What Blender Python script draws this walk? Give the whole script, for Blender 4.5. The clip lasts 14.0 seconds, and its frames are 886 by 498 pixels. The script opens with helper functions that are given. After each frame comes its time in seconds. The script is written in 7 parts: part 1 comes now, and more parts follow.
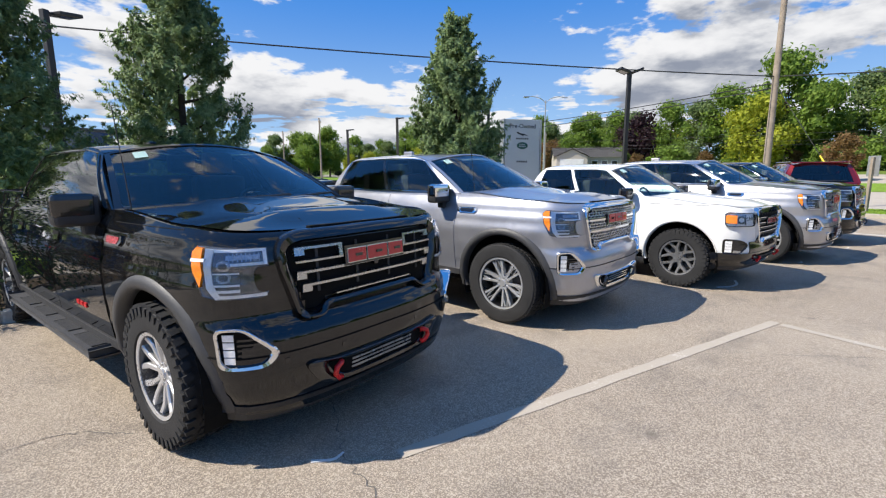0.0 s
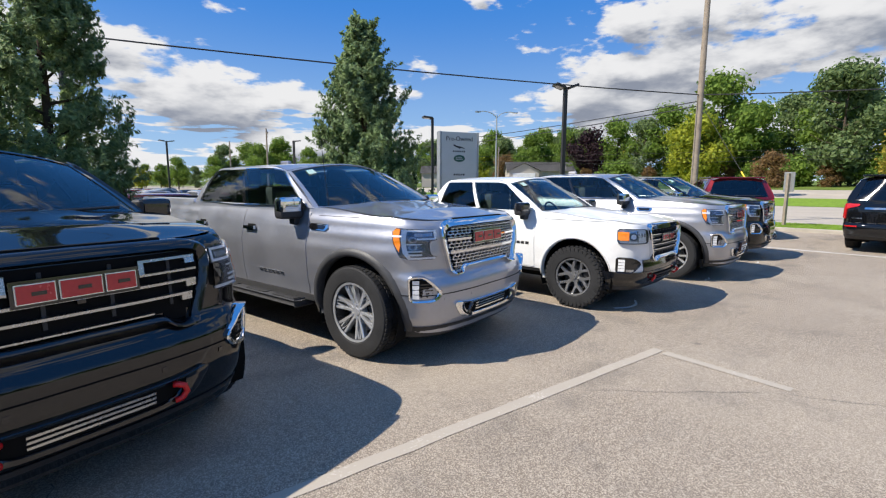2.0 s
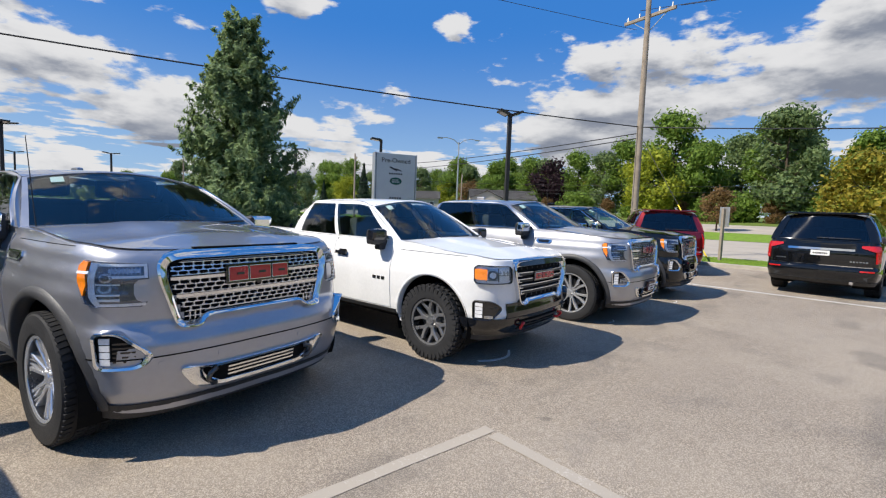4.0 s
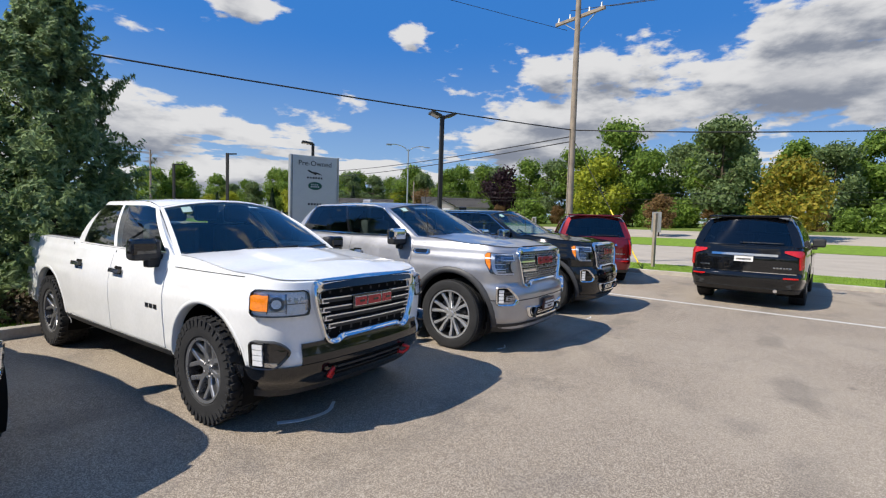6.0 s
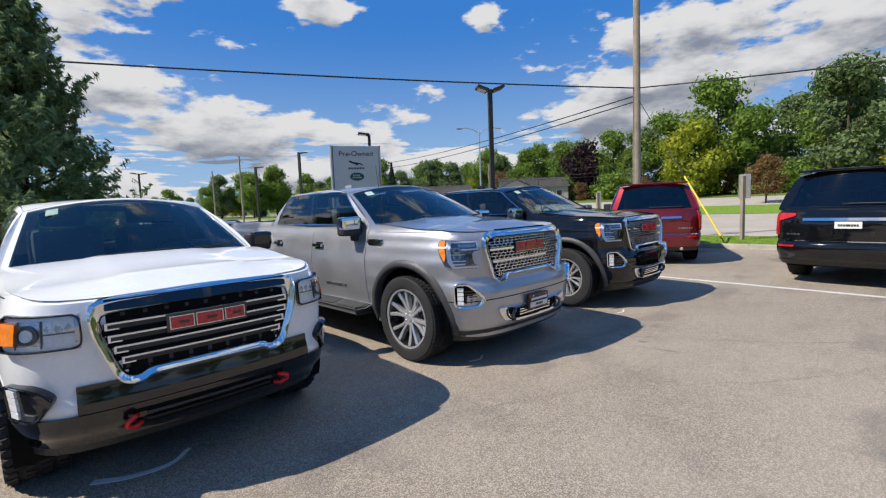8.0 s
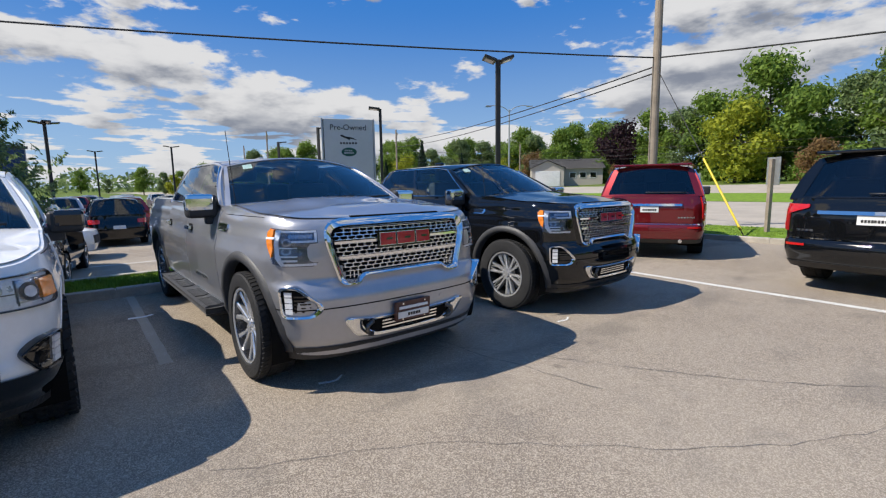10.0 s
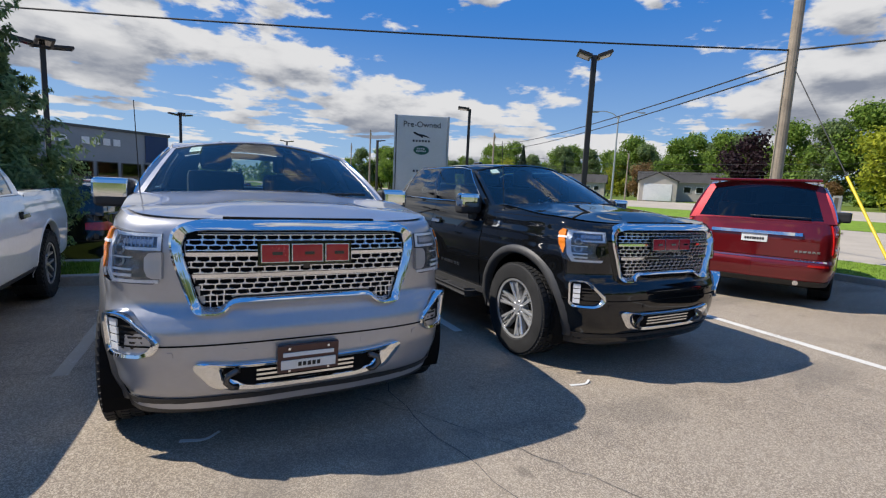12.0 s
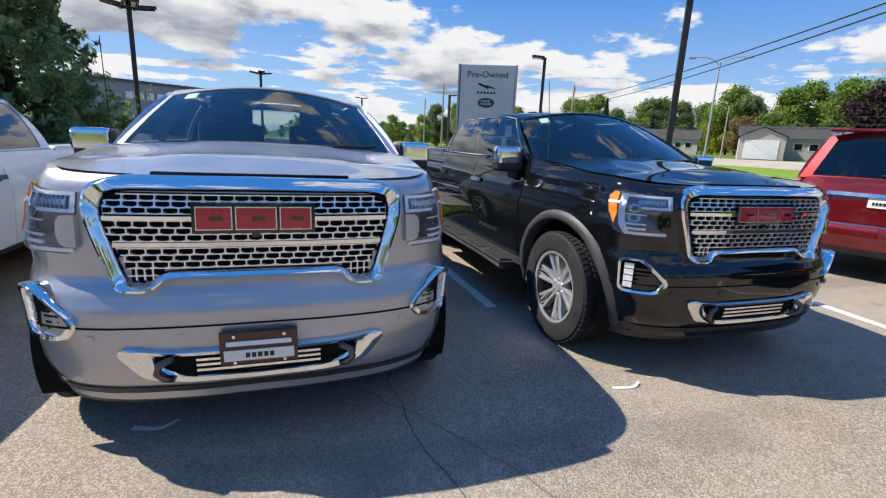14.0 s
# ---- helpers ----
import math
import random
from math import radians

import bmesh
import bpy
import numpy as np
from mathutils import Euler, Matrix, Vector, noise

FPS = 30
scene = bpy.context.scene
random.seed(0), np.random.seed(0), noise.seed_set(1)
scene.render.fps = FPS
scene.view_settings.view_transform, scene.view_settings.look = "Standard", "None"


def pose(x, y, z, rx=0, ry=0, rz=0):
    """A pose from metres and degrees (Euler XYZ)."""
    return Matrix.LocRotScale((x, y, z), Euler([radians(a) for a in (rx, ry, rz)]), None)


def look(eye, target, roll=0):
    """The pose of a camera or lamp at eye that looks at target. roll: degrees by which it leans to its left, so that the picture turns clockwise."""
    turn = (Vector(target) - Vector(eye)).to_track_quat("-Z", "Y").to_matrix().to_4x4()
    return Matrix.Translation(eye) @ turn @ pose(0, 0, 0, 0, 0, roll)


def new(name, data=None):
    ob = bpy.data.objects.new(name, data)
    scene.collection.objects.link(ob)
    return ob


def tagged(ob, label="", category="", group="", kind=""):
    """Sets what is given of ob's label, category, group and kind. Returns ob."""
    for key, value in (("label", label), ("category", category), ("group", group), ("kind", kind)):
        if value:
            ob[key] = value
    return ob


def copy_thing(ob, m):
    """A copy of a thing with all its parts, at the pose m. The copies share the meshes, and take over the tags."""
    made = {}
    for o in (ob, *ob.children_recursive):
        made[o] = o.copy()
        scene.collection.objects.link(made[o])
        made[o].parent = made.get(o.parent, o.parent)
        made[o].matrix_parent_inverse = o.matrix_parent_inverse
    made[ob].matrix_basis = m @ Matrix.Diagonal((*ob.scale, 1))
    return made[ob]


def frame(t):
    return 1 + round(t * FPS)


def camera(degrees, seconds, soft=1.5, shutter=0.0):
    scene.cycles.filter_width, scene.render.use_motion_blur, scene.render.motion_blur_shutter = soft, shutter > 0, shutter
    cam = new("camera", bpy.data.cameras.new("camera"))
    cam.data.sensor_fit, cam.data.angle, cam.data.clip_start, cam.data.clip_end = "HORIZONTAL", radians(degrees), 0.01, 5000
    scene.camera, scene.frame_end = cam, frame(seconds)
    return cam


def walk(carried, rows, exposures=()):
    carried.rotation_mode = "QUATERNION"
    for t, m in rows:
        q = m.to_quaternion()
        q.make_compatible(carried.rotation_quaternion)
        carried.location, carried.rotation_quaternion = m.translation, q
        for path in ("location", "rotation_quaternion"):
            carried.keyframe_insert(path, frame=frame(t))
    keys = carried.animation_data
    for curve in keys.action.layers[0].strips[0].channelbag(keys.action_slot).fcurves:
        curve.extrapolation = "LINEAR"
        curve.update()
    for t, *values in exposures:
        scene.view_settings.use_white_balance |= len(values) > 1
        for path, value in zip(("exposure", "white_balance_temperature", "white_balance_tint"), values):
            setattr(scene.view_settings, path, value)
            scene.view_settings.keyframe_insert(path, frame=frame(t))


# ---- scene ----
cam = camera(88.1, 14.0, 1.2)
PATH = [
    (0, (-0.813, -0.086, 1.537), (0.464, 1.419, 1.212), -0.2),
    (0.5, (-0.625, -0.141, 1.528), (0.649, 1.363, 1.193), -0.8),
    (1, (-0.345, -0.139, 1.515), (0.999, 1.302, 1.171), 2.5),
    (1.5, (-0.008, -0.207, 1.514), (1.390, 1.183, 1.179), 0.2),
    (2, (0.351, -0.308, 1.529), (1.763, 1.083, 1.259), 0.2),
    (2.5, (0.775, -0.372, 1.526), (2.229, 0.987, 1.325), 1.7),
    (2.7, (0.931, -0.435, 1.542), (2.400, 0.909, 1.357), 2.0),
    (4.8, (2.802, -0.654, 1.518), (4.332, 0.626, 1.376), 2.1),
    (5, (2.950, -0.678, 1.514), (4.494, 0.587, 1.393), 2.2),
    (5.5, (3.463, -0.698, 1.513), (5.139, 0.390, 1.423), 2.1),
    (6, (3.930, -0.766, 1.525), (5.555, 0.393, 1.407), 1.7),
    (6.5, (4.385, -0.783, 1.492), (5.970, 0.426, 1.321), -0.1),
    (7, (4.848, -0.842, 1.493), (6.370, 0.441, 1.301), -1.3),
    (7.5, (5.272, -0.952, 1.532), (6.648, 0.488, 1.352), -2.1),
    (7.7, (5.442, -1.014, 1.515), (6.818, 0.426, 1.335), -2.4),
    (9.8, (7.251, -1.281, 1.434), (8.637, 0.144, 1.211), -0.2),
    (10, (7.449, -1.287, 1.447), (8.709, 0.243, 1.182), -0.9),
    (10.5, (7.846, -1.224, 1.436), (8.983, 0.390, 1.114), -1.2),
    (11, (8.226, -1.141, 1.449), (9.324, 0.497, 1.120), 0.6),
    (11.5, (8.625, -1.072, 1.474), (9.569, 0.671, 1.205), 1.4),
    (12, (8.957, -0.897, 1.444), (9.870, 0.864, 1.190), 2.7),
    (12.5, (9.268, -0.739, 1.457), (10.155, 1.038, 1.225), 3.9),
    (13, (9.567, -0.599, 1.456), (10.340, 1.227, 1.196), 3.6),
    (13.5, (9.606, -0.504, 1.419), (10.311, 1.322, 1.006), 3.5),
    (14, (9.574, -0.483, 1.422), (10.189, 1.367, 0.976), 2.7),
]
walk(cam, [(t, look(eye, target, roll)) for t, eye, target, roll in PATH], exposures=((0, 0.56), (2.5, 0.40), (5, 0.26), (8, 0.24), (11, 0.23), (12.5, 0.31), (14, 0.55)))

# ---------- world and sun ----------
SUN_TO = Vector((-0.74, 0.375, 0.89)).normalized()
SUN_EL = math.asin(SUN_TO.z)
SUN_AZ = math.atan2(SUN_TO.x, SUN_TO.y)
sun = new("sun", bpy.data.lights.new("sun", "SUN"))
sun.data.energy, sun.data.angle, sun.data.color = 5.0, radians(0.53), (1.0, 0.93, 0.82)
sun.rotation_mode = "QUATERNION"
sun.rotation_quaternion = (-SUN_TO).to_track_quat("-Z", "Y")


class Nodes:
    """Short hand for a node tree."""

    def __init__(self, tree):
        self.t = tree

    def add(self, kind, **values):
        n = self.t.nodes.new(kind)
        for k, v in values.items():
            if k in n.inputs:
                self.put(n.inputs[k], v)
        return n

    def put(self, socket, v):
        if isinstance(v, bpy.types.NodeSocket):
            self.t.links.new(v, socket)
        else:
            socket.default_value = v

    def math(self, op, a, b=0.0, c=0.0, clamp=False):
        n = self.t.nodes.new("ShaderNodeMath")
        n.operation, n.use_clamp = op, clamp
        for s, v in zip(n.inputs, (a, b, c)):
            self.put(s, v)
        return n.outputs[0]

    def mix(self, f, a, b):
        n = self.t.nodes.new("ShaderNodeMix")
        n.data_type = "RGBA"
        self.put(n.inputs[0], f)
        self.put(n.inputs[6], a)
        self.put(n.inputs[7], b)
        return n.outputs[2]

    def noise(self, vec, scale, detail=4.0, rough=0.55):
        n = self.t.nodes.new("ShaderNodeTexNoise")
        if vec is not None:
            self.put(n.inputs["Vector"], vec)
        n.inputs["Scale"].default_value, n.inputs["Detail"].default_value = scale, detail
        n.inputs["Roughness"].default_value = rough
        return n.outputs["Fac"]

    def step(self, v, lo, hi):
        n = self.t.nodes.new("ShaderNodeMapRange")
        n.interpolation_type = "SMOOTHSTEP"
        self.put(n.inputs[0], v)
        n.inputs[1].default_value, n.inputs[2].default_value = lo, hi
        return n.outputs[0]

    def scaled(self, vec, s):
        n = self.t.nodes.new("ShaderNodeVectorMath")
        n.operation = "MULTIPLY"
        self.put(n.inputs[0], vec)
        n.inputs[1].default_value = s
        return n.outputs[0]


world = bpy.data.worlds.new("world")
scene.world = world
world.use_nodes = True
W = Nodes(world.node_tree)
world.node_tree.nodes.clear()
sky = world.node_tree.nodes.new("ShaderNodeTexSky")
sky.sky_type, sky.sun_disc = "NISHITA", False
sky.sun_elevation, sky.sun_rotation = SUN_EL, SUN_AZ
sky.air_density, sky.dust_density, sky.ozone_density = 1.0, 0.15, 3.2
coord = world.node_tree.nodes.new("ShaderNodeTexCoord").outputs["Generated"]
sep = W.add("ShaderNodeSeparateXYZ", Vector=coord)
dx, dy, dz = sep.outputs
azim = W.math("MULTIPLY", W.math("ARCTAN2", dx, dy), 57.2958)
elev = W.math("MULTIPLY", W.math("ARCSINE", dz), 57.2958)
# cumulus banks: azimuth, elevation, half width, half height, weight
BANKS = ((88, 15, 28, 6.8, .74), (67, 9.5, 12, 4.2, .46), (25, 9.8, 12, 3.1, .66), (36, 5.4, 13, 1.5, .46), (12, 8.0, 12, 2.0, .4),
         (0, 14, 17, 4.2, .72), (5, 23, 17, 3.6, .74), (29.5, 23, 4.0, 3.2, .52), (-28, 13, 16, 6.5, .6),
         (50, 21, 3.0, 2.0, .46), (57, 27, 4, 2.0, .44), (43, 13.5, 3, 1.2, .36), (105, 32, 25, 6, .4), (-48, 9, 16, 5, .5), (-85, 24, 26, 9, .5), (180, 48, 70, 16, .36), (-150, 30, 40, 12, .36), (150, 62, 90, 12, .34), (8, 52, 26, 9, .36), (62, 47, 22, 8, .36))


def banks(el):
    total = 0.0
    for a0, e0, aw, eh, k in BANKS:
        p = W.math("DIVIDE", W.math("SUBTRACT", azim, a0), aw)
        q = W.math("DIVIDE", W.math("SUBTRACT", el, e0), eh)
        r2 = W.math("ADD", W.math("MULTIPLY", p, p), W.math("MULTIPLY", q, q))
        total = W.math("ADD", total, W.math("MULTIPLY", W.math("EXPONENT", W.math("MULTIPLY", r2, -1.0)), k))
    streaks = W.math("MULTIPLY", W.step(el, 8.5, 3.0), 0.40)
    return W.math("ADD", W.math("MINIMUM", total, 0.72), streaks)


cv = W.scaled(coord, (1, 1, 2.6))
up = world.node_tree.nodes.new("ShaderNodeVectorMath")
up.inputs[1].default_value = (SUN_TO.x * .02, SUN_TO.y * .02, .085)
W.put(up.inputs[0], cv)
billow = W.math("MULTIPLY", W.math("SUBTRACT", W.math("ABSOLUTE", W.math("SUBTRACT", W.noise(cv, 19, 6, 0.5), 0.5)), 0.07), -0.26)
n1 = W.math("ADD", W.noise(cv, 5.6, 10, 0.55), billow)
n2 = W.noise(up.outputs[0], 5.6, 6, 0.55)
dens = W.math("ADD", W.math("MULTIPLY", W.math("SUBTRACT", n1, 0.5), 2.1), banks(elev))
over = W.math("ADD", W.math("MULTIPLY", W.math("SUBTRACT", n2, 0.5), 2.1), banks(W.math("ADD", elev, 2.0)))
# flat strands of far cloud near the horizon
n3 = W.noise(W.scaled(coord, (1, 1, 9)), 7.0, 8, 0.55)
low = W.step(elev, 12.0, 5.0)
dens = W.math("ADD", dens, W.math("MULTIPLY", W.math("MULTIPLY", W.math("SUBTRACT", n3, 0.46), 2.4), low))
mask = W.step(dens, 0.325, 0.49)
mask = W.math("MULTIPLY", mask, W.step(elev, -1.0, 2.0))
under = W.math("MULTIPLY", W.step(over, 0.30, 0.80), 0.95)
puff = W.step(W.math("SUBTRACT", n2, n1), -0.15, 0.15)
grey = W.math("MULTIPLY", under, W.math("ADD", W.math("MULTIPLY", puff, 0.55), 0.5), clamp=True)
ccol = W.mix(grey, (8.0, 8.0, 8.1, 1), (2.5, 2.8, 3.5, 1))
low_sky = W.mix(0.75, sky.outputs[0], (3.2, 5.3, 8.5, 1))
high_sky = W.mix(0.80, sky.outputs[0], (0.32, 2.35, 7.4, 1))
deep = W.mix(W.step(elev, 1.5, 22), low_sky, high_sky)
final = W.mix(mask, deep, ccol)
bg = W.add("ShaderNodeBackground", Color=final, Strength=0.078)
wout = W.add("ShaderNodeOutputWorld", Surface=bg.outputs[0])


# ---------- materials ----------
def material(name, color, rough=0.5, metal=0.0, coat=0.0, vary=0.12, scale=6.0, bump=0.0, bump_scale=60.0, spec=0.5, emit=None):
    """A principled surface whose colour and gloss vary at two scales, with fine relief."""
    m = bpy.data.materials.new(name)
    m.use_nodes = True
    N = Nodes(m.node_tree)
    b = m.node_tree.nodes["Principled BSDF"]
    b.inputs["Metallic"].default_value = metal
    b.inputs["Coat Weight"].default_value = coat
    b.inputs["Coat Roughness"].default_value = 0.03
    b.inputs["Specular IOR Level"].default_value = spec
    co = m.node_tree.nodes.new("ShaderNodeTexCoord").outputs["Object"]
    big, fine = N.noise(co, scale, 5), N.noise(co, scale * 11, 3)
    f = N.math("ADD", N.math("MULTIPLY", big, 0.65), N.math("MULTIPLY", fine, 0.35))
    f = N.step(f, 0.3, 0.7)
    lo = tuple(c * (1 - vary) for c in color) + (1,)
    hi = tuple(min(1, c * (1 + vary)) for c in color) + (1,)
    N.put(b.inputs["Base Color"], N.mix(f, lo, hi))
    N.put(b.inputs["Roughness"], N.math("ADD", N.math("MULTIPLY", f, rough * 0.3), rough * 0.85))
    if bump:
        bn = N.add("ShaderNodeBump", Strength=bump, Distance=0.01, Height=N.noise(co, bump_scale, 4))
        N.put(b.inputs["Normal"], bn.outputs[0])
    if emit:
        b.inputs["Emission Color"].default_value, b.inputs["Emission Strength"].default_value = (*emit[:3], 1), emit[3]
    return m


def car_paint(name, color, metal):
    m = material(name, color, 0.40, metal, 1.0, 0.05, 3.0, spec=0.5 * metal)
    N = Nodes(m.node_tree)
    b = m.node_tree.nodes["Principled BSDF"]
    b.inputs["Coat IOR"].default_value = 1.6
    co = m.node_tree.nodes.new("ShaderNodeTexCoord").outputs["Object"]
    flake = N.noise(co, 900, 1)
    bn = N.add("ShaderNodeBump", Strength=0.012 * metal + 0.003, Distance=0.002, Height=flake)
    N.put(b.inputs["Normal"], bn.outputs[0])
    return m


def glass(name, tint, clear, ior=1.6):
    """Tinted pane: see-through by the share clear, with a sharp reflection on top."""
    m = bpy.data.materials.new(name)
    m.use_nodes = True
    N = Nodes(m.node_tree)
    m.node_tree.nodes.clear()
    tr = N.add("ShaderNodeBsdfTransparent", Color=(*[c * clear for c in tint], 1))
    gl = N.add("ShaderNodeBsdfGlossy", Color=(1, 1, 1, 1), Roughness=0.015)
    fr = N.add("ShaderNodeFresnel", IOR=ior)
    mx = N.add("ShaderNodeMixShader", Fac=N.math("ADD", N.math("MULTIPLY", fr.outputs[0], 1.15), 0.015, clamp=True))
    N.put(mx.inputs[1], tr.outputs[0])
    N.put(mx.inputs[2], gl.outputs[0])
    N.add("ShaderNodeOutputMaterial", Surface=mx.outputs[0])
    return m


def asphalt_material():
    m = bpy.data.materials.new("asphalt")
    m.use_nodes = True
    N = Nodes(m.node_tree)
    b = m.node_tree.nodes["Principled BSDF"]
    co = m.node_tree.nodes.new("ShaderNodeTexCoord").outputs["Object"]
    vor = m.node_tree.nodes.new("ShaderNodeTexVoronoi")
    vor.inputs["Scale"].default_value = 165
    N.put(vor.inputs["Vector"], co)
    stone = N.step(N.noise(vor.outputs["Color"], 3.0, 0), 0.35, 0.68)
    grain = N.noise(co, 260, 3)
    patch = N.noise(co, 0.35, 5, 0.6)
    stain = N.step(N.noise(co, 1.3, 6, 0.62), 0.50, 0.72)
    base = N.mix(stone, (0.24, 0.195, 0.150, 1), (0.62, 0.525, 0.415, 1))
    base = N.mix(N.math("MULTIPLY", N.step(N.noise(co, 24, 5, 0.7), 0.48, 0.68), 0.22), base, (0.17, 0.15, 0.125, 1))
    base = N.mix(N.math("MULTIPLY", grain, 0.4), base, (0.16, 0.138, 0.112, 1))
    base = N.mix(N.math("MULTIPLY", N.step(patch, 0.42, 0.62), 0.30), base, (0.49, 0.42, 0.33, 1))
    base = N.mix(N.math("MULTIPLY", stain, 0.34), base, (0.13, 0.122, 0.115, 1))
    # long arcs left by turning tyres
    wv = m.node_tree.nodes.new("ShaderNodeTexWave")
    wv.wave_type = "RINGS"
    wv.inputs["Scale"].default_value, wv.inputs["Distortion"].default_value = 0.16, 5.0
    wv.inputs["Detail Scale"].default_value = 0.4
    N.put(wv.inputs["Vector"], co)
    arc = N.math("MULTIPLY", N.step(wv.outputs["Fac"], 0.86, 0.99), N.step(N.noise(co, 0.9, 4), 0.45, 0.6))
    spot = m.node_tree.nodes.new("ShaderNodeTexVoronoi")
    spot.inputs["Scale"].default_value = 1.1
    N.put(spot.inputs["Vector"], co)
    dab = N.step(N.math("ADD", spot.outputs["Distance"], N.math("MULTIPLY", N.noise(co, 9, 5), 0.16)), 0.155, 0.105)
    base = N.mix(N.math("MULTIPLY", dab, 0.5), base, (0.12, 0.105, 0.09, 1))
    base = N.mix(N.math("MULTIPLY", arc, 0.3), base, (0.09, 0.085, 0.08, 1))
    N.put(b.inputs["Base Color"], base)
    b.inputs["Roughness"].default_value = 0.9
    b.inputs["Specular IOR Level"].default_value = 0.25
    h = N.math("ADD", N.math("MULTIPLY", stone, 0.6), grain)
    bn = N.add("ShaderNodeBump", Strength=0.7, Distance=0.006, Height=h)
    N.put(b.inputs["Normal"], bn.outputs[0])
    return m


def worn_paint(name, color, under, keep):
    """Road paint worn through to the ground in patches."""
    m = material(name, color, 0.8)
    N = Nodes(m.node_tree)
    b = m.node_tree.nodes["Principled BSDF"]
    co = m.node_tree.nodes.new("ShaderNodeTexCoord").outputs["Object"]
    f = N.math("ADD", N.math("MULTIPLY", N.noise(co, 55, 4), 0.7), N.math("MULTIPLY", N.noise(co, 4, 4), 0.45))
    N.put(b.inputs["Base Color"], N.mix(N.step(f, keep, keep + 0.14), (*color, 1), (*under, 1)))
    bn = N.add("ShaderNodeBump", Strength=0.4, Distance=0.005, Height=N.noise(co, 150, 4))
    N.put(b.inputs["Normal"], bn.outputs[0])
    return m


def leaf_material(name, dark, light):
    m = bpy.data.materials.new(name)
    m.use_nodes = True
    N = Nodes(m.node_tree)
    b = m.node_tree.nodes["Principled BSDF"]
    geo = m.node_tree.nodes.new("ShaderNodeNewGeometry")
    co = m.node_tree.nodes.new("ShaderNodeTexCoord").outputs["Object"]
    f = N.math("ADD", N.math("MULTIPLY", geo.outputs["Random Per Island"], 0.55), N.math("MULTIPLY", N.noise(co, 0.9, 3), 0.5))
    N.put(b.inputs["Base Color"], N.mix(N.step(f, 0.2, 0.8), (*dark, 1), (*light, 1)))
    b.inputs["Roughness"].default_value = 0.6
    b.inputs["Specular IOR Level"].default_value = 0.25
    tl = N.add("ShaderNodeBsdfTranslucent", Color=(*[c * 1.1 for c in light], 1))
    ms = N.add("ShaderNodeMixShader", Fac=0.4)
    out = m.node_tree.nodes["Material Output"]
    N.put(ms.inputs[1], b.outputs[0])
    N.put(ms.inputs[2], tl.outputs[0])
    N.put(out.inputs[0], ms.outputs[0])
    return m


ASPHALT = asphalt_material()
LINE = worn_paint("line_paint", (0.66, 0.64, 0.59), (0.36, 0.33, 0.29), 0.60)
LINE_OLD = worn_paint("old_line_paint", (0.53, 0.48, 0.41), (0.40, 0.35, 0.285), 0.37)
GRASS = material("grass", (0.17, 0.265, 0.036), 0.9, vary=0.35, scale=3, bump=0.8, bump_scale=90, spec=0.1)
MULCH = material("dark_mulch", (0.075, 0.058, 0.042), 0.95, vary=0.45, scale=14, bump=0.9, bump_scale=60, spec=0.1)
GRASS_FAR = material("far_grass", (0.12, 0.165, 0.035), 0.9, vary=0.3, scale=0.4, spec=0.1)
ROAD = material("road_concrete", (0.41, 0.36, 0.295), 0.9, vary=0.12, scale=0.5, bump=0.3, bump_scale=30, spec=0.2)
CONCRETE = material("kerb_concrete", (0.42, 0.385, 0.33), 0.9, vary=0.18, scale=4, bump=0.5, bump_scale=70, spec=0.2)
TAR = material("crack_tar", (0.12, 0.11, 0.10), 0.8, vary=0.3)
BLACK_PAINT = car_paint("black_paint", (0.005, 0.0055, 0.0065), 0.0)
GREY_PAINT = car_paint("steel_grey_paint", (0.39, 0.395, 0.43), 0.73)
SILVER_PAINT = car_paint("satin_silver_paint", (0.42, 0.418, 0.437), 0.7)
WHITE_PAINT = car_paint("white_paint", (0.80, 0.80, 0.79), 0.0)
RED_PAINT = car_paint("red_paint", (0.17, 0.007, 0.010), 0.5)
BLUE_PAINT = car_paint("blue_paint", (0.03, 0.06, 0.15), 0.4)
CHROME = material("chrome", (0.80, 0.81, 0.82), 0.06, 1.0, vary=0.03)
ALLOY = material("bright_alloy", (0.74, 0.745, 0.75), 0.22, 0.55, vary=0.05)
DARK_ALLOY = material("dark_alloy", (0.36, 0.36, 0.365), 0.3, 0.75, vary=0.08)
SATIN_BRIGHT = material("bright_satin_metal", (0.78, 0.785, 0.79), 0.24, 0.75, vary=0.05)
POLISHED = material("polished_alloy", (0.74, 0.745, 0.755), 0.16, 0.7, vary=0.06)
MACHINED = material("machined_alloy", (0.56, 0.56, 0.57), 0.3, 0.6, vary=0.08)
SATIN = material("satin_metal", (0.50, 0.51, 0.52), 0.28, 1.0, vary=0.05)
DARK_METAL = material("dark_metal", (0.11, 0.11, 0.115), 0.3, 0.9, vary=0.1)
GLOSS_BLACK = material("gloss_black", (0.008, 0.008, 0.009), 0.1, 0.0, 0.6, vary=0.1)
PLASTIC = material("black_plastic", (0.022, 0.022, 0.023), 0.55, vary=0.15, scale=14, bump=0.15, bump_scale=300)
FLARE = material("grey_flare_plastic", (0.045, 0.045, 0.047), 0.5, vary=0.12, scale=14, bump=0.15, bump_scale=300)
# near-black for joints; also stands in for shade in recesses and under bodies
DEEP_SHADE = material("deep_shade_black", (0.006, 0.006, 0.006), 0.8, spec=0.1)
RUBBER = material("tyre_rubber", (0.024, 0.024, 0.025), 0.75, vary=0.25, scale=12, bump=0.3, bump_scale=120, spec=0.3)
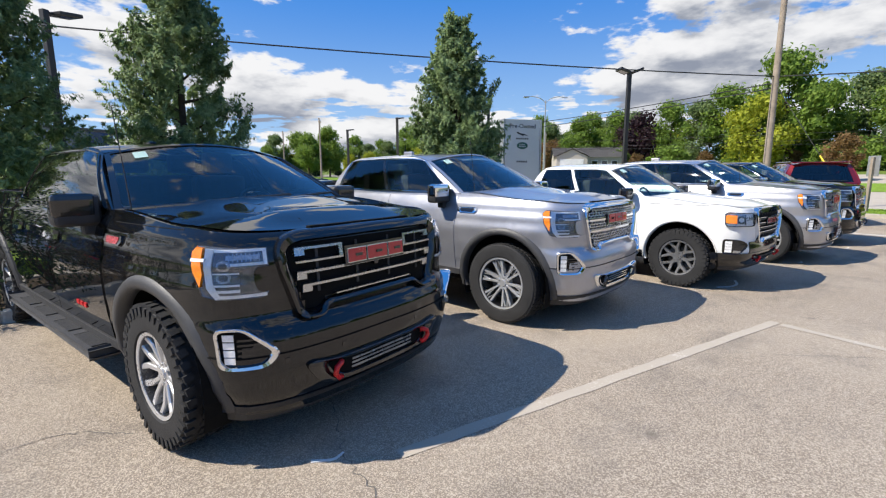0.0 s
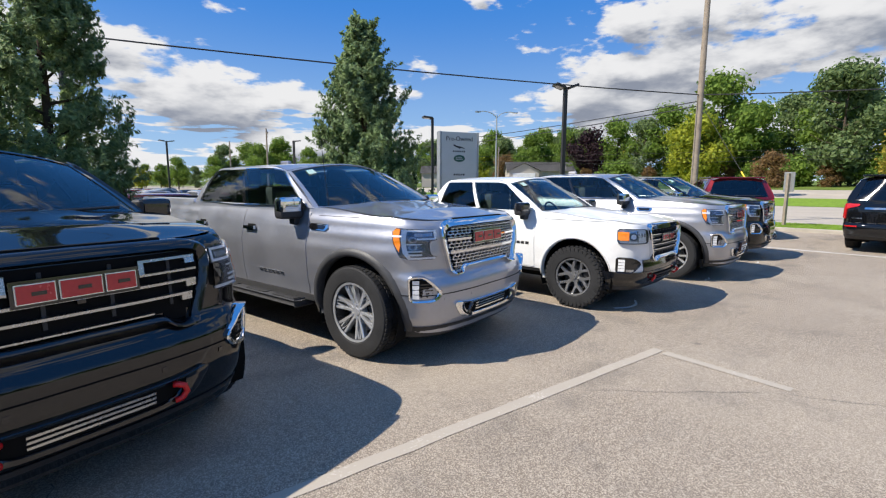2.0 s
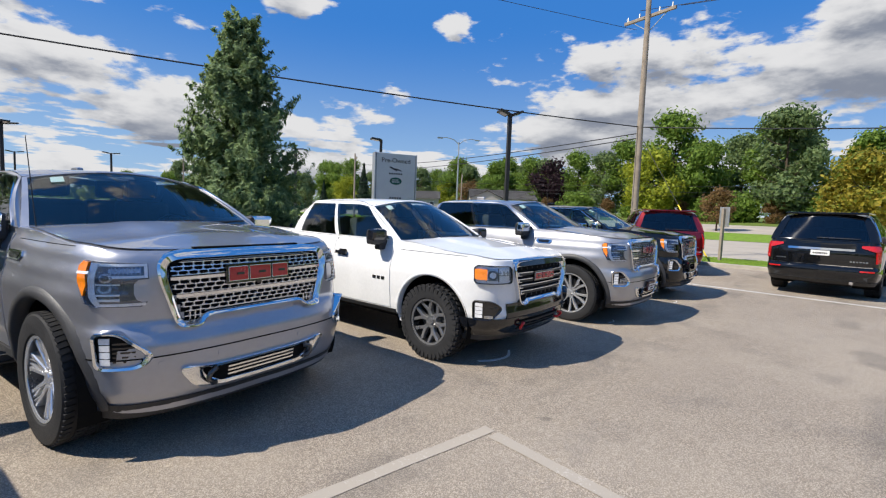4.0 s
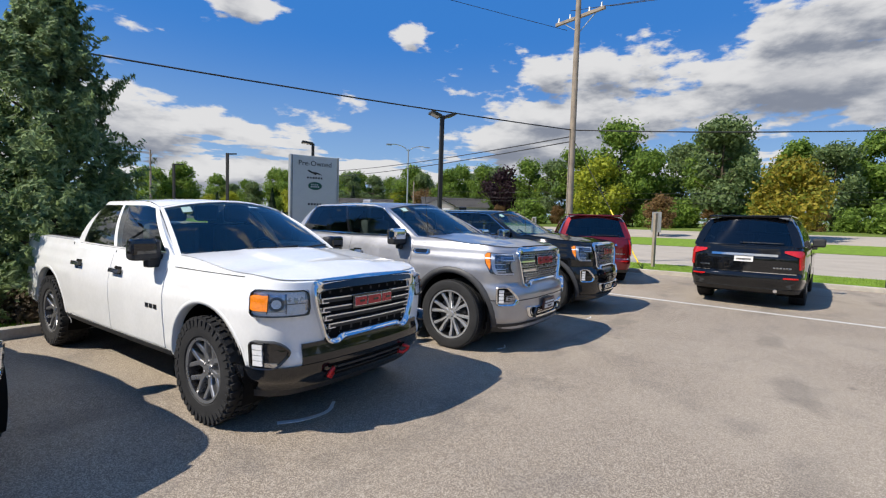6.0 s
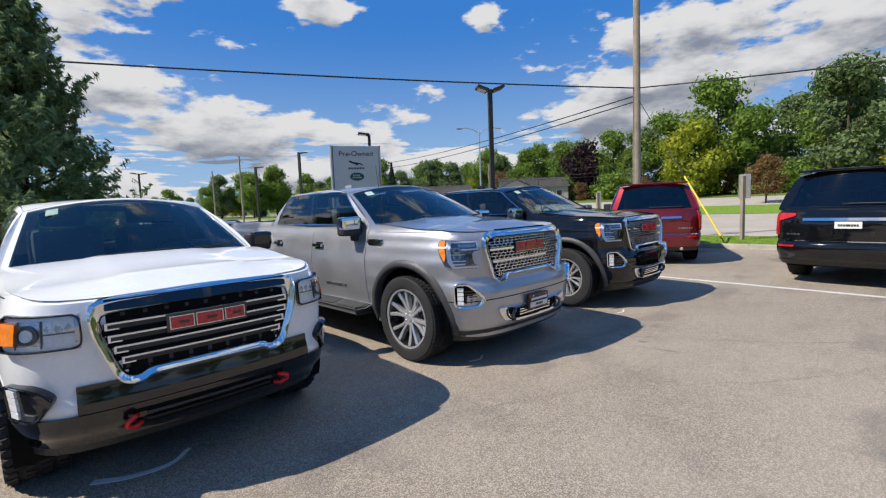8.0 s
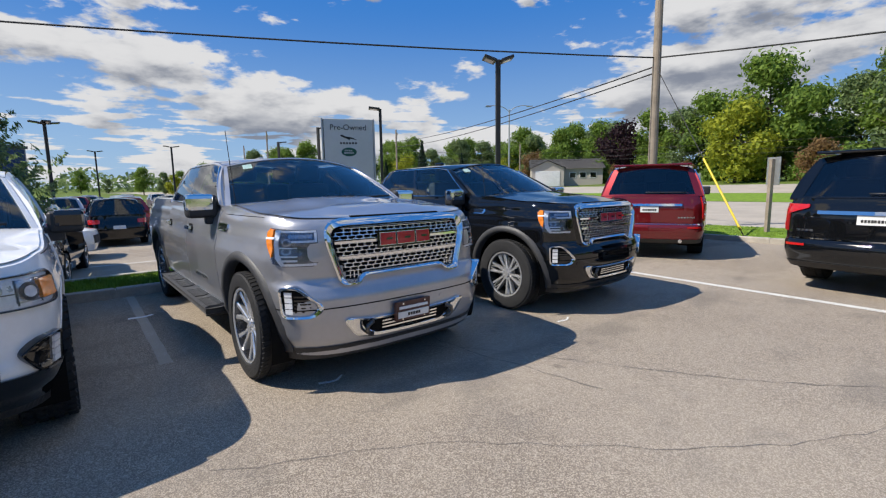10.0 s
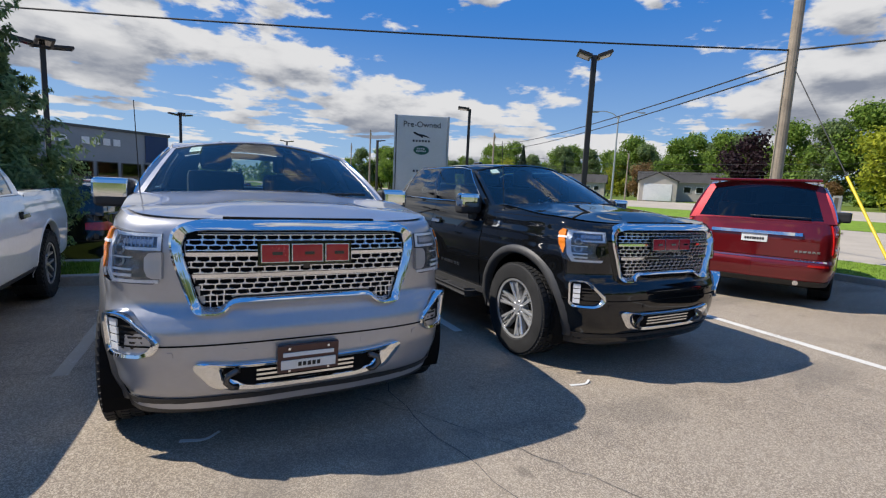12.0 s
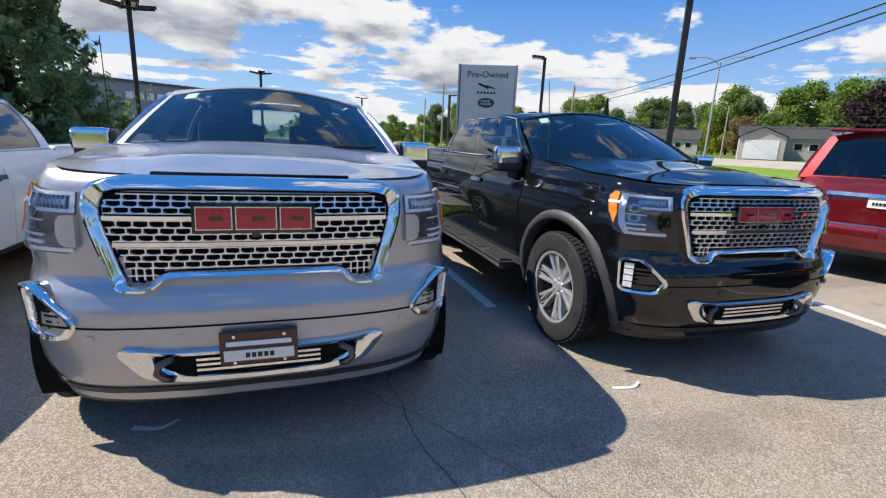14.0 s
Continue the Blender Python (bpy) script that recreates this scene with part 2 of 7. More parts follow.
RED_TRIM = material("red_hook_paint", (0.55, 0.012, 0.014), 0.3, vary=0.06)
BADGE_RED = material("badge_red", (0.42, 0.02, 0.03), 0.25, 0.2, 0.6, vary=0.08)
AMBER = material("amber_lens", (0.85, 0.23, 0.01), 0.2, 0.0, 0.8, vary=0.18, scale=40)
TAIL_RED = material("tail_lens_red", (0.50, 0.012, 0.012), 0.15, 0.0, 1.0, vary=0.15, scale=30)
LENS = glass("clear_lens", (0.95, 0.97, 1.0), 0.97, 1.28)
WINDSCREEN = glass("windscreen_glass", (0.78, 0.92, 0.87), 0.95, 1.48)
REAR_GLASS = glass("rear_cab_glass", (0.74, 0.80, 0.78), 0.8, 1.5)
TINTED = glass("tinted_glass", (0.30, 0.32, 0.32), 0.6, 1.55)
FRONT_GLASS = glass("front_door_glass", (0.72, 0.84, 0.80), 0.86, 1.55)
REFLECTOR = material("lamp_reflector", (0.90, 0.91, 0.93), 0.2, 0.15, vary=0.12, scale=60)
HOUSING_PALE = material("pale_lamp_housing", (0.46, 0.47, 0.50), 0.2, 0.6, vary=0.35, scale=70)
HOUSING = material("lamp_housing", (0.16, 0.165, 0.18), 0.2, 0.6, vary=0.3, scale=45)
CLEAR_HOUSING = material("bright_lamp_housing", (0.60, 0.61, 0.64), 0.18, 0.6, vary=0.3, scale=45)
SEAT = material("dark_seat_cloth", (0.085, 0.085, 0.09), 0.8, vary=0.2, scale=20)
STICKER = material("sticker_paper", (0.62, 0.80, 0.76), 0.6, vary=0.05)
WHITE_PLATE = material("white_plate", (0.72, 0.72, 0.70), 0.4, vary=0.06)
PLATE_BROWN = material("plate_frame_brown", (0.075, 0.028, 0.022), 0.4, vary=0.15)
INK = material("black_ink", (0.012, 0.012, 0.013), 0.5)
BARK = material("bark", (0.085, 0.065, 0.048), 0.9, vary=0.35, scale=9, bump=0.9, bump_scale=40, spec=0.1)
POLE_WOOD = material("pole_wood", (0.30, 0.25, 0.20), 0.9, vary=0.22, scale=3, bump=0.6, bump_scale=30, spec=0.1)
BRONZE = material("bronze_pole_paint", (0.022, 0.020, 0.019), 0.5, vary=0.15)
GALV = material("galvanised_steel", (0.42, 0.43, 0.43), 0.45, 0.7, vary=0.12)
SIGN_FACE = material("silver_sign_panel", (0.54, 0.55, 0.54), 0.45, 0.3, vary=0.05, scale=1.5)
SIGN_DARK = material("sign_lettering", (0.035, 0.035, 0.04), 0.5)
SIGN_GREEN = material("sign_green", (0.006, 0.075, 0.05), 0.4)
CLADDING = material("grey_cladding", (0.26, 0.28, 0.30), 0.5, 0.3, vary=0.08, scale=0.6)
SIDING = material("house_siding", (0.44, 0.40, 0.35), 0.8, vary=0.08)
ROOFING = material("grey_shingles", (0.13, 0.125, 0.12), 0.9, vary=0.2, scale=4)
WHITE_TRIM = material("white_trim", (0.75, 0.75, 0.73), 0.6)
WIRE = material("black_cable", (0.02, 0.02, 0.02), 0.6)
YELLOW = material("yellow_guard", (0.75, 0.55, 0.02), 0.5)
JUNIPER = leaf_material("juniper_needles", (0.058, 0.096, 0.050), (0.29, 0.385, 0.165))
GREEN = leaf_material("green_leaves", (0.06, 0.115, 0.018), (0.22, 0.32, 0.055))
YELLOWGREEN = leaf_material("yellow_green_leaves", (0.13, 0.18, 0.016), (0.40, 0.42, 0.04))
OLIVE = leaf_material("dull_green_leaves", (0.07, 0.115, 0.045), (0.21, 0.28, 0.11))
PURPLE = leaf_material("purple_leaves", (0.012, 0.007, 0.010), (0.045, 0.022, 0.028))
ORANGE = leaf_material("turning_leaves", (0.10, 0.155, 0.02), (0.38, 0.30, 0.04))
RUSSET = leaf_material("russet_leaves", (0.12, 0.07, 0.03), (0.24, 0.15, 0.06))
CONIFER = leaf_material("spruce_needles", (0.010, 0.024, 0.014), (0.03, 0.06, 0.03))
DRY = leaf_material("dry_twigs", (0.05, 0.035, 0.02), (0.14, 0.10, 0.06))


# ---------- mesh helpers ----------
def mesh_of(name, verts, faces, smooth=None):
    me = bpy.data.meshes.new(name)
    me.from_pydata([tuple(v) for v in verts], [], faces)
    me.validate()
    me.update()
    if smooth:
        me.shade_smooth()
        me.set_sharp_from_angle(angle=radians(smooth))
    return me


def part(name, data, mat, parent=None, label="", kind=""):
    """Links a bmesh or a mesh as one object under a thing or a part."""
    if isinstance(data, bmesh.types.BMesh):
        me = bpy.data.meshes.new(name)
        bmesh.ops.recalc_face_normals(data, faces=data.faces)
        data.to_mesh(me)
        data.free()
    else:
        me = data
    if mat and not me.materials:
        me.materials.append(mat)
    ob = new(name, me)
    if parent:
        ob.parent = parent
    return tagged(ob, label=label, kind=kind)


def thing(name, label, category, group=""):
    return tagged(new(name), label, category, group)


def add_box(bm, lo, hi, bevel=0.0, seg=2, m=None):
    r = bmesh.ops.create_cube(bm, size=1)
    vs = r["verts"]
    for v in vs:
        v.co = Vector([lo[i] + (v.co[i] + 0.5) * (hi[i] - lo[i]) for i in range(3)])
    if bevel:
        es = list({e for v in vs for e in v.link_edges})
        g = bmesh.ops.bevel(bm, geom=es, offset=bevel, segments=seg, affect="EDGES", profile=0.6)
        vs = list({v for f in g["faces"] for v in f.verts} | {v for v in vs if v.is_valid})
    if m is not None:
        bmesh.ops.transform(bm, matrix=m, verts=vs)
    return vs


def box_bm(lo, hi, bevel=0.0, seg=2, m=None):
    bm = bmesh.new()
    add_box(bm, lo, hi, bevel, seg, m)
    return bm


def add_tube(bm, a, b, r0, r1=None, n=12):
    a, b = Vector(a), Vector(b)
    r1 = r0 if r1 is None else r1
    m = Matrix.Translation((a + b) / 2) @ (b - a).to_track_quat("Z", "Y").to_matrix().to_4x4()
    return bmesh.ops.create_cone(bm, cap_ends=True, segments=n, radius1=r0, radius2=r1, depth=(b - a).length, matrix=m)["verts"]


def tube_bm(a, b, r0, r1=None, n=12):
    bm = bmesh.new()
    add_tube(bm, a, b, r0, r1, n)
    return bm


def lathe(profile, n=48):
    """Turns a closed profile of (radius, x) about the x axis."""
    verts, faces, k = [], [], len(profile)
    for i in range(n):
        a = 2 * math.pi * i / n
        verts += [(x, r * math.cos(a), r * math.sin(a)) for r, x in profile]
    for i in range(n):
        for j in range(k):
            p, q = i * k, ((i + 1) % n) * k
            faces.append((p + j, p + (j + 1) % k, q + (j + 1) % k, q + j))
    return verts, faces


def catmull(pts, n=14):
    out = []
    P = [Vector(p) for p in pts]
    P = [2 * P[0] - P[1]] + P + [2 * P[-1] - P[-2]]
    for i in range(1, len(P) - 2):
        a, b, c, d = P[i - 1], P[i], P[i + 1], P[i + 2]
        for j in range(n):
            t = j / n
            out.append(0.5 * ((2 * b) + (c - a) * t + (2 * a - 5 * b + 4 * c - d) * t * t + (3 * b - a - 3 * c + d) * t ** 3))
    return out + [P[-2]]


def curve_at(table, v):
    """Smooth value from rows of (key, value)."""
    if v <= table[0][0]:
        return table[0][1]
    for (a, p), (b, q) in zip(table, table[1:]):
        if v <= b:
            t = (v - a) / (b - a)
            t = t * t * (3 - 2 * t)
            return p + (q - p) * t
    return table[-1][1]


def sweep_bm(pts, r, n=8):
    """One continuous tube along a path."""
    pts = [Vector(p) for p in pts]
    bm = bmesh.new()
    rings = []
    for i, p in enumerate(pts):
        d = (pts[min(i + 1, len(pts) - 1)] - pts[max(i - 1, 0)]).normalized()
        u = d.orthogonal().normalized() if not rings else (last - d * last.dot(d)).normalized()
        last, v = u, d.cross(u)
        rings.append([bm.verts.new(p + (u * math.cos(2 * math.pi * k / n) + v * math.sin(2 * math.pi * k / n)) * r) for k in range(n)])
    for x, y in zip(rings, rings[1:]):
        for k in range(n):
            bm.faces.new((x[k], x[(k + 1) % n], y[(k + 1) % n], y[k])).smooth = True
    bm.faces.new(rings[0][::-1])
    bm.faces.new(rings[-1])
    return bm


def densify(pts, gap=0.03):
    """Adds points along the edges of a closed outline."""
    out = []
    for p, q in zip(pts, pts[1:] + pts[:1]):
        k = max(1, int(math.hypot(q[0] - p[0], q[1] - p[1]) / gap))
        out += [(p[0] + (q[0] - p[0]) * i / k, p[1] + (q[1] - p[1]) * i / k) for i in range(k)]
    return out


def densify_pair(o, i, gap=0.03):
    """The same for two outlines with matching corners."""
    oo, ii = [], []
    n = len(o)
    for j in range(n):
        p, q, r, s = o[j], o[(j + 1) % n], i[j], i[(j + 1) % n]
        k = max(1, int(math.hypot(q[0] - p[0], q[1] - p[1]) / gap))
        for m in range(k):
            t = m / k
            oo.append((p[0] + (q[0] - p[0]) * t, p[1] + (q[1] - p[1]) * t))
            ii.append((r[0] + (s[0] - r[0]) * t, r[1] + (s[1] - r[1]) * t))
    return oo, ii


def round_pair(o, i, cut=0.014, times=2):
    """Rounds the corners of two outlines with matching corners."""
    for k in range(times):
        oo, ii, n = [], [], len(o)
        for j in range(n):
            p, q = o[j], o[(j + 1) % n]
            r, s = i[j], i[(j + 1) % n]
            f = min(.25, cut / (k + 1) / max(1e-6, math.hypot(q[0] - p[0], q[1] - p[1])) * 1.6)
            for t in (f, 1 - f):
                oo.append((p[0] + (q[0] - p[0]) * t, p[1] + (q[1] - p[1]) * t))
                ii.append((r[0] + (s[0] - r[0]) * t, r[1] + (s[1] - r[1]) * t))
        o, i = oo, ii
    return o, i


# ---------- vehicles ----------
SINK = 0.04  # how far the bodies settle on their wheels


class Body:
    """A body shell given by its half outline in plan and by how far it stands out at each height."""

    def __init__(self, plan, front, side, rear, bottom, top):
        self.pts = catmull([(x, y, 0) for x, y in plan], 16)
        self.front, self.side, self.rear, self.bottom, self.top = front, side, rear, bottom, top
        self.s = [0.0]
        for a, b in zip(self.pts, self.pts[1:]):
            self.s.append(self.s[-1] + (b - a).length)
        self.length = self.s[-1]
        self.flat = None

    def at(self, s):
        s = min(max(s, 0), self.length - 1e-6)
        i = int(np.searchsorted(self.s, s, side="right")) - 1
        i = min(max(i, 0), len(self.pts) - 2)
        t = (s - self.s[i]) / max(1e-9, self.s[i + 1] - self.s[i])
        p = self.pts[i].lerp(self.pts[i + 1], t)
        lo, hi = self.pts[max(0, i - 2)], self.pts[min(len(self.pts) - 1, i + 3)]
        d = (hi - lo).normalized()
        n = Vector((d.y, -d.x, 0))
        if s < 1e-4:
            n = Vector((0, -1, 0))
        return p, n

    def F(self, s, z, off=0.0):
        p, n = self.at(abs(s))
        o = off + curve_at(self.side, z) * abs(n.x) + (curve_at(self.front, z) if self.flat is None else self.flat) * max(0, -n.y) + curve_at(self.rear, z) * max(0, n.y)
        q = p + n * o
        return Vector((q.x if s >= 0 else -q.x, q.y, z))

    def s_of_y(self, y):
        best = 0
        for i, p in enumerate(self.pts[:-1]):
            q = self.pts[i + 1]
            if p.y <= y < q.y and p.x > 0.4:
                best = self.s[i] + (y - p.y) / (q.y - p.y) * (self.s[i + 1] - self.s[i])
        return best

    def shell(self, arches, step=0.055, levels=26, shelf=0.07):
        n = int(self.length / step)
        ss = [self.length * i / n for i in range(n + 1)]
        verts, grid = [], []
        for sgn in (1, -1):
            for s in ss:
                p, nn = self.at(s)
                zb, zt = curve_at(self.bottom, p.y), curve_at(self.top, p.y)
                col = []
                for k in range(levels):
                    z = zb + (zt - zb) * (k / (levels - 1))
                    col.append(len(verts))
                    verts.append(self.F(s * sgn if s > 0 else 0, z))
                v = Vector(verts[-1])
                v.x *= max(0.0, 1 - shelf / max(abs(v.x), 0.2))
                v.y += shelf * -nn.y * (0.6 if p.y > 2 else 0.4)
                v.z += 0.012
                col.append(len(verts))
                verts.append(v)
                grid.append(col)
        faces, m = [], n + 1
        for h in (0, 1):
            for i in range(n):
                a, b = grid[h * m + i], grid[h * m + i + 1]
                for k in range(levels):
                    f = (a[k], b[k], b[k + 1], a[k + 1])
                    faces.append(f if h == 0 else f[::-1])
        V = np.array([tuple(v) for v in verts])
        kept, cut = [], []
        for f in faces:
            c = V[list(f)].mean(axis=0)
            gone = any(abs(c[0]) > 0.6 and math.hypot(c[1] - ya, c[2] - za) < r for ya, za, r in arches)
            (cut if gone else kept).append(f)
        edge = {i for f in cut for i in f} & {i for f in kept for i in f}
        for i in edge:
            for ya, za, r in arches:
                d = math.hypot(V[i, 1] - ya, V[i, 2] - za)
                if abs(d - r) < 0.13 and V[i, 2] > za - 0.1:
                    V[i, 1] = ya + (V[i, 1] - ya) * r / d
                    V[i, 2] = za + (V[i, 2] - za) * r / d
        bm = bmesh.new()
        vs = [bm.verts.new(v) for v in V]
        for f in kept:
            bm.faces.new([vs[i] for i in f])
        bmesh.ops.remove_doubles(bm, verts=bm.verts, dist=1e-4)
        bmesh.ops.delete(bm, geom=[v for v in bm.verts if not v.link_faces], context="VERTS")
        me = bpy.data.meshes.new("shell")
        bm.to_mesh(me)
        bm.free()
        me.shade_smooth()
        me.set_sharp_from_angle(angle=radians(38))
        return me

    def patch(self, s0, s1, z0, z1, off=0.006, n=10, k=8, depth=0.006, top=None):
        """A panel laid on the shell, with edges that reach down to it."""
        verts, faces = [], []
        for i in range(n + 1):
            s = s0 + (s1 - s0) * i / n
            hi = z1 if top is None else top(i / n)
            for j in range(k + 1):
                verts.append(self.F(s, z0 + (hi - z0) * j / k, off))
        base = len(verts)
        for i in range(n + 1):
            s = s0 + (s1 - s0) * i / n
            hi = z1 if top is None else top(i / n)
            for j in range(k + 1):
                verts.append(self.F(s, z0 + (hi - z0) * j / k, off - depth))
        w = k + 1
        for i in range(n):
            for j in range(k):
                a = i * w + j
                faces.append((a, a + w, a + w + 1, a + 1))
        rim = [i * w for i in range(n + 1)] + [n * w + j for j in range(1, w)] + [i * w + k for i in range(n - 1, -1, -1)] + [j for j in range(k - 1, 0, -1)]
        for a, b in zip(rim, rim[1:] + rim[:1]):
            faces.append((a, a + base, b + base, b))
        bm = bmesh.new()
        vs = [bm.verts.new(v) for v in verts]
        for f in faces:
            try:
                bm.faces.new([vs[i] for i in f])
            except ValueError:
                pass
        bmesh.ops.delete(bm, geom=[v for v in bm.verts if not v.link_faces], context="VERTS")
        bmesh.ops.recalc_face_normals(bm, faces=bm.faces)
        me = bpy.data.meshes.new("panel")
        bm.to_mesh(me)
        bm.free()
        me.shade_smooth()
        me.set_sharp_from_angle(angle=radians(38))
        return me

    def loop(self, outer, inner, off_o, off_i, back, mirror=True):
        """A raised frame between two outlines of (s, z) points."""
        if mirror:
            outer = outer + [(-s, z) for s, z in outer[::-1] if s > 1e-6]
            inner = inner + [(-s, z) for s, z in inner[::-1] if s > 1e-6]
        outer, inner = round_pair(outer, inner)
        outer, inner = densify_pair(outer, inner)
        rows = [[self.F(s, z, back) for s, z in outer],
                [self.F(s, z, off_o - 0.008) for s, z in outer],
                [self.F(s + (si - s) * 0.22, z + (zi - z) * 0.22, off_o) for (s, z), (si, zi) in zip(outer, inner)],
                [self.F(s + (si - s) * 0.78, z + (zi - z) * 0.78, (off_i + off_o) / 2) for (s, z), (si, zi) in zip(outer, inner)],
                [self.F(s, z, off_i - 0.008) for s, z in inner],
                [self.F(s, z, back) for s, z in inner]]
        n = len(outer)
        verts = [v for r in rows for v in r]
        faces = [(r * n + i, r * n + (i + 1) % n, (r + 1) * n + (i + 1) % n, (r + 1) * n + i) for r in range(5) for i in range(n)]
        bm = bmesh.new()
        vs = [bm.verts.new(v) for v in verts]
        for f in faces:
            bm.faces.new([vs[i] for i in f])
        bmesh.ops.recalc_face_normals(bm, faces=bm.faces)
        me = bpy.data.meshes.new("frame")
        bm.to_mesh(me)
        bm.free()
        me.shade_smooth()
        me.set_sharp_from_angle(angle=radians(42))
        return me

    def plate(self, pts, off, back):
        """A flat piece with the outline pts of (s, z), fanned from its middle."""
        pts = densify(pts)
        c = (sum(p[0] for p in pts) / len(pts), sum(p[1] for p in pts) / len(pts))
        n = len(pts)
        rings = [[self.F(c[0] + (s - c[0]) * f, c[1] + (z - c[1]) * f, off) for s, z in pts] for f in (.25, .5, .75, 1.0)]
        rings.append([self.F(s, z, back) for s, z in pts])
        bm = bmesh.new()
        mid = bm.verts.new(self.F(*c, off))
        vs = [[bm.verts.new(v) for v in r] for r in rings]
        for i in range(n):
            j = (i + 1) % n
            bm.faces.new((mid, vs[0][i], vs[0][j]))
            for p, q in zip(vs, vs[1:]):
                bm.faces.new((p[i], q[i], q[j], p[j]))
        bmesh.ops.recalc_face_normals(bm, faces=bm.faces)
        return bm

    def bars(self, rows):
        """Curved bars in one mesh: (s0, s1, z0, z1, back, off)."""
        bm = bmesh.new()
        for s0, s1, z0, z1, back, off in rows:
            n = max(1, int(abs(s1 - s0) / 0.04))
            ring = []
            for i in range(n + 1):
                s = s0 + (s1 - s0) * i / n
                ring.append([bm.verts.new(self.F(s, z, o)) for z, o in ((z0, back), (z0, off), (z1, off), (z1, back))])
            for a, b in zip(ring, ring[1:]):
                for k in range(3):
                    bm.faces.new((a[k], b[k], b[k + 1], a[k + 1]))
            bm.faces.new(ring[0])
            bm.faces.new(ring[-1][::-1])
        bmesh.ops.recalc_face_normals(bm, faces=bm.faces)
        return bm


def arch_flare(B, ya, za, r, sgn, wide=0.06, out=0.02):
    bm = bmesh.new()
    ring = []
    for i in range(41):
        a = radians(-18 + 216 * i / 40)
        row = []
        for rr, o in ((r - 0.012, -0.06), (r - 0.012, out * 0.6), (r + 0.01, out), (r + wide * 0.7, out * 0.9), (r + wide, 0.0)):
            y, z = ya + rr * math.cos(a), max(za + rr * math.sin(a), 0.36)
            p = B.F(B.s_of_y(y) * sgn, z, o)
            row.append(bm.verts.new((p.x, y, z)))
        ring.append(row)
    for a, b in zip(ring, ring[1:]):
        for k in range(4):
            try:
                bm.faces.new((a[k], b[k], b[k + 1], a[k + 1]))
            except ValueError:
                pass
    bmesh.ops.recalc_face_normals(bm, faces=bm.faces)
    for f in bm.faces:
        f.smooth = True
    return bm


def liner(ya, za, r, sgn, x0, x1):
    bm = bmesh.new()
    ring = []
    for i in range(25):
        a = radians(-22 + 224 * i / 24)
        y, z = ya + r * math.cos(a), za + r * math.sin(a)
        ring.append([bm.verts.new((sgn * x0, y, z)), bm.verts.new((sgn * x1, y, z))])
    for a, b in zip(ring, ring[1:]):
        bm.faces.new((a[0], b[0], b[1], a[1]))
    bm.faces.new([a[0] for a in ring])
    return bm


WHEELS = {}


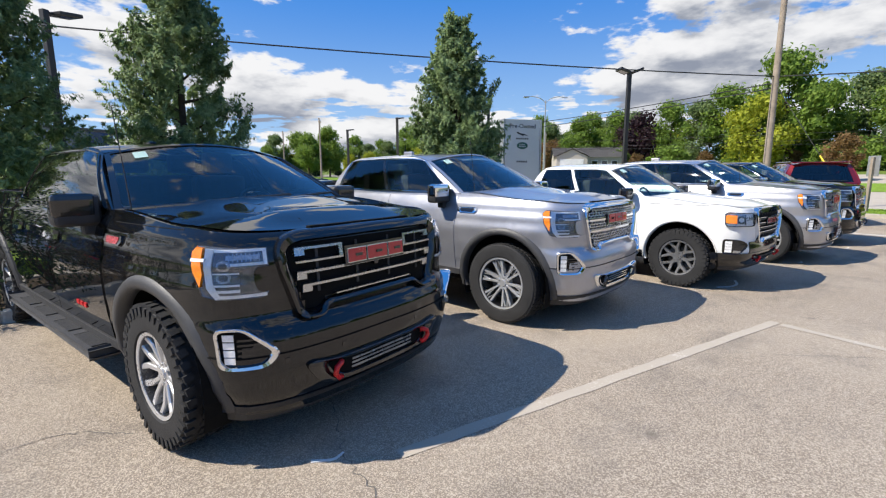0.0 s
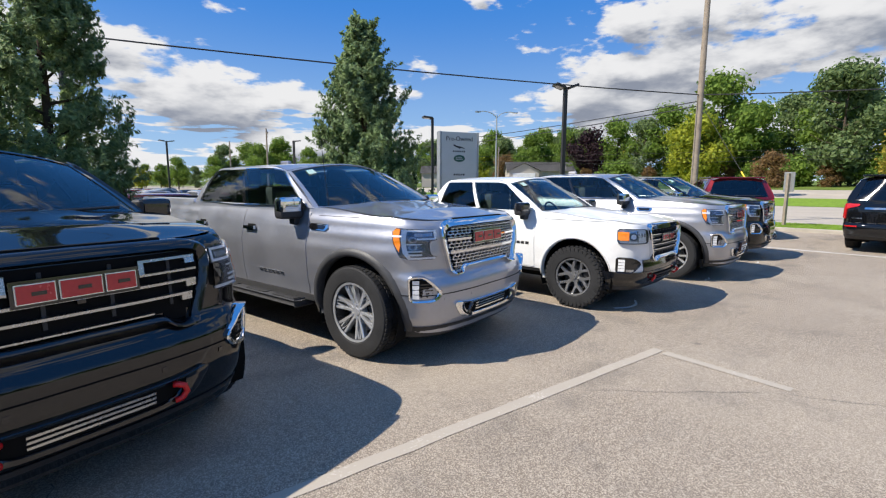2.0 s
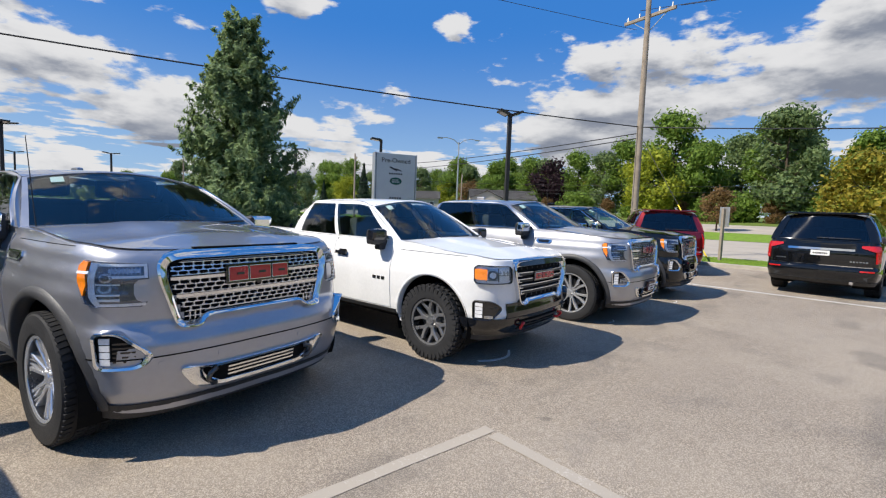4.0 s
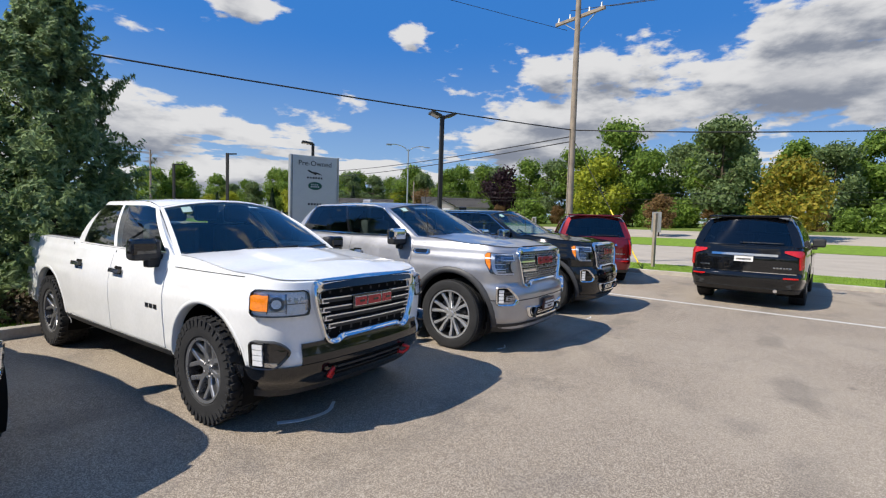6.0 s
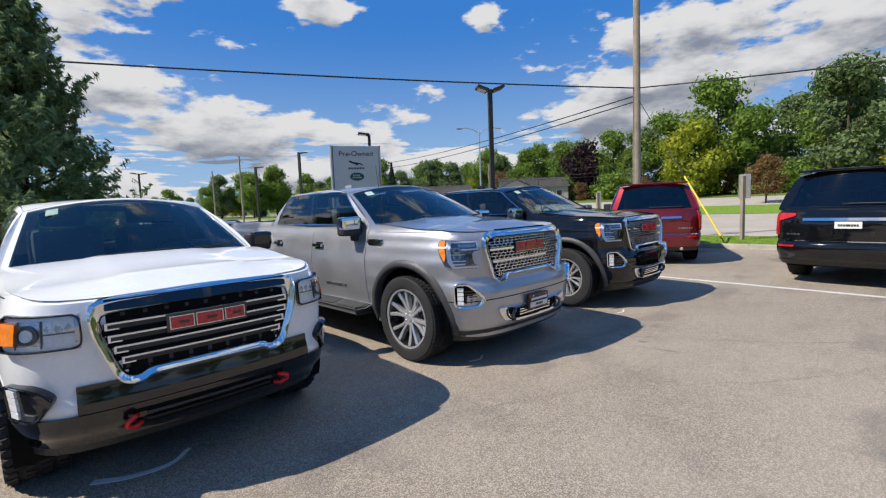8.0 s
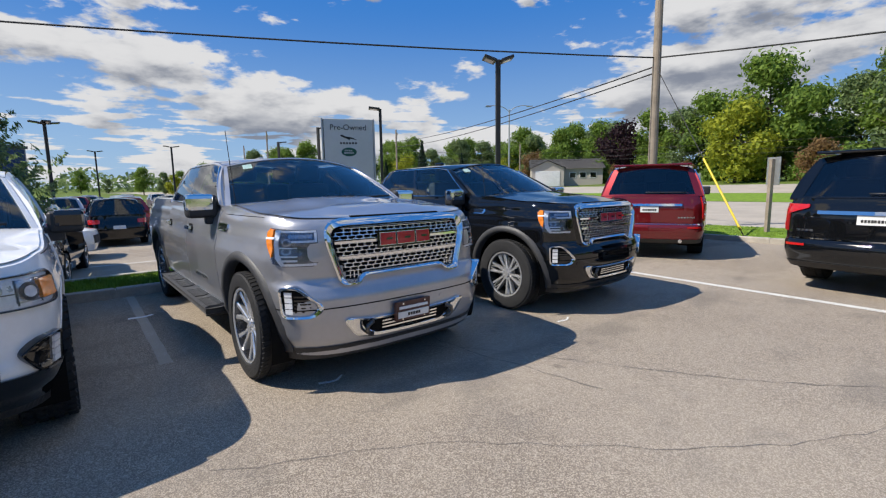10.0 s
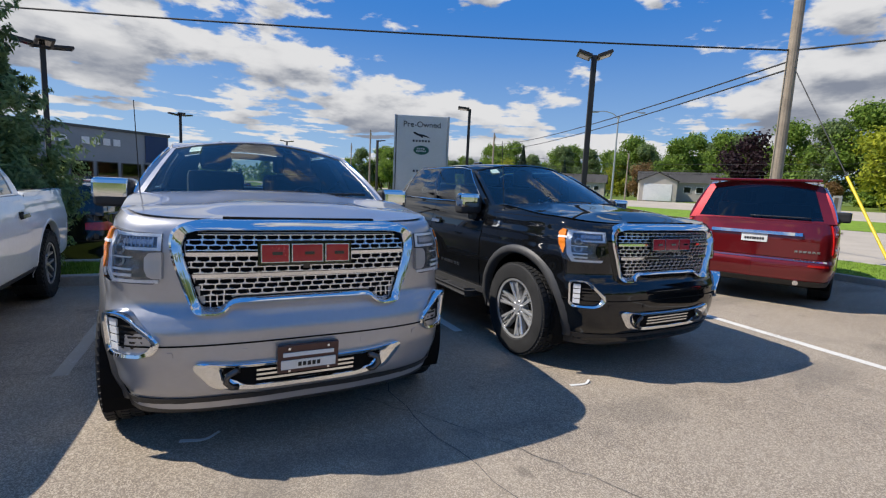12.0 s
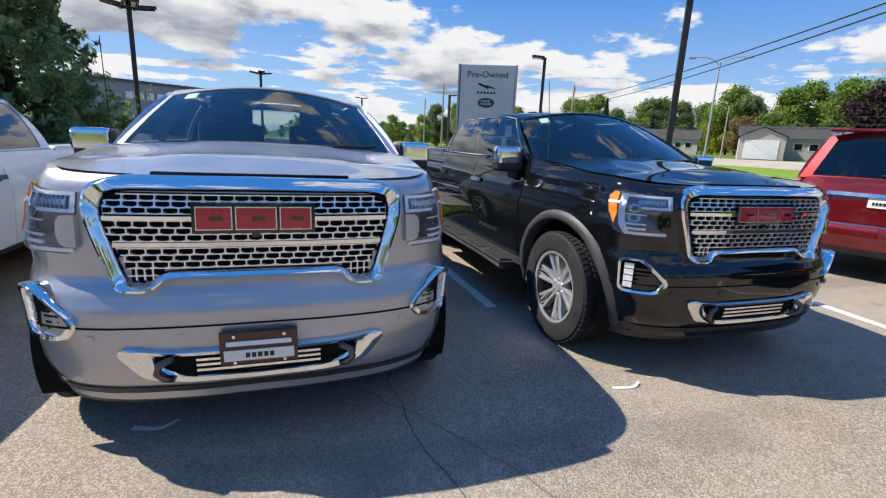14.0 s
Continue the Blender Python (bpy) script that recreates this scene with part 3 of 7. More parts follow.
def wheel_meshes(style, R, rim, half):
    key = (style, R, rim)
    if key in WHEELS:
        return WHEELS[key]
    lug = style in ("at", "canyon")
    prof = [(rim, half * 0.80), (rim + 0.02, half * 0.98), (R - 0.07, half * 1.03), (R - 0.025, half * 0.97), (R - 0.012, half * 0.86),
            (R - 0.012, -half * 0.86), (R - 0.025, -half * 0.97), (R - 0.07, -half), (rim + 0.02, -half), (rim, -half * 0.8)]
    v, f = lathe(prof, 64)
    tyre = mesh_of("tyre", v, f, 35)
    # tread blocks and shoulder lugs
    bm = bmesh.new()
    bm.from_mesh(tyre)
    count = 40 if lug else 62
    for i in range(count):
        a = 2 * math.pi * i / count
        rows = ((-0.8, 0.34), (-0.27, 0.32), (0.27, 0.32), (0.8, 0.34)) if lug else ((-0.72, 0.36), (-0.24, 0.3), (0.24, 0.3), (0.72, 0.36))
        for j, (cx, w) in enumerate(rows):
            aa = a + (j % 2) * math.pi / count
            wid = 2 * math.pi * R / count * (0.62 if lug else 0.72)
            m = Matrix.Rotation(aa, 4, "X") @ Matrix.Translation((cx * half, 0, R - 0.010)) @ Matrix.Rotation(radians(14 if j % 2 else -14), 4, "Z")
            h = 0.010 if lug else 0.006
            vs = bmesh.ops.create_cube(bm, size=1, matrix=m @ Matrix.Diagonal((w * half, wid, 2 * h, 1)))
        if lug:
            for side in (1, -1):
                m = Matrix.Rotation(a, 4, "X") @ Matrix.Translation((side * half * 1.0, 0, R - 0.045))
                bmesh.ops.create_cube(bm, size=1, matrix=m @ Matrix.Diagonal((0.016, 0.032, 0.055 if i % 2 else 0.04, 1)))
    bm.to_mesh(tyre)
    bm.free()
    lip = [(rim + 0.004, half * 0.90), (rim + 0.004, half * 0.80), (rim - 0.004, half * 0.2), (rim - 0.03, -half * 0.6), (rim - 0.045, -half * 0.6), (rim - 0.022, half * 0.2), (rim - 0.016, half * 0.86)]
    v, f = lathe(lip, 64)
    barrel = mesh_of("barrel", v, f, 35)
    bm = bmesh.new()
    x0, x1, ro = half * 0.60, half * 0.82, rim - 0.012

    def spoke(r0, a0, w0, r1, a1, w1):
        """A bevelled spoke between two places given by radius and angle."""
        p, q = (Vector((0, -r * math.sin(a), r * math.cos(a))) for r, a in ((r0, a0), (r1, a1)))
        side = Vector((1, 0, 0)).cross((q - p).normalized())
        f0, f1 = (x0 + (x1 - x0) * ((r - .05) / (ro - .05)) ** 1.6 for r in (r0, r1))
        vs = []
        for c, w, f in ((p, w0, f0), (q, w1, f1)):
            for k, x in ((-1, f - .05), (-1, f - .008), (-.72, f), (.72, f), (1, f - .008), (1, f - .05)):
                vs.append(bm.verts.new(c + side * w * k + Vector((x, 0, 0))))
        for k in range(6):
            bm.faces.new((vs[k], vs[(k + 1) % 6], vs[6 + (k + 1) % 6], vs[6 + k]))
        bm.faces.new(vs[:6][::-1])
        bm.faces.new(vs[6:])

    groups = {"denali": 6, "chrome22": 6, "at": 6, "canyon": 6, "plain": 5}[style]
    for i in range(groups):
        a = 2 * math.pi * (i + .25) / groups
        for sg in (-1, 1):
            if style == "at":
                spoke(.055, a + sg * .17, .014, rim * .72, a + sg * .21, .017)
                spoke(rim * .70, a + sg * .205, .017, ro, a + sg * .30, .019)
            elif style == "canyon":
                spoke(.05, a + sg * .10, .017, rim * .56, a + sg * .06, .018)
                spoke(rim * .52, a + sg * .05, .018, ro, a + sg * .30, .017)
            elif style == "denali":
                spoke(.055, a + sg * .22, .012, ro, a + sg * .21, .014)
                spoke(rim * .60, a + sg * .17, .005, ro, a + sg * .05, .006)
            elif style == "chrome22":
                spoke(.055, a + sg * .16, .013, rim * .6, a + sg * .17, .015)
                spoke(rim * .58, a + sg * .17, .015, ro, a + sg * .23, .021)
            else:
                spoke(.05, a + sg * .12, .014, ro, a + sg * .16, .017)
    bmesh.ops.recalc_face_normals(bm, faces=bm.faces)
    spokes = bpy.data.meshes.new("spokes")
    bm.to_mesh(spokes)
    bm.free()
    hub = bmesh.new()
    add_tube(hub, (half * 0.2, 0, 0), (half * 0.60, 0, 0), 0.085, 0.072, 32)
    add_tube(hub, (half * 0.55, 0, 0), (half * 0.68, 0, 0), 0.038, 0.033, 24)
    for i in range(6):
        a = 2 * math.pi * (i + 0.5) / 6
        add_tube(hub, (half * 0.5, 0.058 * math.cos(a), 0.058 * math.sin(a)), (half * 0.66, 0.058 * math.cos(a), 0.058 * math.sin(a)), 0.010, n=6)
    hm = bpy.data.meshes.new("hub")
    hub.to_mesh(hm)
    hub.free()
    disc = bmesh.new()
    add_tube(disc, (-0.01, 0, 0), (0.02, 0, 0), rim * 0.72, n=32)
    dm = bpy.data.meshes.new("brake_disc")
    disc.to_mesh(dm)
    disc.free()
    v, f = lathe([(rim + .008, half * .93), (rim + .008, half * .80), (rim - .014, half * .80), (rim - .012, half * .90)], 64)
    WHEELS[key] = (tyre, barrel, spokes, hm, dm, mesh_of("rim_lip", v, f, 35))
    return WHEELS[key]


def fit_wheels(car, style, R, rim, half, track, wb, metal, lift=0.0):
    tyre, barrel, spokes, hub, disc, lip = wheel_meshes(style, R, rim, half)
    for y in (0, wb):
        for sgn in (1, -1):
            w = part("wheel", barrel, DARK_METAL, car)
            w.matrix_basis = pose(sgn * track, y, R + lift, 0, 0, 0 if sgn > 0 else 180)
            part("tyre", tyre, RUBBER, w)
            part("spokes", spokes, metal, w)
            part("rim_lip", lip, metal, w)
            part("hub", hub, metal, w)
            part("brake_disc", disc, DARK_METAL, w)


def glazed(car, name, P, nu, nv, windows, mat, pane_mats, thick=0.03, bulge=(0, 0, 0), pane_names=None):
    """A curved wall P(u, v) pierced by windows (u0, u1, v0, v1), with a pane in each."""
    bulge = Vector(bulge)

    def at(u, v, d=0.0):
        p = P(u, v) + bulge * (4 * v * (1 - v) * 0.5 + 4 * u * (1 - u) * 0.5)
        if d:
            e = 1e-3
            n = (P(min(1, u + e), v) - P(max(0, u - e), v)).cross(P(u, min(1, v + e)) - P(u, max(0, v - e)))
            p = p + n.normalized() * d
        return p

    us = sorted({round(i / nu, 4) for i in range(nu + 1)} | {w[0] for w in windows} | {w[1] for w in windows})
    vs = sorted({round(i / nv, 4) for i in range(nv + 1)} | {w[2] for w in windows} | {w[3] for w in windows})
    bm = bmesh.new()
    out = [[bm.verts.new(at(u, v)) for v in vs] for u in us]
    inn = [[bm.verts.new(at(u, v, -thick)) for v in vs] for u in us]

    def hole(i, j):
        if not (0 <= i < len(us) - 1 and 0 <= j < len(vs) - 1):
            return True
        u, v = (us[i] + us[i + 1]) / 2, (vs[j] + vs[j + 1]) / 2
        return any(a < u < b and c < v < d for a, b, c, d in windows)

    for i in range(len(us) - 1):
        for j in range(len(vs) - 1):
            if hole(i, j):
                continue
            bm.faces.new((out[i][j], out[i + 1][j], out[i + 1][j + 1], out[i][j + 1]))
            bm.faces.new((inn[i][j], inn[i][j + 1], inn[i + 1][j + 1], inn[i + 1][j]))
            for di, dj, a, b in ((-1, 0, (i, j), (i, j + 1)), (1, 0, (i + 1, j + 1), (i + 1, j)), (0, -1, (i + 1, j), (i, j)), (0, 1, (i, j + 1), (i + 1, j + 1))):
                if hole(i + di, j + dj):
                    bm.faces.new((out[a[0]][a[1]], out[b[0]][b[1]], inn[b[0]][b[1]], inn[a[0]][a[1]]))
    bmesh.ops.delete(bm, geom=[v for v in bm.verts if not v.link_faces], context="VERTS")
    me = bpy.data.meshes.new(name)
    bmesh.ops.recalc_face_normals(bm, faces=bm.faces)
    bm.to_mesh(me)
    bm.free()
    me.shade_smooth()
    me.set_sharp_from_angle(angle=radians(40))
    body = part(name, me, mat, car)
    for k, (a, b, c, d) in enumerate(windows):
        g, n, m = bmesh.new(), 8, 6
        grid = [[g.verts.new(at(a + (b - a) * i / n, c + (d - c) * j / m, -0.006)) for j in range(m + 1)] for i in range(n + 1)]
        for i in range(n):
            for j in range(m):
                f = g.faces.new((grid[i][j], grid[i + 1][j], grid[i + 1][j + 1], grid[i][j + 1]))
                f.smooth = True
        part((pane_names or ["window_pane"] * 9)[k], g, pane_mats[k], body)
    return at


def quad(a, b, c, d):
    a, b, c, d = Vector(a), Vector(b), Vector(c), Vector(d)
    return lambda u, v: (a.lerp(b, u)).lerp(d.lerp(c, u), v)


def arc_edge(p, q, mid):
    """A bowed edge from p to q through about mid."""
    p, q, mid = Vector(p), Vector(q), Vector(mid)
    c = 2 * mid - (p + q) / 2
    return lambda u: p * (1 - u) ** 2 + c * 2 * u * (1 - u) + q * u ** 2


def strip_along(at, uv, width, off):
    """A thin moulding along a path of (u, v) on a glazed wall."""
    bm = bmesh.new()
    pts = [at(u, v, off) for u, v in uv]
    low = [at(u, v, 0.0) for u, v in uv]
    n = len(pts)
    cen = sum(pts, Vector()) / n
    rows = []
    for p, q in zip(pts, low):
        d = (p - cen).normalized() * width
        rows.append([bm.verts.new(q), bm.verts.new(p), bm.verts.new(p + d), bm.verts.new(q + d)])
    for i in range(n):
        a, b = rows[i], rows[(i + 1) % n]
        for k in range(3):
            bm.faces.new((a[k], b[k], b[k + 1], a[k + 1]))
    return bm


def rect_uv(a, b, c, d, n=8):
    out = [(a + (b - a) * i / n, c) for i in range(n)] + [(b, c + (d - c) * i / n) for i in range(n)]
    return out + [(b + (a - b) * i / n, d) for i in range(n)] + [(a, d + (c - d) * i / n) for i in range(n)]


def greenhouse(car, G, paint, sides, rear_glass, side_mats, trim):
    """Cab above the belt: sides, windscreen, rear window and roof."""
    xb, xt, zb, zt, crown = G["xb"], G["xt"], G["zb"], G["zt"], G["crown"]
    a0, a1, c0, c1 = G["a0"], G["a1"], G["c0"], G["c1"]
    droop = 0.055

    def fall(u):
        return max(0.0, 1 - u / .20) ** 2 + max(0.0, 1 - (1 - u) / .15) ** 2
    for sgn in (1, -1):
        flat = quad((sgn * xb, a0, zb), (sgn * (xb - 0.01), c0, zb + 0.01), (sgn * (xt - 0.01), c1, zt), (sgn * xt, a1, zt))
        P = lambda u, v, flat=flat: flat(u, v) - Vector((0, 0, droop * fall(u) * v * v))
        at = glazed(car, "cab_side", P, 14, 8, sides, paint, side_mats, 0.035 * sgn, bulge=(sgn * 0.05, 0, 0.0))
        for w0, w1 in zip(sides, sides[1:]):
            bm = bmesh.new()
            rows = []
            for g in range(11):
                v = w0[2] + (w0[3] - w0[2]) * g / 10
                rows.append([bm.verts.new(at(u, v, o * sgn)) for u, o in ((w0[1], -.004), (w0[1], .006), (w1[0], .006), (w1[0], -.004))])
            for r0, r1 in zip(rows, rows[1:]):
                for k in range(3):
                    bm.faces.new((r0[k], r0[k + 1], r1[k + 1], r1[k]))
            part("pillar_cover", bm, G.get("pillar", GLOSS_BLACK), car)
        if trim:
            lo, hi = min(w[0] for w in sides), max(w[1] for w in sides)
            part("window_trim", strip_along(at, rect_uv(lo - 0.006, hi + 0.006, sides[0][2] - 0.01, sides[0][3] + 0.01), 0.014, 0.012 * sgn), trim, car, "thin window moulding")
    wf = arc_edge((-xb + 0.01, a0 - 0.01, zb - 0.01), (xb - 0.01, a0 - 0.01, zb - 0.01), (0, a0 - G["bow"], zb - 0.01))
    wt = arc_edge((-xt, a1, zt - droop), (xt, a1, zt - droop), (0, a1 - 0.10, zt + crown * 0.6))
    Pw = lambda u, v: wf(u).lerp(wt(u), v)
    atw = glazed(car, "windscreen_frame", Pw, 16, 8, [(0.022, 0.978, 0.03, 0.97)], paint, [WINDSCREEN], 0.03, bulge=(0, -0.02, 0.02), pane_names=["windscreen"])
    rb = arc_edge((xb - 0.01, c0, zb), (-xb + 0.01, c0, zb), (0, c0 + 0.05, zb))
    rt = arc_edge((xt - 0.01, c1, zt - droop), (-xt + 0.01, c1, zt - droop), (0, c1 + 0.06, zt + crown * 0.6))
    Pr = lambda u, v: rb(u).lerp(rt(u), v)
    atr = glazed(car, "rear_frame", Pr, 12, 6, [rear_glass], paint, [G.get("rear", TINTED)], 0.03, pane_names=["rear_window"])
    bm = bmesh.new()
    n, m = 18, 14
    rows = []
    for i in range(n + 1):
        u = i / n
        f, r = wt(u), rt(1 - u)
        row = []
        for j in range(m + 1):
            v = j / m
            p = f.lerp(r, v)
            p.z += crown * (1 - (2 * u - 1) ** 2) * 0.45 * math.sin(math.pi * min(1, max(0, 0.04 + 0.92 * v))) + droop * (1 - fall(v)) * (2 * u - 1) ** 2 + 0.004
            row.append(bm.verts.new(p))
        rows.append(row)
    for i in range(n):
        for j in range(m):
            bm.faces.new((rows[i][j], rows[i + 1][j], rows[i + 1][j + 1], rows[i][j + 1])).smooth = True
    part("roof", bm, paint, car)
    return atw, atr


def hood_mesh(B, s_end, y_end, dome, crown, ridge=0.42):
    """The bonnet, from the shell's top edge in to a centre spine."""
    n, m = 26, 12
    rows = []
    y0 = B.F(0, curve_at(B.top, B.pts[0].y)).y
    for i in range(n + 1):
        t = i / n
        s = s_end * t
        p, nn = B.at(s)
        z = curve_at(B.top, p.y)
        e = B.F(s, z)
        e = Vector((e.x * max(0.0, 1 - 0.02 / max(abs(e.x), 0.2)), e.y + 0.02 * -nn.y, z + 0.010))
        c = Vector((0, y0 + 0.02 + (y_end - y0 - 0.02) * t ** 1.25, 0))
        rows.append([(e, c, k / m) for k in range(m + 1)])
    verts, faces = [], []
    for sgn in (1, -1):
        for row in rows:
            for e, c, k in row:
                x, y = e.x * (1 - k), e.y + (c.y - e.y) * (1 - (1 - k) ** 1.8)
                rise = min(1.0, (y - y0) / 0.35) if y > y0 else 0
                rise = max(0.0, rise)
                z = curve_at(B.top, y) + 0.010 + crown * (1 - (1 - k) ** 2) * rise
                d = abs(x) / ridge
                z += dome * rise * (1 / (1 + math.exp((d - 1) * 22)))
                verts.append((x * sgn, y, z))
    w = m + 1
    for h in (0, 1):
        o = h * (n + 1) * w
        for i in range(n):
            for k in range(m):
                f = (o + i * w + k, o + (i + 1) * w + k, o + (i + 1) * w + k + 1, o + i * w + k + 1)
                faces.append(f if h == 0 else f[::-1])
    bm = bmesh.new()
    vs = [bm.verts.new(v) for v in verts]
    for f in faces:
        try:
            bm.faces.new([vs[i] for i in f])
        except ValueError:
            pass
    bmesh.ops.remove_doubles(bm, verts=bm.verts, dist=1e-4)
    bmesh.ops.recalc_face_normals(bm, faces=bm.faces)
    if sum(f.normal.z for f in bm.faces) < 0:
        bmesh.ops.reverse_faces(bm, faces=bm.faces)
    for f in bm.faces:
        f.smooth = True
    me = bpy.data.meshes.new("hood")
    bm.to_mesh(me)
    bm.free()
    return me


def seats(car, rows, half, z):
    for y in rows:
        for x in (-half, half):
            bm = box_bm((x - 0.25, y, z), (x + 0.25, y + 0.16, z + 0.62), 0.06)
            add_box(bm, (x - 0.14, y + 0.03, z + 0.64), (x + 0.14, y + 0.13, z + 0.84), 0.045)
            part("seat", bm, SEAT, car)


def steering(car, x, y, z):
    bm = bmesh.new()
    rot = Matrix.Translation((x, y, z)) @ Matrix.Rotation(radians(65), 4, "X")
    ring = []
    for i in range(24):
        a = 2 * math.pi * i / 24
        c = Vector((math.cos(a), math.sin(a), 0))
        ring.append([bm.verts.new(rot @ (c * (0.185 + 0.016 * math.cos(b)) + Vector((0, 0, 0.016 * math.sin(b))))) for b in (0, 1.57, 3.14, 4.71)])
    for i in range(24):
        a, b = ring[i], ring[(i + 1) % 24]
        for k in range(4):
            bm.faces.new((a[k], b[k], b[(k + 1) % 4], a[(k + 1) % 4]))
    add_box(bm, (-0.17, -0.03, -0.02), (0.17, 0.03, 0.01), m=rot)
    part("steering_wheel", bm, PLASTIC, car)


def mirror(car, sgn, x, y, z, cap, size=(0.27, 0.15, 0.20)):
    w, d, h = size
    bm = box_bm((x + 0.02, y - d / 2, z - h / 2), (x + w, y + d / 2, z + h / 2), 0.045, 3)
    bmesh.ops.scale(bm, vec=(sgn, 1, 1), verts=bm.verts)
    body = part("mirror", bm, PLASTIC, car)
    bm = box_bm((x + 0.05, y - d / 2 - 0.008, z - 0.045), (x + w + 0.006, y + d / 2 - 0.03, z + h / 2 + 0.006), 0.04, 3)
    bmesh.ops.scale(bm, vec=(sgn, 1, 1), verts=bm.verts)
    part("mirror_cap", bm, cap, body, "polished mirror cap" if cap is CHROME else "")
    bm = box_bm((x - 0.08, y - 0.035, z - h / 2 - 0.06), (x + 0.12, y + 0.05, z - h / 2 + 0.05), 0.02)
    bmesh.ops.scale(bm, vec=(sgn, 1, 1), verts=bm.verts)
    part("mirror_arm", bm, PLASTIC, body)


def badge(B, car, z, w, h, off, s0=0.0, mat=BADGE_RED):
    """Three plain red blocks with bright rims on a dark plate."""
    bm = B.bars([(s0 - w / 2 - 0.014, s0 + w / 2 + 0.014, z - h / 2 - 0.014, z + h / 2 + 0.014, off - 0.03, off)])
    pl = part("badge", bm, GLOSS_BLACK, car, "grille badge of plain red blocks")
    for k, (a, b) in enumerate(((-0.5, -0.195), (-0.17, 0.19), (0.215, 0.5))):
        part("badge_rim", B.bars([(s0 + a * w, s0 + b * w, z - h / 2, z + h / 2, off - 0.01, off + 0.006)]), SATIN_BRIGHT, pl)
        part("badge_block", B.bars([(s0 + a * w + 0.005, s0 + b * w - 0.005, z - h / 2 + 0.005, z + h / 2 - 0.005, off, off + 0.010)]), mat, pl)
        gap = (a + b) / 2
        part("badge_slot", B.bars([(s0 + gap * w - 0.016, s0 + gap * w + 0.034, z - 0.008, z + 0.008, off, off + 0.0125)]), GLOSS_BLACK, pl)


def door_set(B, car, paint, spans, z0, top, handle, handle_z):
    for sgn in (1, -1):
        for k, (y0, y1) in enumerate(spans):
            s0, s1 = B.s_of_y(y0), B.s_of_y(y1)
            zt = top
            me = B.patch(s0 * sgn, s1 * sgn, z0, zt, 0.007, 14, 10, 0.007)
            d = part("front_door" if k == 0 else "rear_door", me, paint, car)
            if handle:
                sy = y1 - 0.16
                bm = B.bars([(B.s_of_y(sy - 0.10) * sgn, B.s_of_y(sy + 0.10) * sgn, handle_z - 0.018, handle_z + 0.018, 0.02, 0.045)])
                hb = part("door_handle", bm, handle, d)
                # flat dark plate painted as the shade in the handle recess
                part("handle_cup_shade", B.plate([(B.s_of_y(sy + a) * sgn, handle_z + b) for a, b in ((-.07, -.035), (.07, -.035), (.08, 0), (.07, .035), (-.07, .035), (-.08, 0))], 0.0085, 0.004), DEEP_SHADE, d)


def wipers(car, atw):
    for u0, u1, v0, v1 in ((0.30, 0.62, 0.035, 0.065), (0.62, 0.90, 0.035, 0.075)):
        part("wiper", sweep_bm([atw(u0 + (u1 - u0) * i / 8, v0 + (v1 - v0) * i / 8, 0.03) for i in range(9)], .010, 6), PLASTIC, car)


def sticker(car, atw, u=0.11, v=0.80):
    bm = bmesh.new()
    q = [atw(u, v, 0.004), atw(u + 0.055, v, 0.004), atw(u + 0.055, v + 0.11, 0.004), atw(u, v + 0.11, 0.004)]
    bm.faces.new([bm.verts.new(p) for p in q])
    bmesh.ops.solidify(bm, geom=bm.faces[:], thickness=0.001)
    part("window_sticker", bm, STICKER, car, "small pale sticker on the windscreen")


SIERRA = dict(plan=((0, -.74), (.30, -.737), (.58, -.705), (.765, -.64), (.865, -.55), (.928, -.39), (.962, -.15), (.982, .15), (.995, .7), (1.005, 1.6), (1.005, 3.0), (.995, 4.3), (.965, 4.68), (.88, 4.80), (.5, 4.83), (0, 4.84)),
              front=((.28, -.03), (.34, .03), (.46, .065), (.60, .08), (.74, .076), (.80, .052), (.87, .0), (.9, .0), (1.12, .0), (1.22, -.012), (1.32, -.06)),
              side=((.40, -.07), (.50, -.03), (.60, -.02), (.68, -.004), (.88, .010), (1.00, .012), (1.12, -.010), (1.24, -.040), (1.34, -.078), (1.42, -.10)),
              rear=((.4, -.05), (.5, 0), (1.4, 0)),
              bottom=((-.75, .33), (-.52, .36), (-.40, .45), (.4, .47), (4.0, .47), (4.8, .52)),
              top=((-.75, 1.275), (-.3, 1.31), (.45, 1.365), (3.02, 1.365), (3.06, 1.40), (4.9, 1.40)))


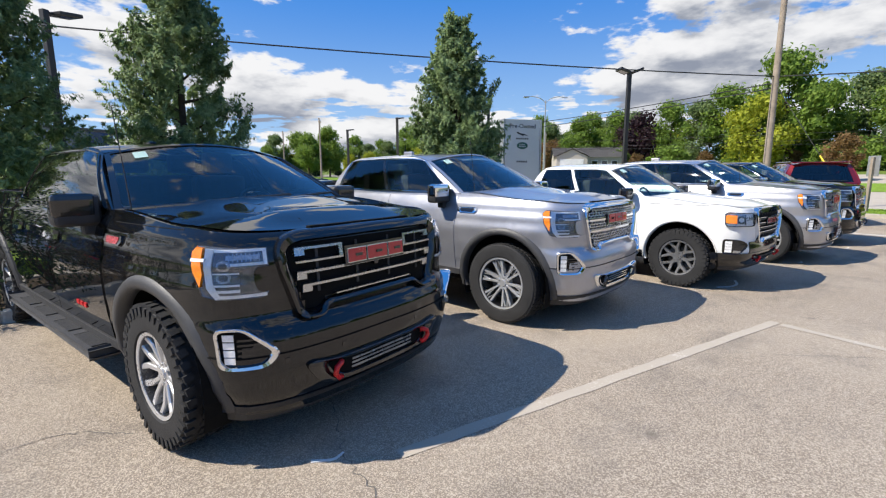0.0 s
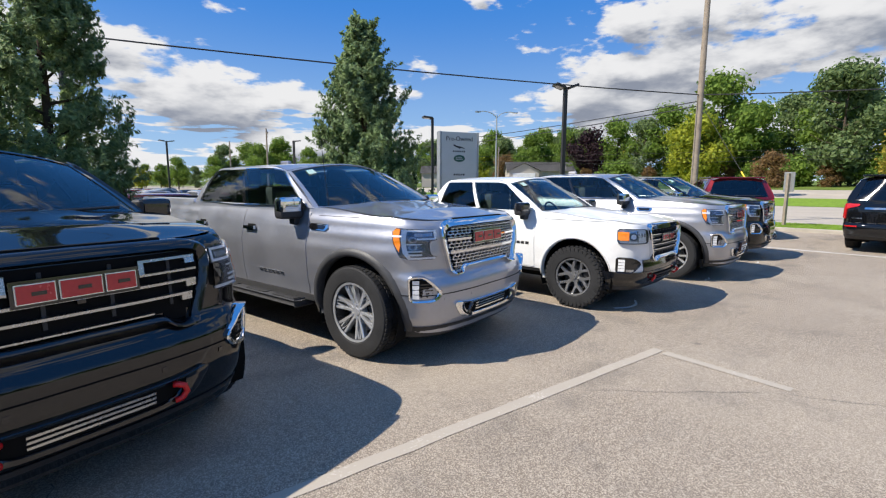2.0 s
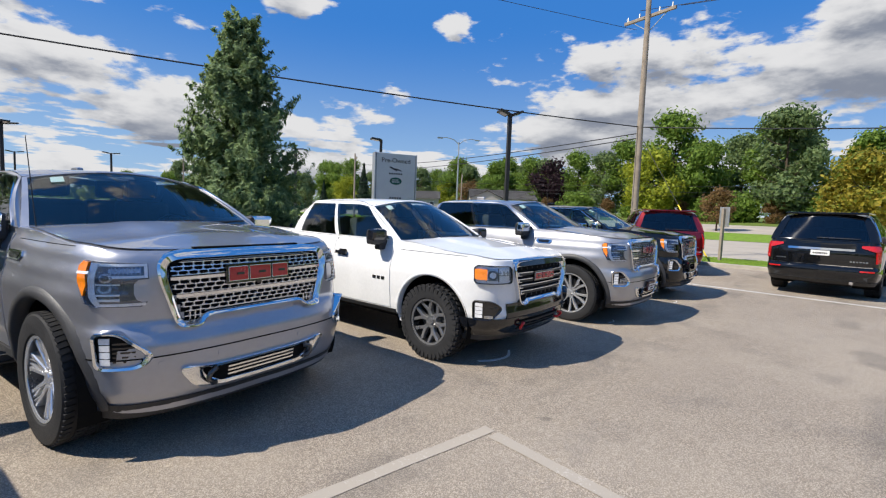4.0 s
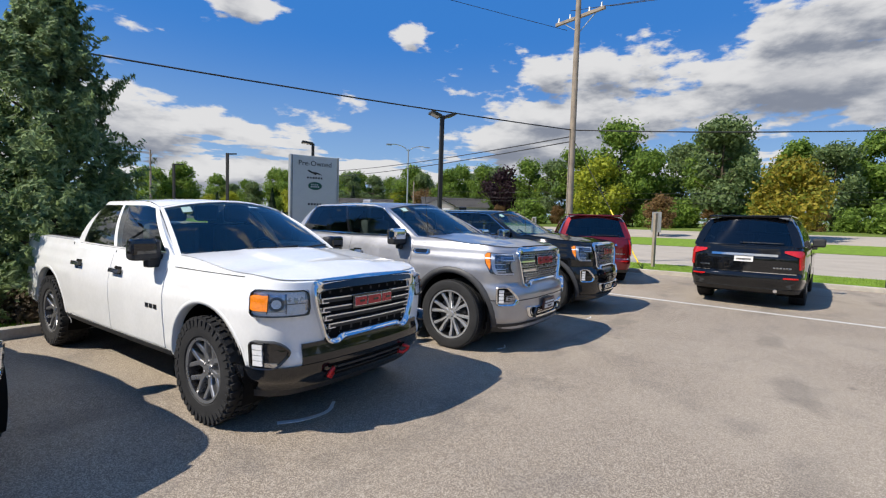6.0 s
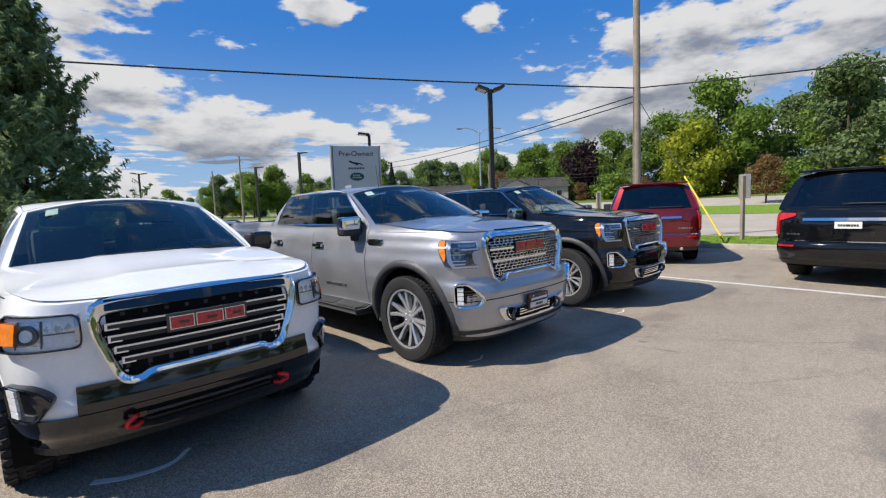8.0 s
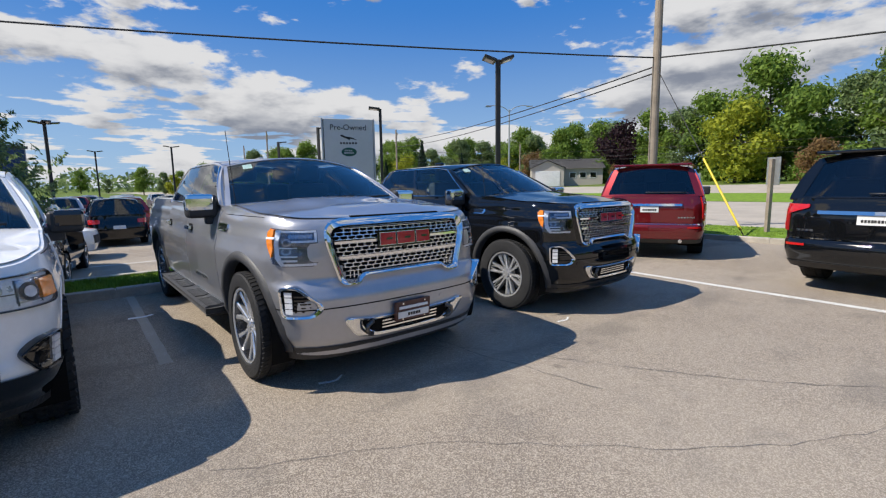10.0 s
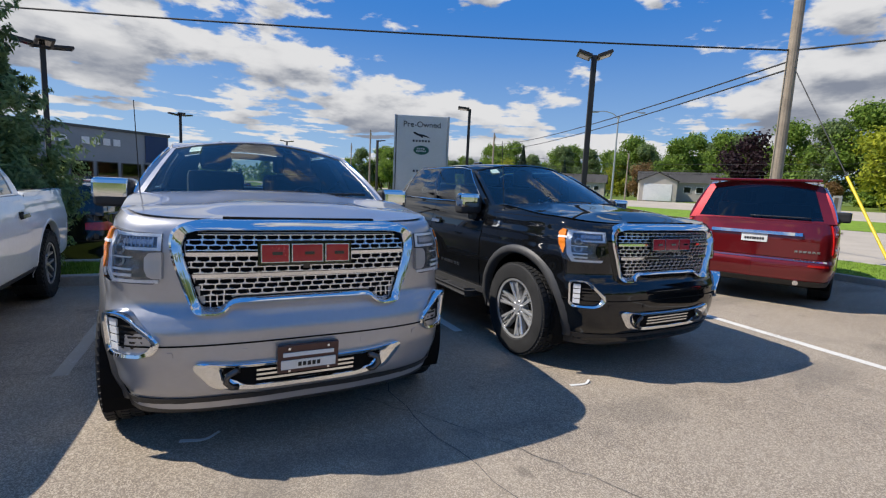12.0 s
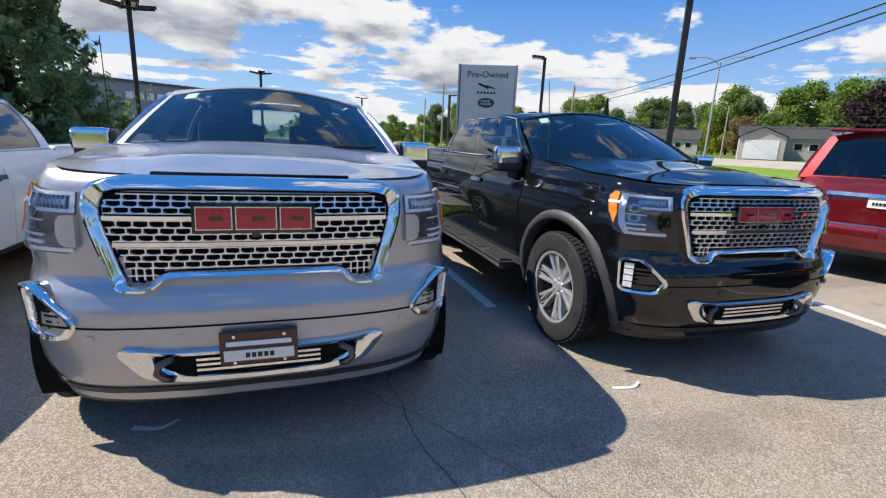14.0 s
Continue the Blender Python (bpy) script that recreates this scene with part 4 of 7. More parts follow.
def sierra(label, paint, style, wheel, wheel_metal, plate=False):
    """A full-size crew-cab pickup. style: 'denali' or 'at'."""
    car = thing("pickup_truck", label, "truck", "pickups parked in a row")
    B = Body(**SIERRA)
    at4 = style == "at"
    wb, za, r = 3.745, 0.465, 0.510
    part("body", B.shell([(0, za, r), (wb, za, r)], .05, 40), paint, car)
    # underbody and wheel liners near-black: the shade there is in their colour
    part("underbody", box_bm((-.72, -.6, .33), (.72, 4.6, .62), .04), DEEP_SHADE, car)
    for y in (0, wb):
        for sgn in (1, -1):
            part("wheel_flare", arch_flare(B, y, za, r, sgn, 0.062, 0.022), FLARE if at4 or paint in (BLACK_PAINT, GREY_PAINT, SILVER_PAINT) else paint, car)
            part("wheel_liner", liner(y, za, r + 0.005, sgn, 0.55, 0.955), DEEP_SHADE, car)
    fit_wheels(car, wheel, 0.42, 0.245 if at4 else (0.285 if wheel == "chrome22" else 0.262), 0.142, 0.855, wb, wheel_metal, SINK)
    part("hood", hood_mesh(B, B.s_of_y(0.52), 0.36, 0.012, 0.036), paint, car)
    for sgn in (1, -1):
        part("hood_shut_line", B.bars([(B.s_of_y(-.30) * sgn, B.s_of_y(.50) * sgn, 1.296, 1.300, -0.01, 0.0015)]), DEEP_SHADE, car)
    part("hood_slot", B.bars([(-.40, .40, 1.288, 1.300, -0.03, 0.004)]), DEEP_SHADE, car)
    G = dict(xb=.915, xt=.715, zb=1.362, zt=1.785, crown=.055, a0=.60, a1=1.30, c0=3.03, c1=2.86, bow=.26, rear=REAR_GLASS)
    atw, atr = greenhouse(car, G, paint, [(.045, .478, .03, .92), (.502, .925, .03, .92)], (.14, .86, .12, .86), [FRONT_GLASS, TINTED], CHROME if not at4 else GLOSS_BLACK)
    door_set(B, car, paint, [(.62, 1.735), (1.745, 2.82)], .545, 1.325, CHROME, 1.135)
    for sgn in (1, -1):
        part("bed_seam", B.bars([(B.s_of_y(3.03) * sgn, B.s_of_y(3.05) * sgn, .50, 1.37, -0.01, 0.003)]), DEEP_SHADE, car)
        part("rocker_panel", B.bars([(B.s_of_y(.56) * sgn, B.s_of_y(3.15) * sgn, .475, .535, -.02, .018)]), CHROME if style == "denali" and plate else FLARE, car)
        mirror(car, sgn, .905, .80, 1.36, CHROME if not at4 else GLOSS_BLACK)
        bm = box_bm((sgn * .90, .70, .425), (sgn * 1.085, 3.0, .475), .018)
        step = part("running_board", bm, FLARE, car)
        for y in (.95, 1.45, 2.05, 2.55):
            part("tread_pad", box_bm((sgn * .955, y - .18, .476), (sgn * 1.065, y + .18, .481), .002), PLASTIC, step)
        part("fender_vent", B.plate([(B.s_of_y(y) * sgn, z) for y, z in ((.34, 1.225), (.58, 1.225), (.60, 1.19), (.56, 1.165), (.36, 1.165), (.33, 1.19))], .012, -.01), GLOSS_BLACK if at4 else CHROME, car)
        part("fender_vent_grille", B.plate([(B.s_of_y(y) * sgn, z) for y, z in ((.37, 1.215), (.55, 1.215), (.56, 1.195), (.53, 1.175), (.39, 1.175), (.37, 1.195))], .0145, .01), BADGE_RED if at4 else GLOSS_BLACK, car)
        part("name_badge", B.bars([(B.s_of_y(1.0 + .075 * i) * sgn, B.s_of_y(1.05 + .075 * i) * sgn, .685, .715, 0, .013) for i in range(3 if at4 else 6)]), RED_TRIM if at4 else SATIN, car)
    # open bed
    bed = bmesh.new()
    add_box(bed, (-.80, 3.1, .86), (.80, 4.74, .90))
    add_box(bed, (-.84, 3.08, .86), (-.80, 4.78, 1.412))
    add_box(bed, (.80, 3.08, .86), (.84, 4.78, 1.412))
    add_box(bed, (-.84, 3.06, .86), (.84, 3.10, 1.40))
    add_box(bed, (-.84, 4.74, .86), (.84, 4.78, 1.408))
    part("bed_liner", bed, PLASTIC, car)
    part("bed_cover", box_bm((-.82, 3.09, 1.33), (.82, 4.76, 1.372), .01), PLASTIC, car)
    # front end
    outer = [(0, 1.292), (.50, 1.288), (.598, 1.262), (.630, 1.205), (.618, 1.11), (.540, .86), (.512, .828), (.395, .826), (.350, .874), (0, .876)]
    inner = [(0, 1.230), (.49, 1.227), (.552, 1.210), (.570, 1.17), (.562, 1.11), (.500, .888), (.484, .866), (.405, .864), (.360, .906), (0, .908)]
    part("grille_surround", B.loop(outer, inner, .046, .02, -.02), GLOSS_BLACK if at4 else CHROME, car, "broad black grille frame" if at4 else "broad chrome grille frame")

    def wide(z):
        return curve_at([(.86, .475), (.885, .492), (1.11, .560), (1.17, .568), (1.23, .51)], z)
    # black sheet on the uncut shell, standing in for shaded depth behind the grille
    part("grille_depth_shade", B.bars([(-wide((a + b) / 2), wide((a + b) / 2), a, b, -.05, .004) for a, b in ((.912, .96), (.96, 1.02), (1.02, 1.08), (1.08, 1.14), (1.14, 1.222))] + [(-.48, -.36, .862, .912, -.05, .004), (.36, .48, .862, .912, -.05, .004)]), DEEP_SHADE, car)
    if at4:
        for z in (1.188, 1.062, .992):
            w = wide(z) - .02
            for sgn in (1, -1):
                g = part("grille_bar", B.bars([(sgn * (.0 if z < 1.1 else .245), sgn * w, z, z + .013, -.01, .032)]), SATIN, car)
                part("bar_end", B.bars([(sgn * (w - .055), sgn * w, z - .030, z, -.01, .028)]), SATIN, g)
                if z > 1.1:
                    part("bar_return", B.bars([(sgn * .245, sgn * .27, z - .06, z, -.01, .03), (sgn * .245, sgn * w, z - .068, z - .057, -.01, .032)]), SATIN, g)
        part("lower_grille_edge", B.bars([(-.30, .30, .918, .926, -.01, .03)]), SATIN, car)
        for s in (-.40, -.13, .13, .40):
            part("grille_rib", B.bars([(s - .008, s + .008, .95, 1.20, -.02, .014)]), PLASTIC, car)
    else:
        rows = []
        bands = ((1.140, 1.216), (1.028, 1.112), (.918, 1.0))
        for z0, z1 in bands:
            for q in range(4):
                z = z0 + (z1 - z0) * q / 3
                w = wide(z) - .012
                rows.append((-w, w, z - .0024, z + .0024, .008, .026))
            for q in range(3):
                zl, zh = z0 + (z1 - z0) * q / 3, z0 + (z1 - z0) * (q + 1) / 3
                w = wide((zl + zh) / 2) - .02
                s = -w + (0.0 if q % 2 else .029)
                while s < w:
                    rows.append((s - .012, s + .012, zl, zl + .0055, .008, .0245))
                    rows.append((s - .008, s + .008, zh - .004, zh, .008, .0245))
                    rows.append((s - .0032, s + .0032, zl, zh, .008, .0245))
                    s += .058
        for sg in (-1, 1):
            rows.append((sg * .375, sg * .485, .884, .889, .008, .0245))
            for s in (.395, .425, .455):
                rows.append((sg * s - .0032, sg * s + .0032, .868, .915, .008, .0245))
        part("grille_mesh", B.bars(rows), SATIN_BRIGHT, car, "silver grille mesh of stretched cells")
        for z in (1.121, 1.0135):
            w = wide(z) - .004
            part("grille_bar", B.bars([(-w, w, z - .009, z + .009, -.01, .026)]), CHROME, car)
    badge(B, car, 1.122 if at4 else 1.125, .45, .085 if at4 else .096, .04)
    part("front_camera", B.bars([(-.016, .016, 1.044, 1.062, 0, .036)]), GLOSS_BLACK, car)
    for sgn in (1, -1):
        # headlamp
        hl = [(sgn * s, z) for s, z in ((.665, 1.215), (.82, 1.222), (1.02, 1.232), (1.055, 1.20), (1.035, 1.10), (.975, .995), (.90, .975), (.70, .972), (.668, 1.0), (.664, 1.10))]
        lamp = part("headlight", B.plate(hl, .006, -.03), HOUSING, car)
        def lamp_piece(name, pts, mat, off, label=""):
            part(name, B.plate([(sgn * s, z) for s, z in pts], off, 0), mat, lamp, label)
        lamp_piece("lamp_shroud", ((.660, 1.128), (.715, 1.124), (.735, 1.10), (.735, 1.045), (.722, 1.012), (.70, 1.0), (.660, 1.0)), paint, .024)
        # bright light guide: down the outer side, along the top and the foot
        lamp_piece("light_guide", ((.925, 1.216), (.975, 1.218), (.972, 1.12), (.952, 1.03), (.915, .982), (.885, .984), (.918, 1.04), (.930, 1.12)), REFLECTOR, .0125, "clear light guide")
        for a, b, z0, z1 in ((.668, .945, 1.200, 1.214), (.686, .86, 1.134, 1.148), (.668, .685, 1.134, 1.199), (.68, .91, .977, .993)):
            part("lamp_reflector", B.bars([(sgn * a, sgn * b, z0, z1, 0, .012)]), REFLECTOR, lamp)
        part("lamp_strip", B.bars([(sgn * .70, sgn * .86, 1.163, 1.186, 0, .0115)]), HOUSING_PALE, lamp)
        for q in range(8):
            part("lamp_fin", B.bars([(sgn * (.702 + .02 * q), sgn * (.707 + .02 * q), 1.150, 1.198, 0, .0125)]), HOUSING_PALE, lamp)
        for z in (1.112, 1.055):
            eye = [(.872 + .036 * math.cos(a * .524), z + .023 + .027 * math.sin(a * .524)) for a in range(12)]
            lamp_piece("projector_ring", eye, HOUSING_PALE, .011)
            lamp_piece("projector", [(.872 + (p - .872) * .62, z + .023 + (q - z - .023) * .62) for p, q in eye], DARK_METAL, .0135)
        for b, z0, z1 in ((.925, 1.095, 1.102), (.915, 1.036, 1.046), (.90, 1.006, 1.02)):
            part("lamp_shelf", B.bars([(sgn * .80, sgn * b, z0, z1, 0, .0135)]), REFLECTOR, lamp)
        part("turn_signal", B.plate([(sgn * s, z) for s, z in ((.985, 1.222), (1.02, 1.226), (1.048, 1.20), (1.028, 1.105), (.98, 1.035), (.972, 1.10), (.985, 1.165))], .0225, 0), AMBER, lamp, "amber side lens")
        part("signal_divider", B.bars([(sgn * .965, sgn * 1.045, 1.158, 1.172, 0, .0245)]), REFLECTOR, lamp)
        part("lamp_lens", B.plate(hl, .019, .004), LENS, lamp, "clear lens")
        # lamp pod in the bumper corner
        B.flat = .070
        o = [(s, z) for s, z in ((.912, .842), (.80, .850), (.66, .715), (.655, .675), (.71, .62), (.905, .620))]
        i = [(s, z) for s, z in ((.893, .820), (.812, .826), (.697, .708), (.694, .69), (.728, .648), (.886, .643))]
        pod = part("fog_lamp_bezel", B.loop([(sgn * s, z) for s, z in o], [(sgn * s, z) for s, z in i], .030, .016, -.06, mirror=False), CHROME, car, "chrome bumper-corner frame")
        # the pod's shaded depth is a flat near-black plate
        part("fog_lamp_pod", B.plate([(sgn * s, z) for s, z in i], .004, -.05), DEEP_SHADE, pod)
        part("fog_lamp", B.bars([(sgn * .835, sgn * .878, .655 + .04 * q, .688 + .04 * q, -.02, .014) for q in range(4)]), REFLECTOR, pod)
        part("pod_slat", B.bars([(sgn * .73, sgn * .825, .665 + .026 * q, .676 + .026 * q, -.02, .006) for q in range(5)]), GLOSS_BLACK, pod)
        B.flat = None
    part("bumper_seam", B.bars([(-1.0, 1.0, .676, .683, -.02, .004)]), DEEP_SHADE, car)
    part("lower_valance", B.bars([(-1.02, 1.02, .30, .40, -.05, .008)]), PLASTIC, car)
    bo = [(0, .575), (.36, .58), (.50, .60), (.535, .575), (.45, .455), (.30, .425), (0, .422)]
    bi = [(0, .548), (.33, .552), (.395, .560), (.41, .545), (.365, .49), (.28, .462), (0, .456)]
    low = part("lower_intake", B.loop(bo, bi, .026, .016, -.02), GLOSS_BLACK if at4 else CHROME, car)
    # no opening is cut: a near-black bar imitates the shaded intake
    part("intake_shade", B.bars([(-.40, .40, .46, .556, -.03, .006)]), DEEP_SHADE, low)
    part("intake_slat", B.bars([(-.25, .25, z, z + .012, 0, .013) for z in (.475, .50, .525)]), SATIN if at4 else CHROME, low)
    for sgn in (1, -1):
        bm = sweep_bm([B.F(s * sgn, z, o) for s, z, o in ((.33, .545, .02), (.345, .545, .035), (.375, .53, .045), (.385, .495, .05), (.36, .465, .045), (.335, .458, .03))], .016)
        part("tow_hook", bm, RED_TRIM if at4 else DARK_METAL, low)
        for s in (.30, .62):
            part("park_sensor", B.bars([(sgn * s - .012, sgn * s + .012, .625, .649, 0, .0035)]), paint if not at4 else GLOSS_BLACK, car)
    if plate:
        pl = part("front_plate", B.bars([(-.155, .155, .51, .655, .02, .048)]), PLATE_BROWN, car, "brown and white dealer plate in a dark frame")
        part("plate_band", B.bars([(-.14, .14, .528, .578, .04, .0505)]), WHITE_PLATE, pl)
        part("plate_lettering", B.bars([(-.055 + .024 * q, -.038 + .024 * q, .542, .565, .04, .052) for q in range(5)]), INK, pl)
        part("plate_script", B.bars([(-.13, .13, .598, .618, .04, .0505)]), WHITE_PLATE, pl)
        for s, z in ((-.105, .634), (.095, .634), (-.105, .514), (.095, .514)):
            part("plate_bolt", B.bars([(s, s + .012, z, z + .012, .04, .053)]), CHROME, pl)
    seats(car, (1.75, 2.55), .38, .95)
    part("dashboard", box_bm((-.82, .62, 1.08), (.82, 1.0, 1.36), .06), SEAT, car)
    part("cabin_floor", box_bm((-.86, .6, .80), (.86, 3.0, .92), .02), DEEP_SHADE, car)
    steering(car, .38, 1.12, 1.28)
    wipers(car, atw)
    sticker(car, atw)
    part("antenna", tube_bm((-.86, .44, 1.36), (-.885, .50, 1.98), .004, .0025, 6), PLASTIC, car)
    part("roof_fin", box_bm((-.03, 2.3, 1.845), (.03, 2.48, 1.90), .02), paint, car)
    return car


CANYON = dict(plan=((0, -.80), (.28, -.79), (.52, -.768), (.70, -.72), (.80, -.63), (.862, -.46), (.885, -.22), (.897, .1), (.905, .7), (.915, 1.6), (.915, 2.7), (.90, 3.9), (.87, 4.25), (.80, 4.33), (.45, 4.36), (0, 4.36)),
              front=((.30, -.12), (.40, -.05), (.50, .0), (.60, .02), (.66, .0), (.72, -.005), (.84, .0), (1.0, .0), (1.10, -.015), (1.2, -.08)),
              side=((.40, -.06), (.48, -.02), (.55, -.008), (.80, .008), (.92, .010), (1.02, -.006), (1.14, -.032), (1.24, -.062), (1.3, -.08)),
              rear=((.4, -.05), (.5, 0), (1.4, 0)),
              bottom=((-.8, .40), (-.52, .41), (-.40, .44), (.4, .46), (3.6, .46), (4.3, .50)),
              top=((-.80, 1.12), (-.4, 1.165), (.45, 1.235), (2.62, 1.235), (2.66, 1.26), (4.4, 1.265)))


def canyon():
    """A mid-size crew-cab pickup with chunky tyres."""
    paint = WHITE_PAINT
    car = thing("pickup_truck", "white mid-size crew-cab pickup with black lower bumper and chunky tyres", "truck", "pickups parked in a row")
    B = Body(**CANYON)
    wb, za, r = 3.259, 0.455, 0.480
    part("body", B.shell([(0, za, r), (wb, za, r)]), paint, car)
    # shade below the body and in the arches is put into the colour
    part("underbody", box_bm((-.66, -.6, .33), (.66, 4.1, .6), .04), DEEP_SHADE, car)
    for y in (0, wb):
        for sgn in (1, -1):
            part("wheel_flare", arch_flare(B, y, za, r, sgn, 0.022, 0.005), paint, car)
            part("wheel_liner", liner(y, za, r + 0.004, sgn, 0.5, 0.875), DEEP_SHADE, car)
    fit_wheels(car, "canyon", 0.395, 0.232, 0.135, 0.775, wb, DARK_ALLOY, SINK)
    part("hood", hood_mesh(B, B.s_of_y(0.50), 0.34, 0.012, 0.034, 0.36), paint, car)
    for sgn in (1, -1):
        part("hood_shut_line", B.bars([(B.s_of_y(-.42) * sgn, B.s_of_y(.46) * sgn, 1.152, 1.156, -0.01, 0.0015)]), DEEP_SHADE, car)
    G = dict(xb=.835, xt=.645, zb=1.235, zt=1.675, crown=.05, a0=.55, a1=1.22, c0=2.62, c1=2.47, bow=.24, pillar=WHITE_PAINT, rear=REAR_GLASS)
    atw, atr = greenhouse(car, G, paint, [(.05, .485, .03, .91), (.52, .905, .03, .91)], (.14, .86, .12, .86), [FRONT_GLASS, TINTED], None)
    door_set(B, car, paint, [(.58, 1.58), (1.59, 2.50)], .50, 1.195, GLOSS_BLACK, 1.05)
    for sgn in (1, -1):
        part("b_pillar_cover", B.bars([(B.s_of_y(1.56) * sgn, B.s_of_y(1.57) * sgn, 1.198, 1.22, -.02, .004)]), GLOSS_BLACK, car)
        part("bed_seam", B.bars([(B.s_of_y(2.62) * sgn, B.s_of_y(2.64) * sgn, .48, 1.24, -0.01, 0.003)]), DEEP_SHADE, car)
        mirror(car, sgn, .845, .74, 1.275, GLOSS_BLACK, (.24, .14, .17))
        part("name_badge", B.bars([(B.s_of_y(.66 + .07 * i) * sgn, B.s_of_y(.71 + .07 * i) * sgn, .80, .835, 0, .012) for i in range(3)]), DARK_METAL, car)
        part("rocker_panel", B.bars([(B.s_of_y(.5) * sgn, B.s_of_y(2.75) * sgn, .44, .485, -.02, .01)]), PLASTIC, car)
    bed = bmesh.new()
    add_box(bed, (-.72, 2.68, .78), (.72, 4.28, .82))
    for x in (-.75, .72):
        add_box(bed, (x, 2.66, .78), (x + .03, 4.30, 1.278))
    add_box(bed, (-.75, 2.64, .78), (.75, 2.68, 1.262))
    add_box(bed, (-.75, 4.26, .78), (.75, 4.30, 1.27))
    part("bed_liner", bed, PLASTIC, car)
    # grille: chrome cap on top, bright sides and foot
    outer = [(0, 1.145), (.44, 1.135), (.535, 1.12), (.55, 1.06), (.535, .95), (.455, .715), (.41, .675), (.34, .67), (.30, .70), (0, .705)]
    inner = [(0, 1.065), (.43, 1.055), (.485, 1.045), (.495, 1.01), (.485, .94), (.42, .745), (.39, .72), (.345, .718), (.315, .745), (0, .748)]
    part("grille_surround", B.loop(outer, inner, .05, .02, -.02), CHROME, car, "bright grille frame with a smoked top bar")
    part("grille_top_bar", B.bars([(-.475, .475, 1.072, 1.128, .0, .0525)]), GLOSS_BLACK, car, "smoked black top bar")

    def wide(z):
        return curve_at([(.70, .40), (.745, .42), (.94, .485), (1.01, .495), (1.06, .44)], z)
    # near-black sheet over the shell imitates the shade behind the bars
    part("grille_depth_shade", B.bars([(-wide((a + b) / 2), wide((a + b) / 2), a, b, -.05, .004) for a, b in ((.745, .80), (.80, .87), (.87, .94), (.94, 1.0), (1.0, 1.062))] + [(-.40, -.31, .72, .745, -.05, .004), (.31, .40, .72, .745, -.05, .004)]), DEEP_SHADE, car)
    for z in (.99, .925, .865, .805):
        w = wide(z) - .01
        g = part("grille_bar", B.bars([(-w, w, z - .018, z + .014, -.015, .02)]), PLASTIC, car)
        part("bar_edge", B.bars([(-w, w, z + .006, z + .016, -.01, .024)]), SATIN_BRIGHT, g)
        for sg in (1, -1):
            part("bar_end", B.bars([(sg * (w - .06), sg * w, z - .022, z - .014, -.01, .024), (sg * (w - .012), sg * w, z - .022, z + .01, -.01, .024)]), SATIN_BRIGHT, g)
    for k in range(-4, 5):
        part("grille_rib", B.bars([(k * .1 - .010, k * .1 + .010, .755, 1.05, -.03, .006)]), PLASTIC, car)
    badge(B, car, .955, .40, .072, .034)
    for sgn in (1, -1):
        hl = [(sgn * s, z) for s, z in ((.575, 1.075), (.75, 1.08), (.93, 1.085), (.965, 1.06), (.955, .93), (.93, .905), (.58, .905), (.57, .95))]
        lamp = part("headlight", B.plate(hl, .008, -.03), CLEAR_HOUSING, car)
        part("turn_signal", B.plate([(sgn * s, z) for s, z in ((.835, 1.045), (.93, 1.05), (.955, 1.04), (.948, .955), (.92, .945), (.835, .945))], .0295, 0), AMBER, lamp, "amber corner lens")
        part("lamp_reflector", B.bars([(sgn * .60, sgn * .72, .925, 1.055, 0, .012), (sgn * .585, sgn * .95, .912, .936, 0, .012), (sgn * .585, sgn * .95, 1.054, 1.074, 0, .012)]), REFLECTOR, lamp)
        part("projector", B.plate([(sgn * (.785 + .048 * math.cos(a * .524)), .99 + .048 * math.sin(a * .524)) for a in range(12)], .018, .0), DARK_METAL, lamp)
        part("projector_eye", B.plate([(sgn * (.785 + .030 * math.cos(a * .524)), .99 + .030 * math.sin(a * .524)) for a in range(12)], .022, .0), REFLECTOR, lamp)
        hi = [(sgn * .77 + (s - sgn * .77) * .955, .99 + (z - .99) * .90) for s, z in hl]
        part("lamp_surround", B.loop(hl, hi, .031, .029, 0, mirror=False), GLOSS_BLACK, lamp, "black lamp surround")
        part("lamp_rim", B.bars([(sgn * .725, sgn * .731, .925, 1.055, 0, .0165), (sgn * .838, sgn * .844, .925, 1.055, 0, .0165), (sgn * .60, sgn * .72, .985, .990, 0, .0165)]), DARK_METAL, lamp)
        part("lamp_lens", B.plate(hl, .027, .004), LENS, lamp, "clear lens")
        o = [(s, z) for s, z in ((.965, .745), (.78, .742), (.70, .69), (.70, .65), (.78, .555), (.965, .550))]
        i = [(s, z) for s, z in ((.952, .731), (.79, .728), (.72, .683), (.72, .656), (.79, .569), (.952, .564))]
        B.flat = .038
        pod = part("fog_lamp_bezel", B.loop([(sgn * s, z) for s, z in o], [(sgn * s, z) for s, z in i], .02, .010, -.05, mirror=False), GLOSS_BLACK, car)
        part("fog_lamp_pod", B.plate([(sgn * s, z) for s, z in i], .004, -.04), GLOSS_BLACK, pod)
        part("fog_lamp", B.bars([(sgn * .865, sgn * .935, .576 + .037 * q, .608 + .037 * q, -.02, .016) for q in range(4)]), REFLECTOR, pod)
        part("pod_blade", B.bars([(sgn * .775, sgn * .85, .572, .60, -.02, .014)]), SATIN, pod)
        B.flat = None
        bm = sweep_bm([B.F(s * sgn, z, o) for s, z, o in ((.385, .50, .03), (.40, .50, .055), (.43, .485, .065), (.435, .455, .065), (.40, .435, .06), (.365, .45, .03))], .014)
        part("tow_hook", bm, RED_TRIM, car)
    part("lower_bumper", B.patch(-1.22, 1.22, .385, .562, .020, 40, 6, .020), GLOSS_BLACK, car, "glossy black lower bumper")
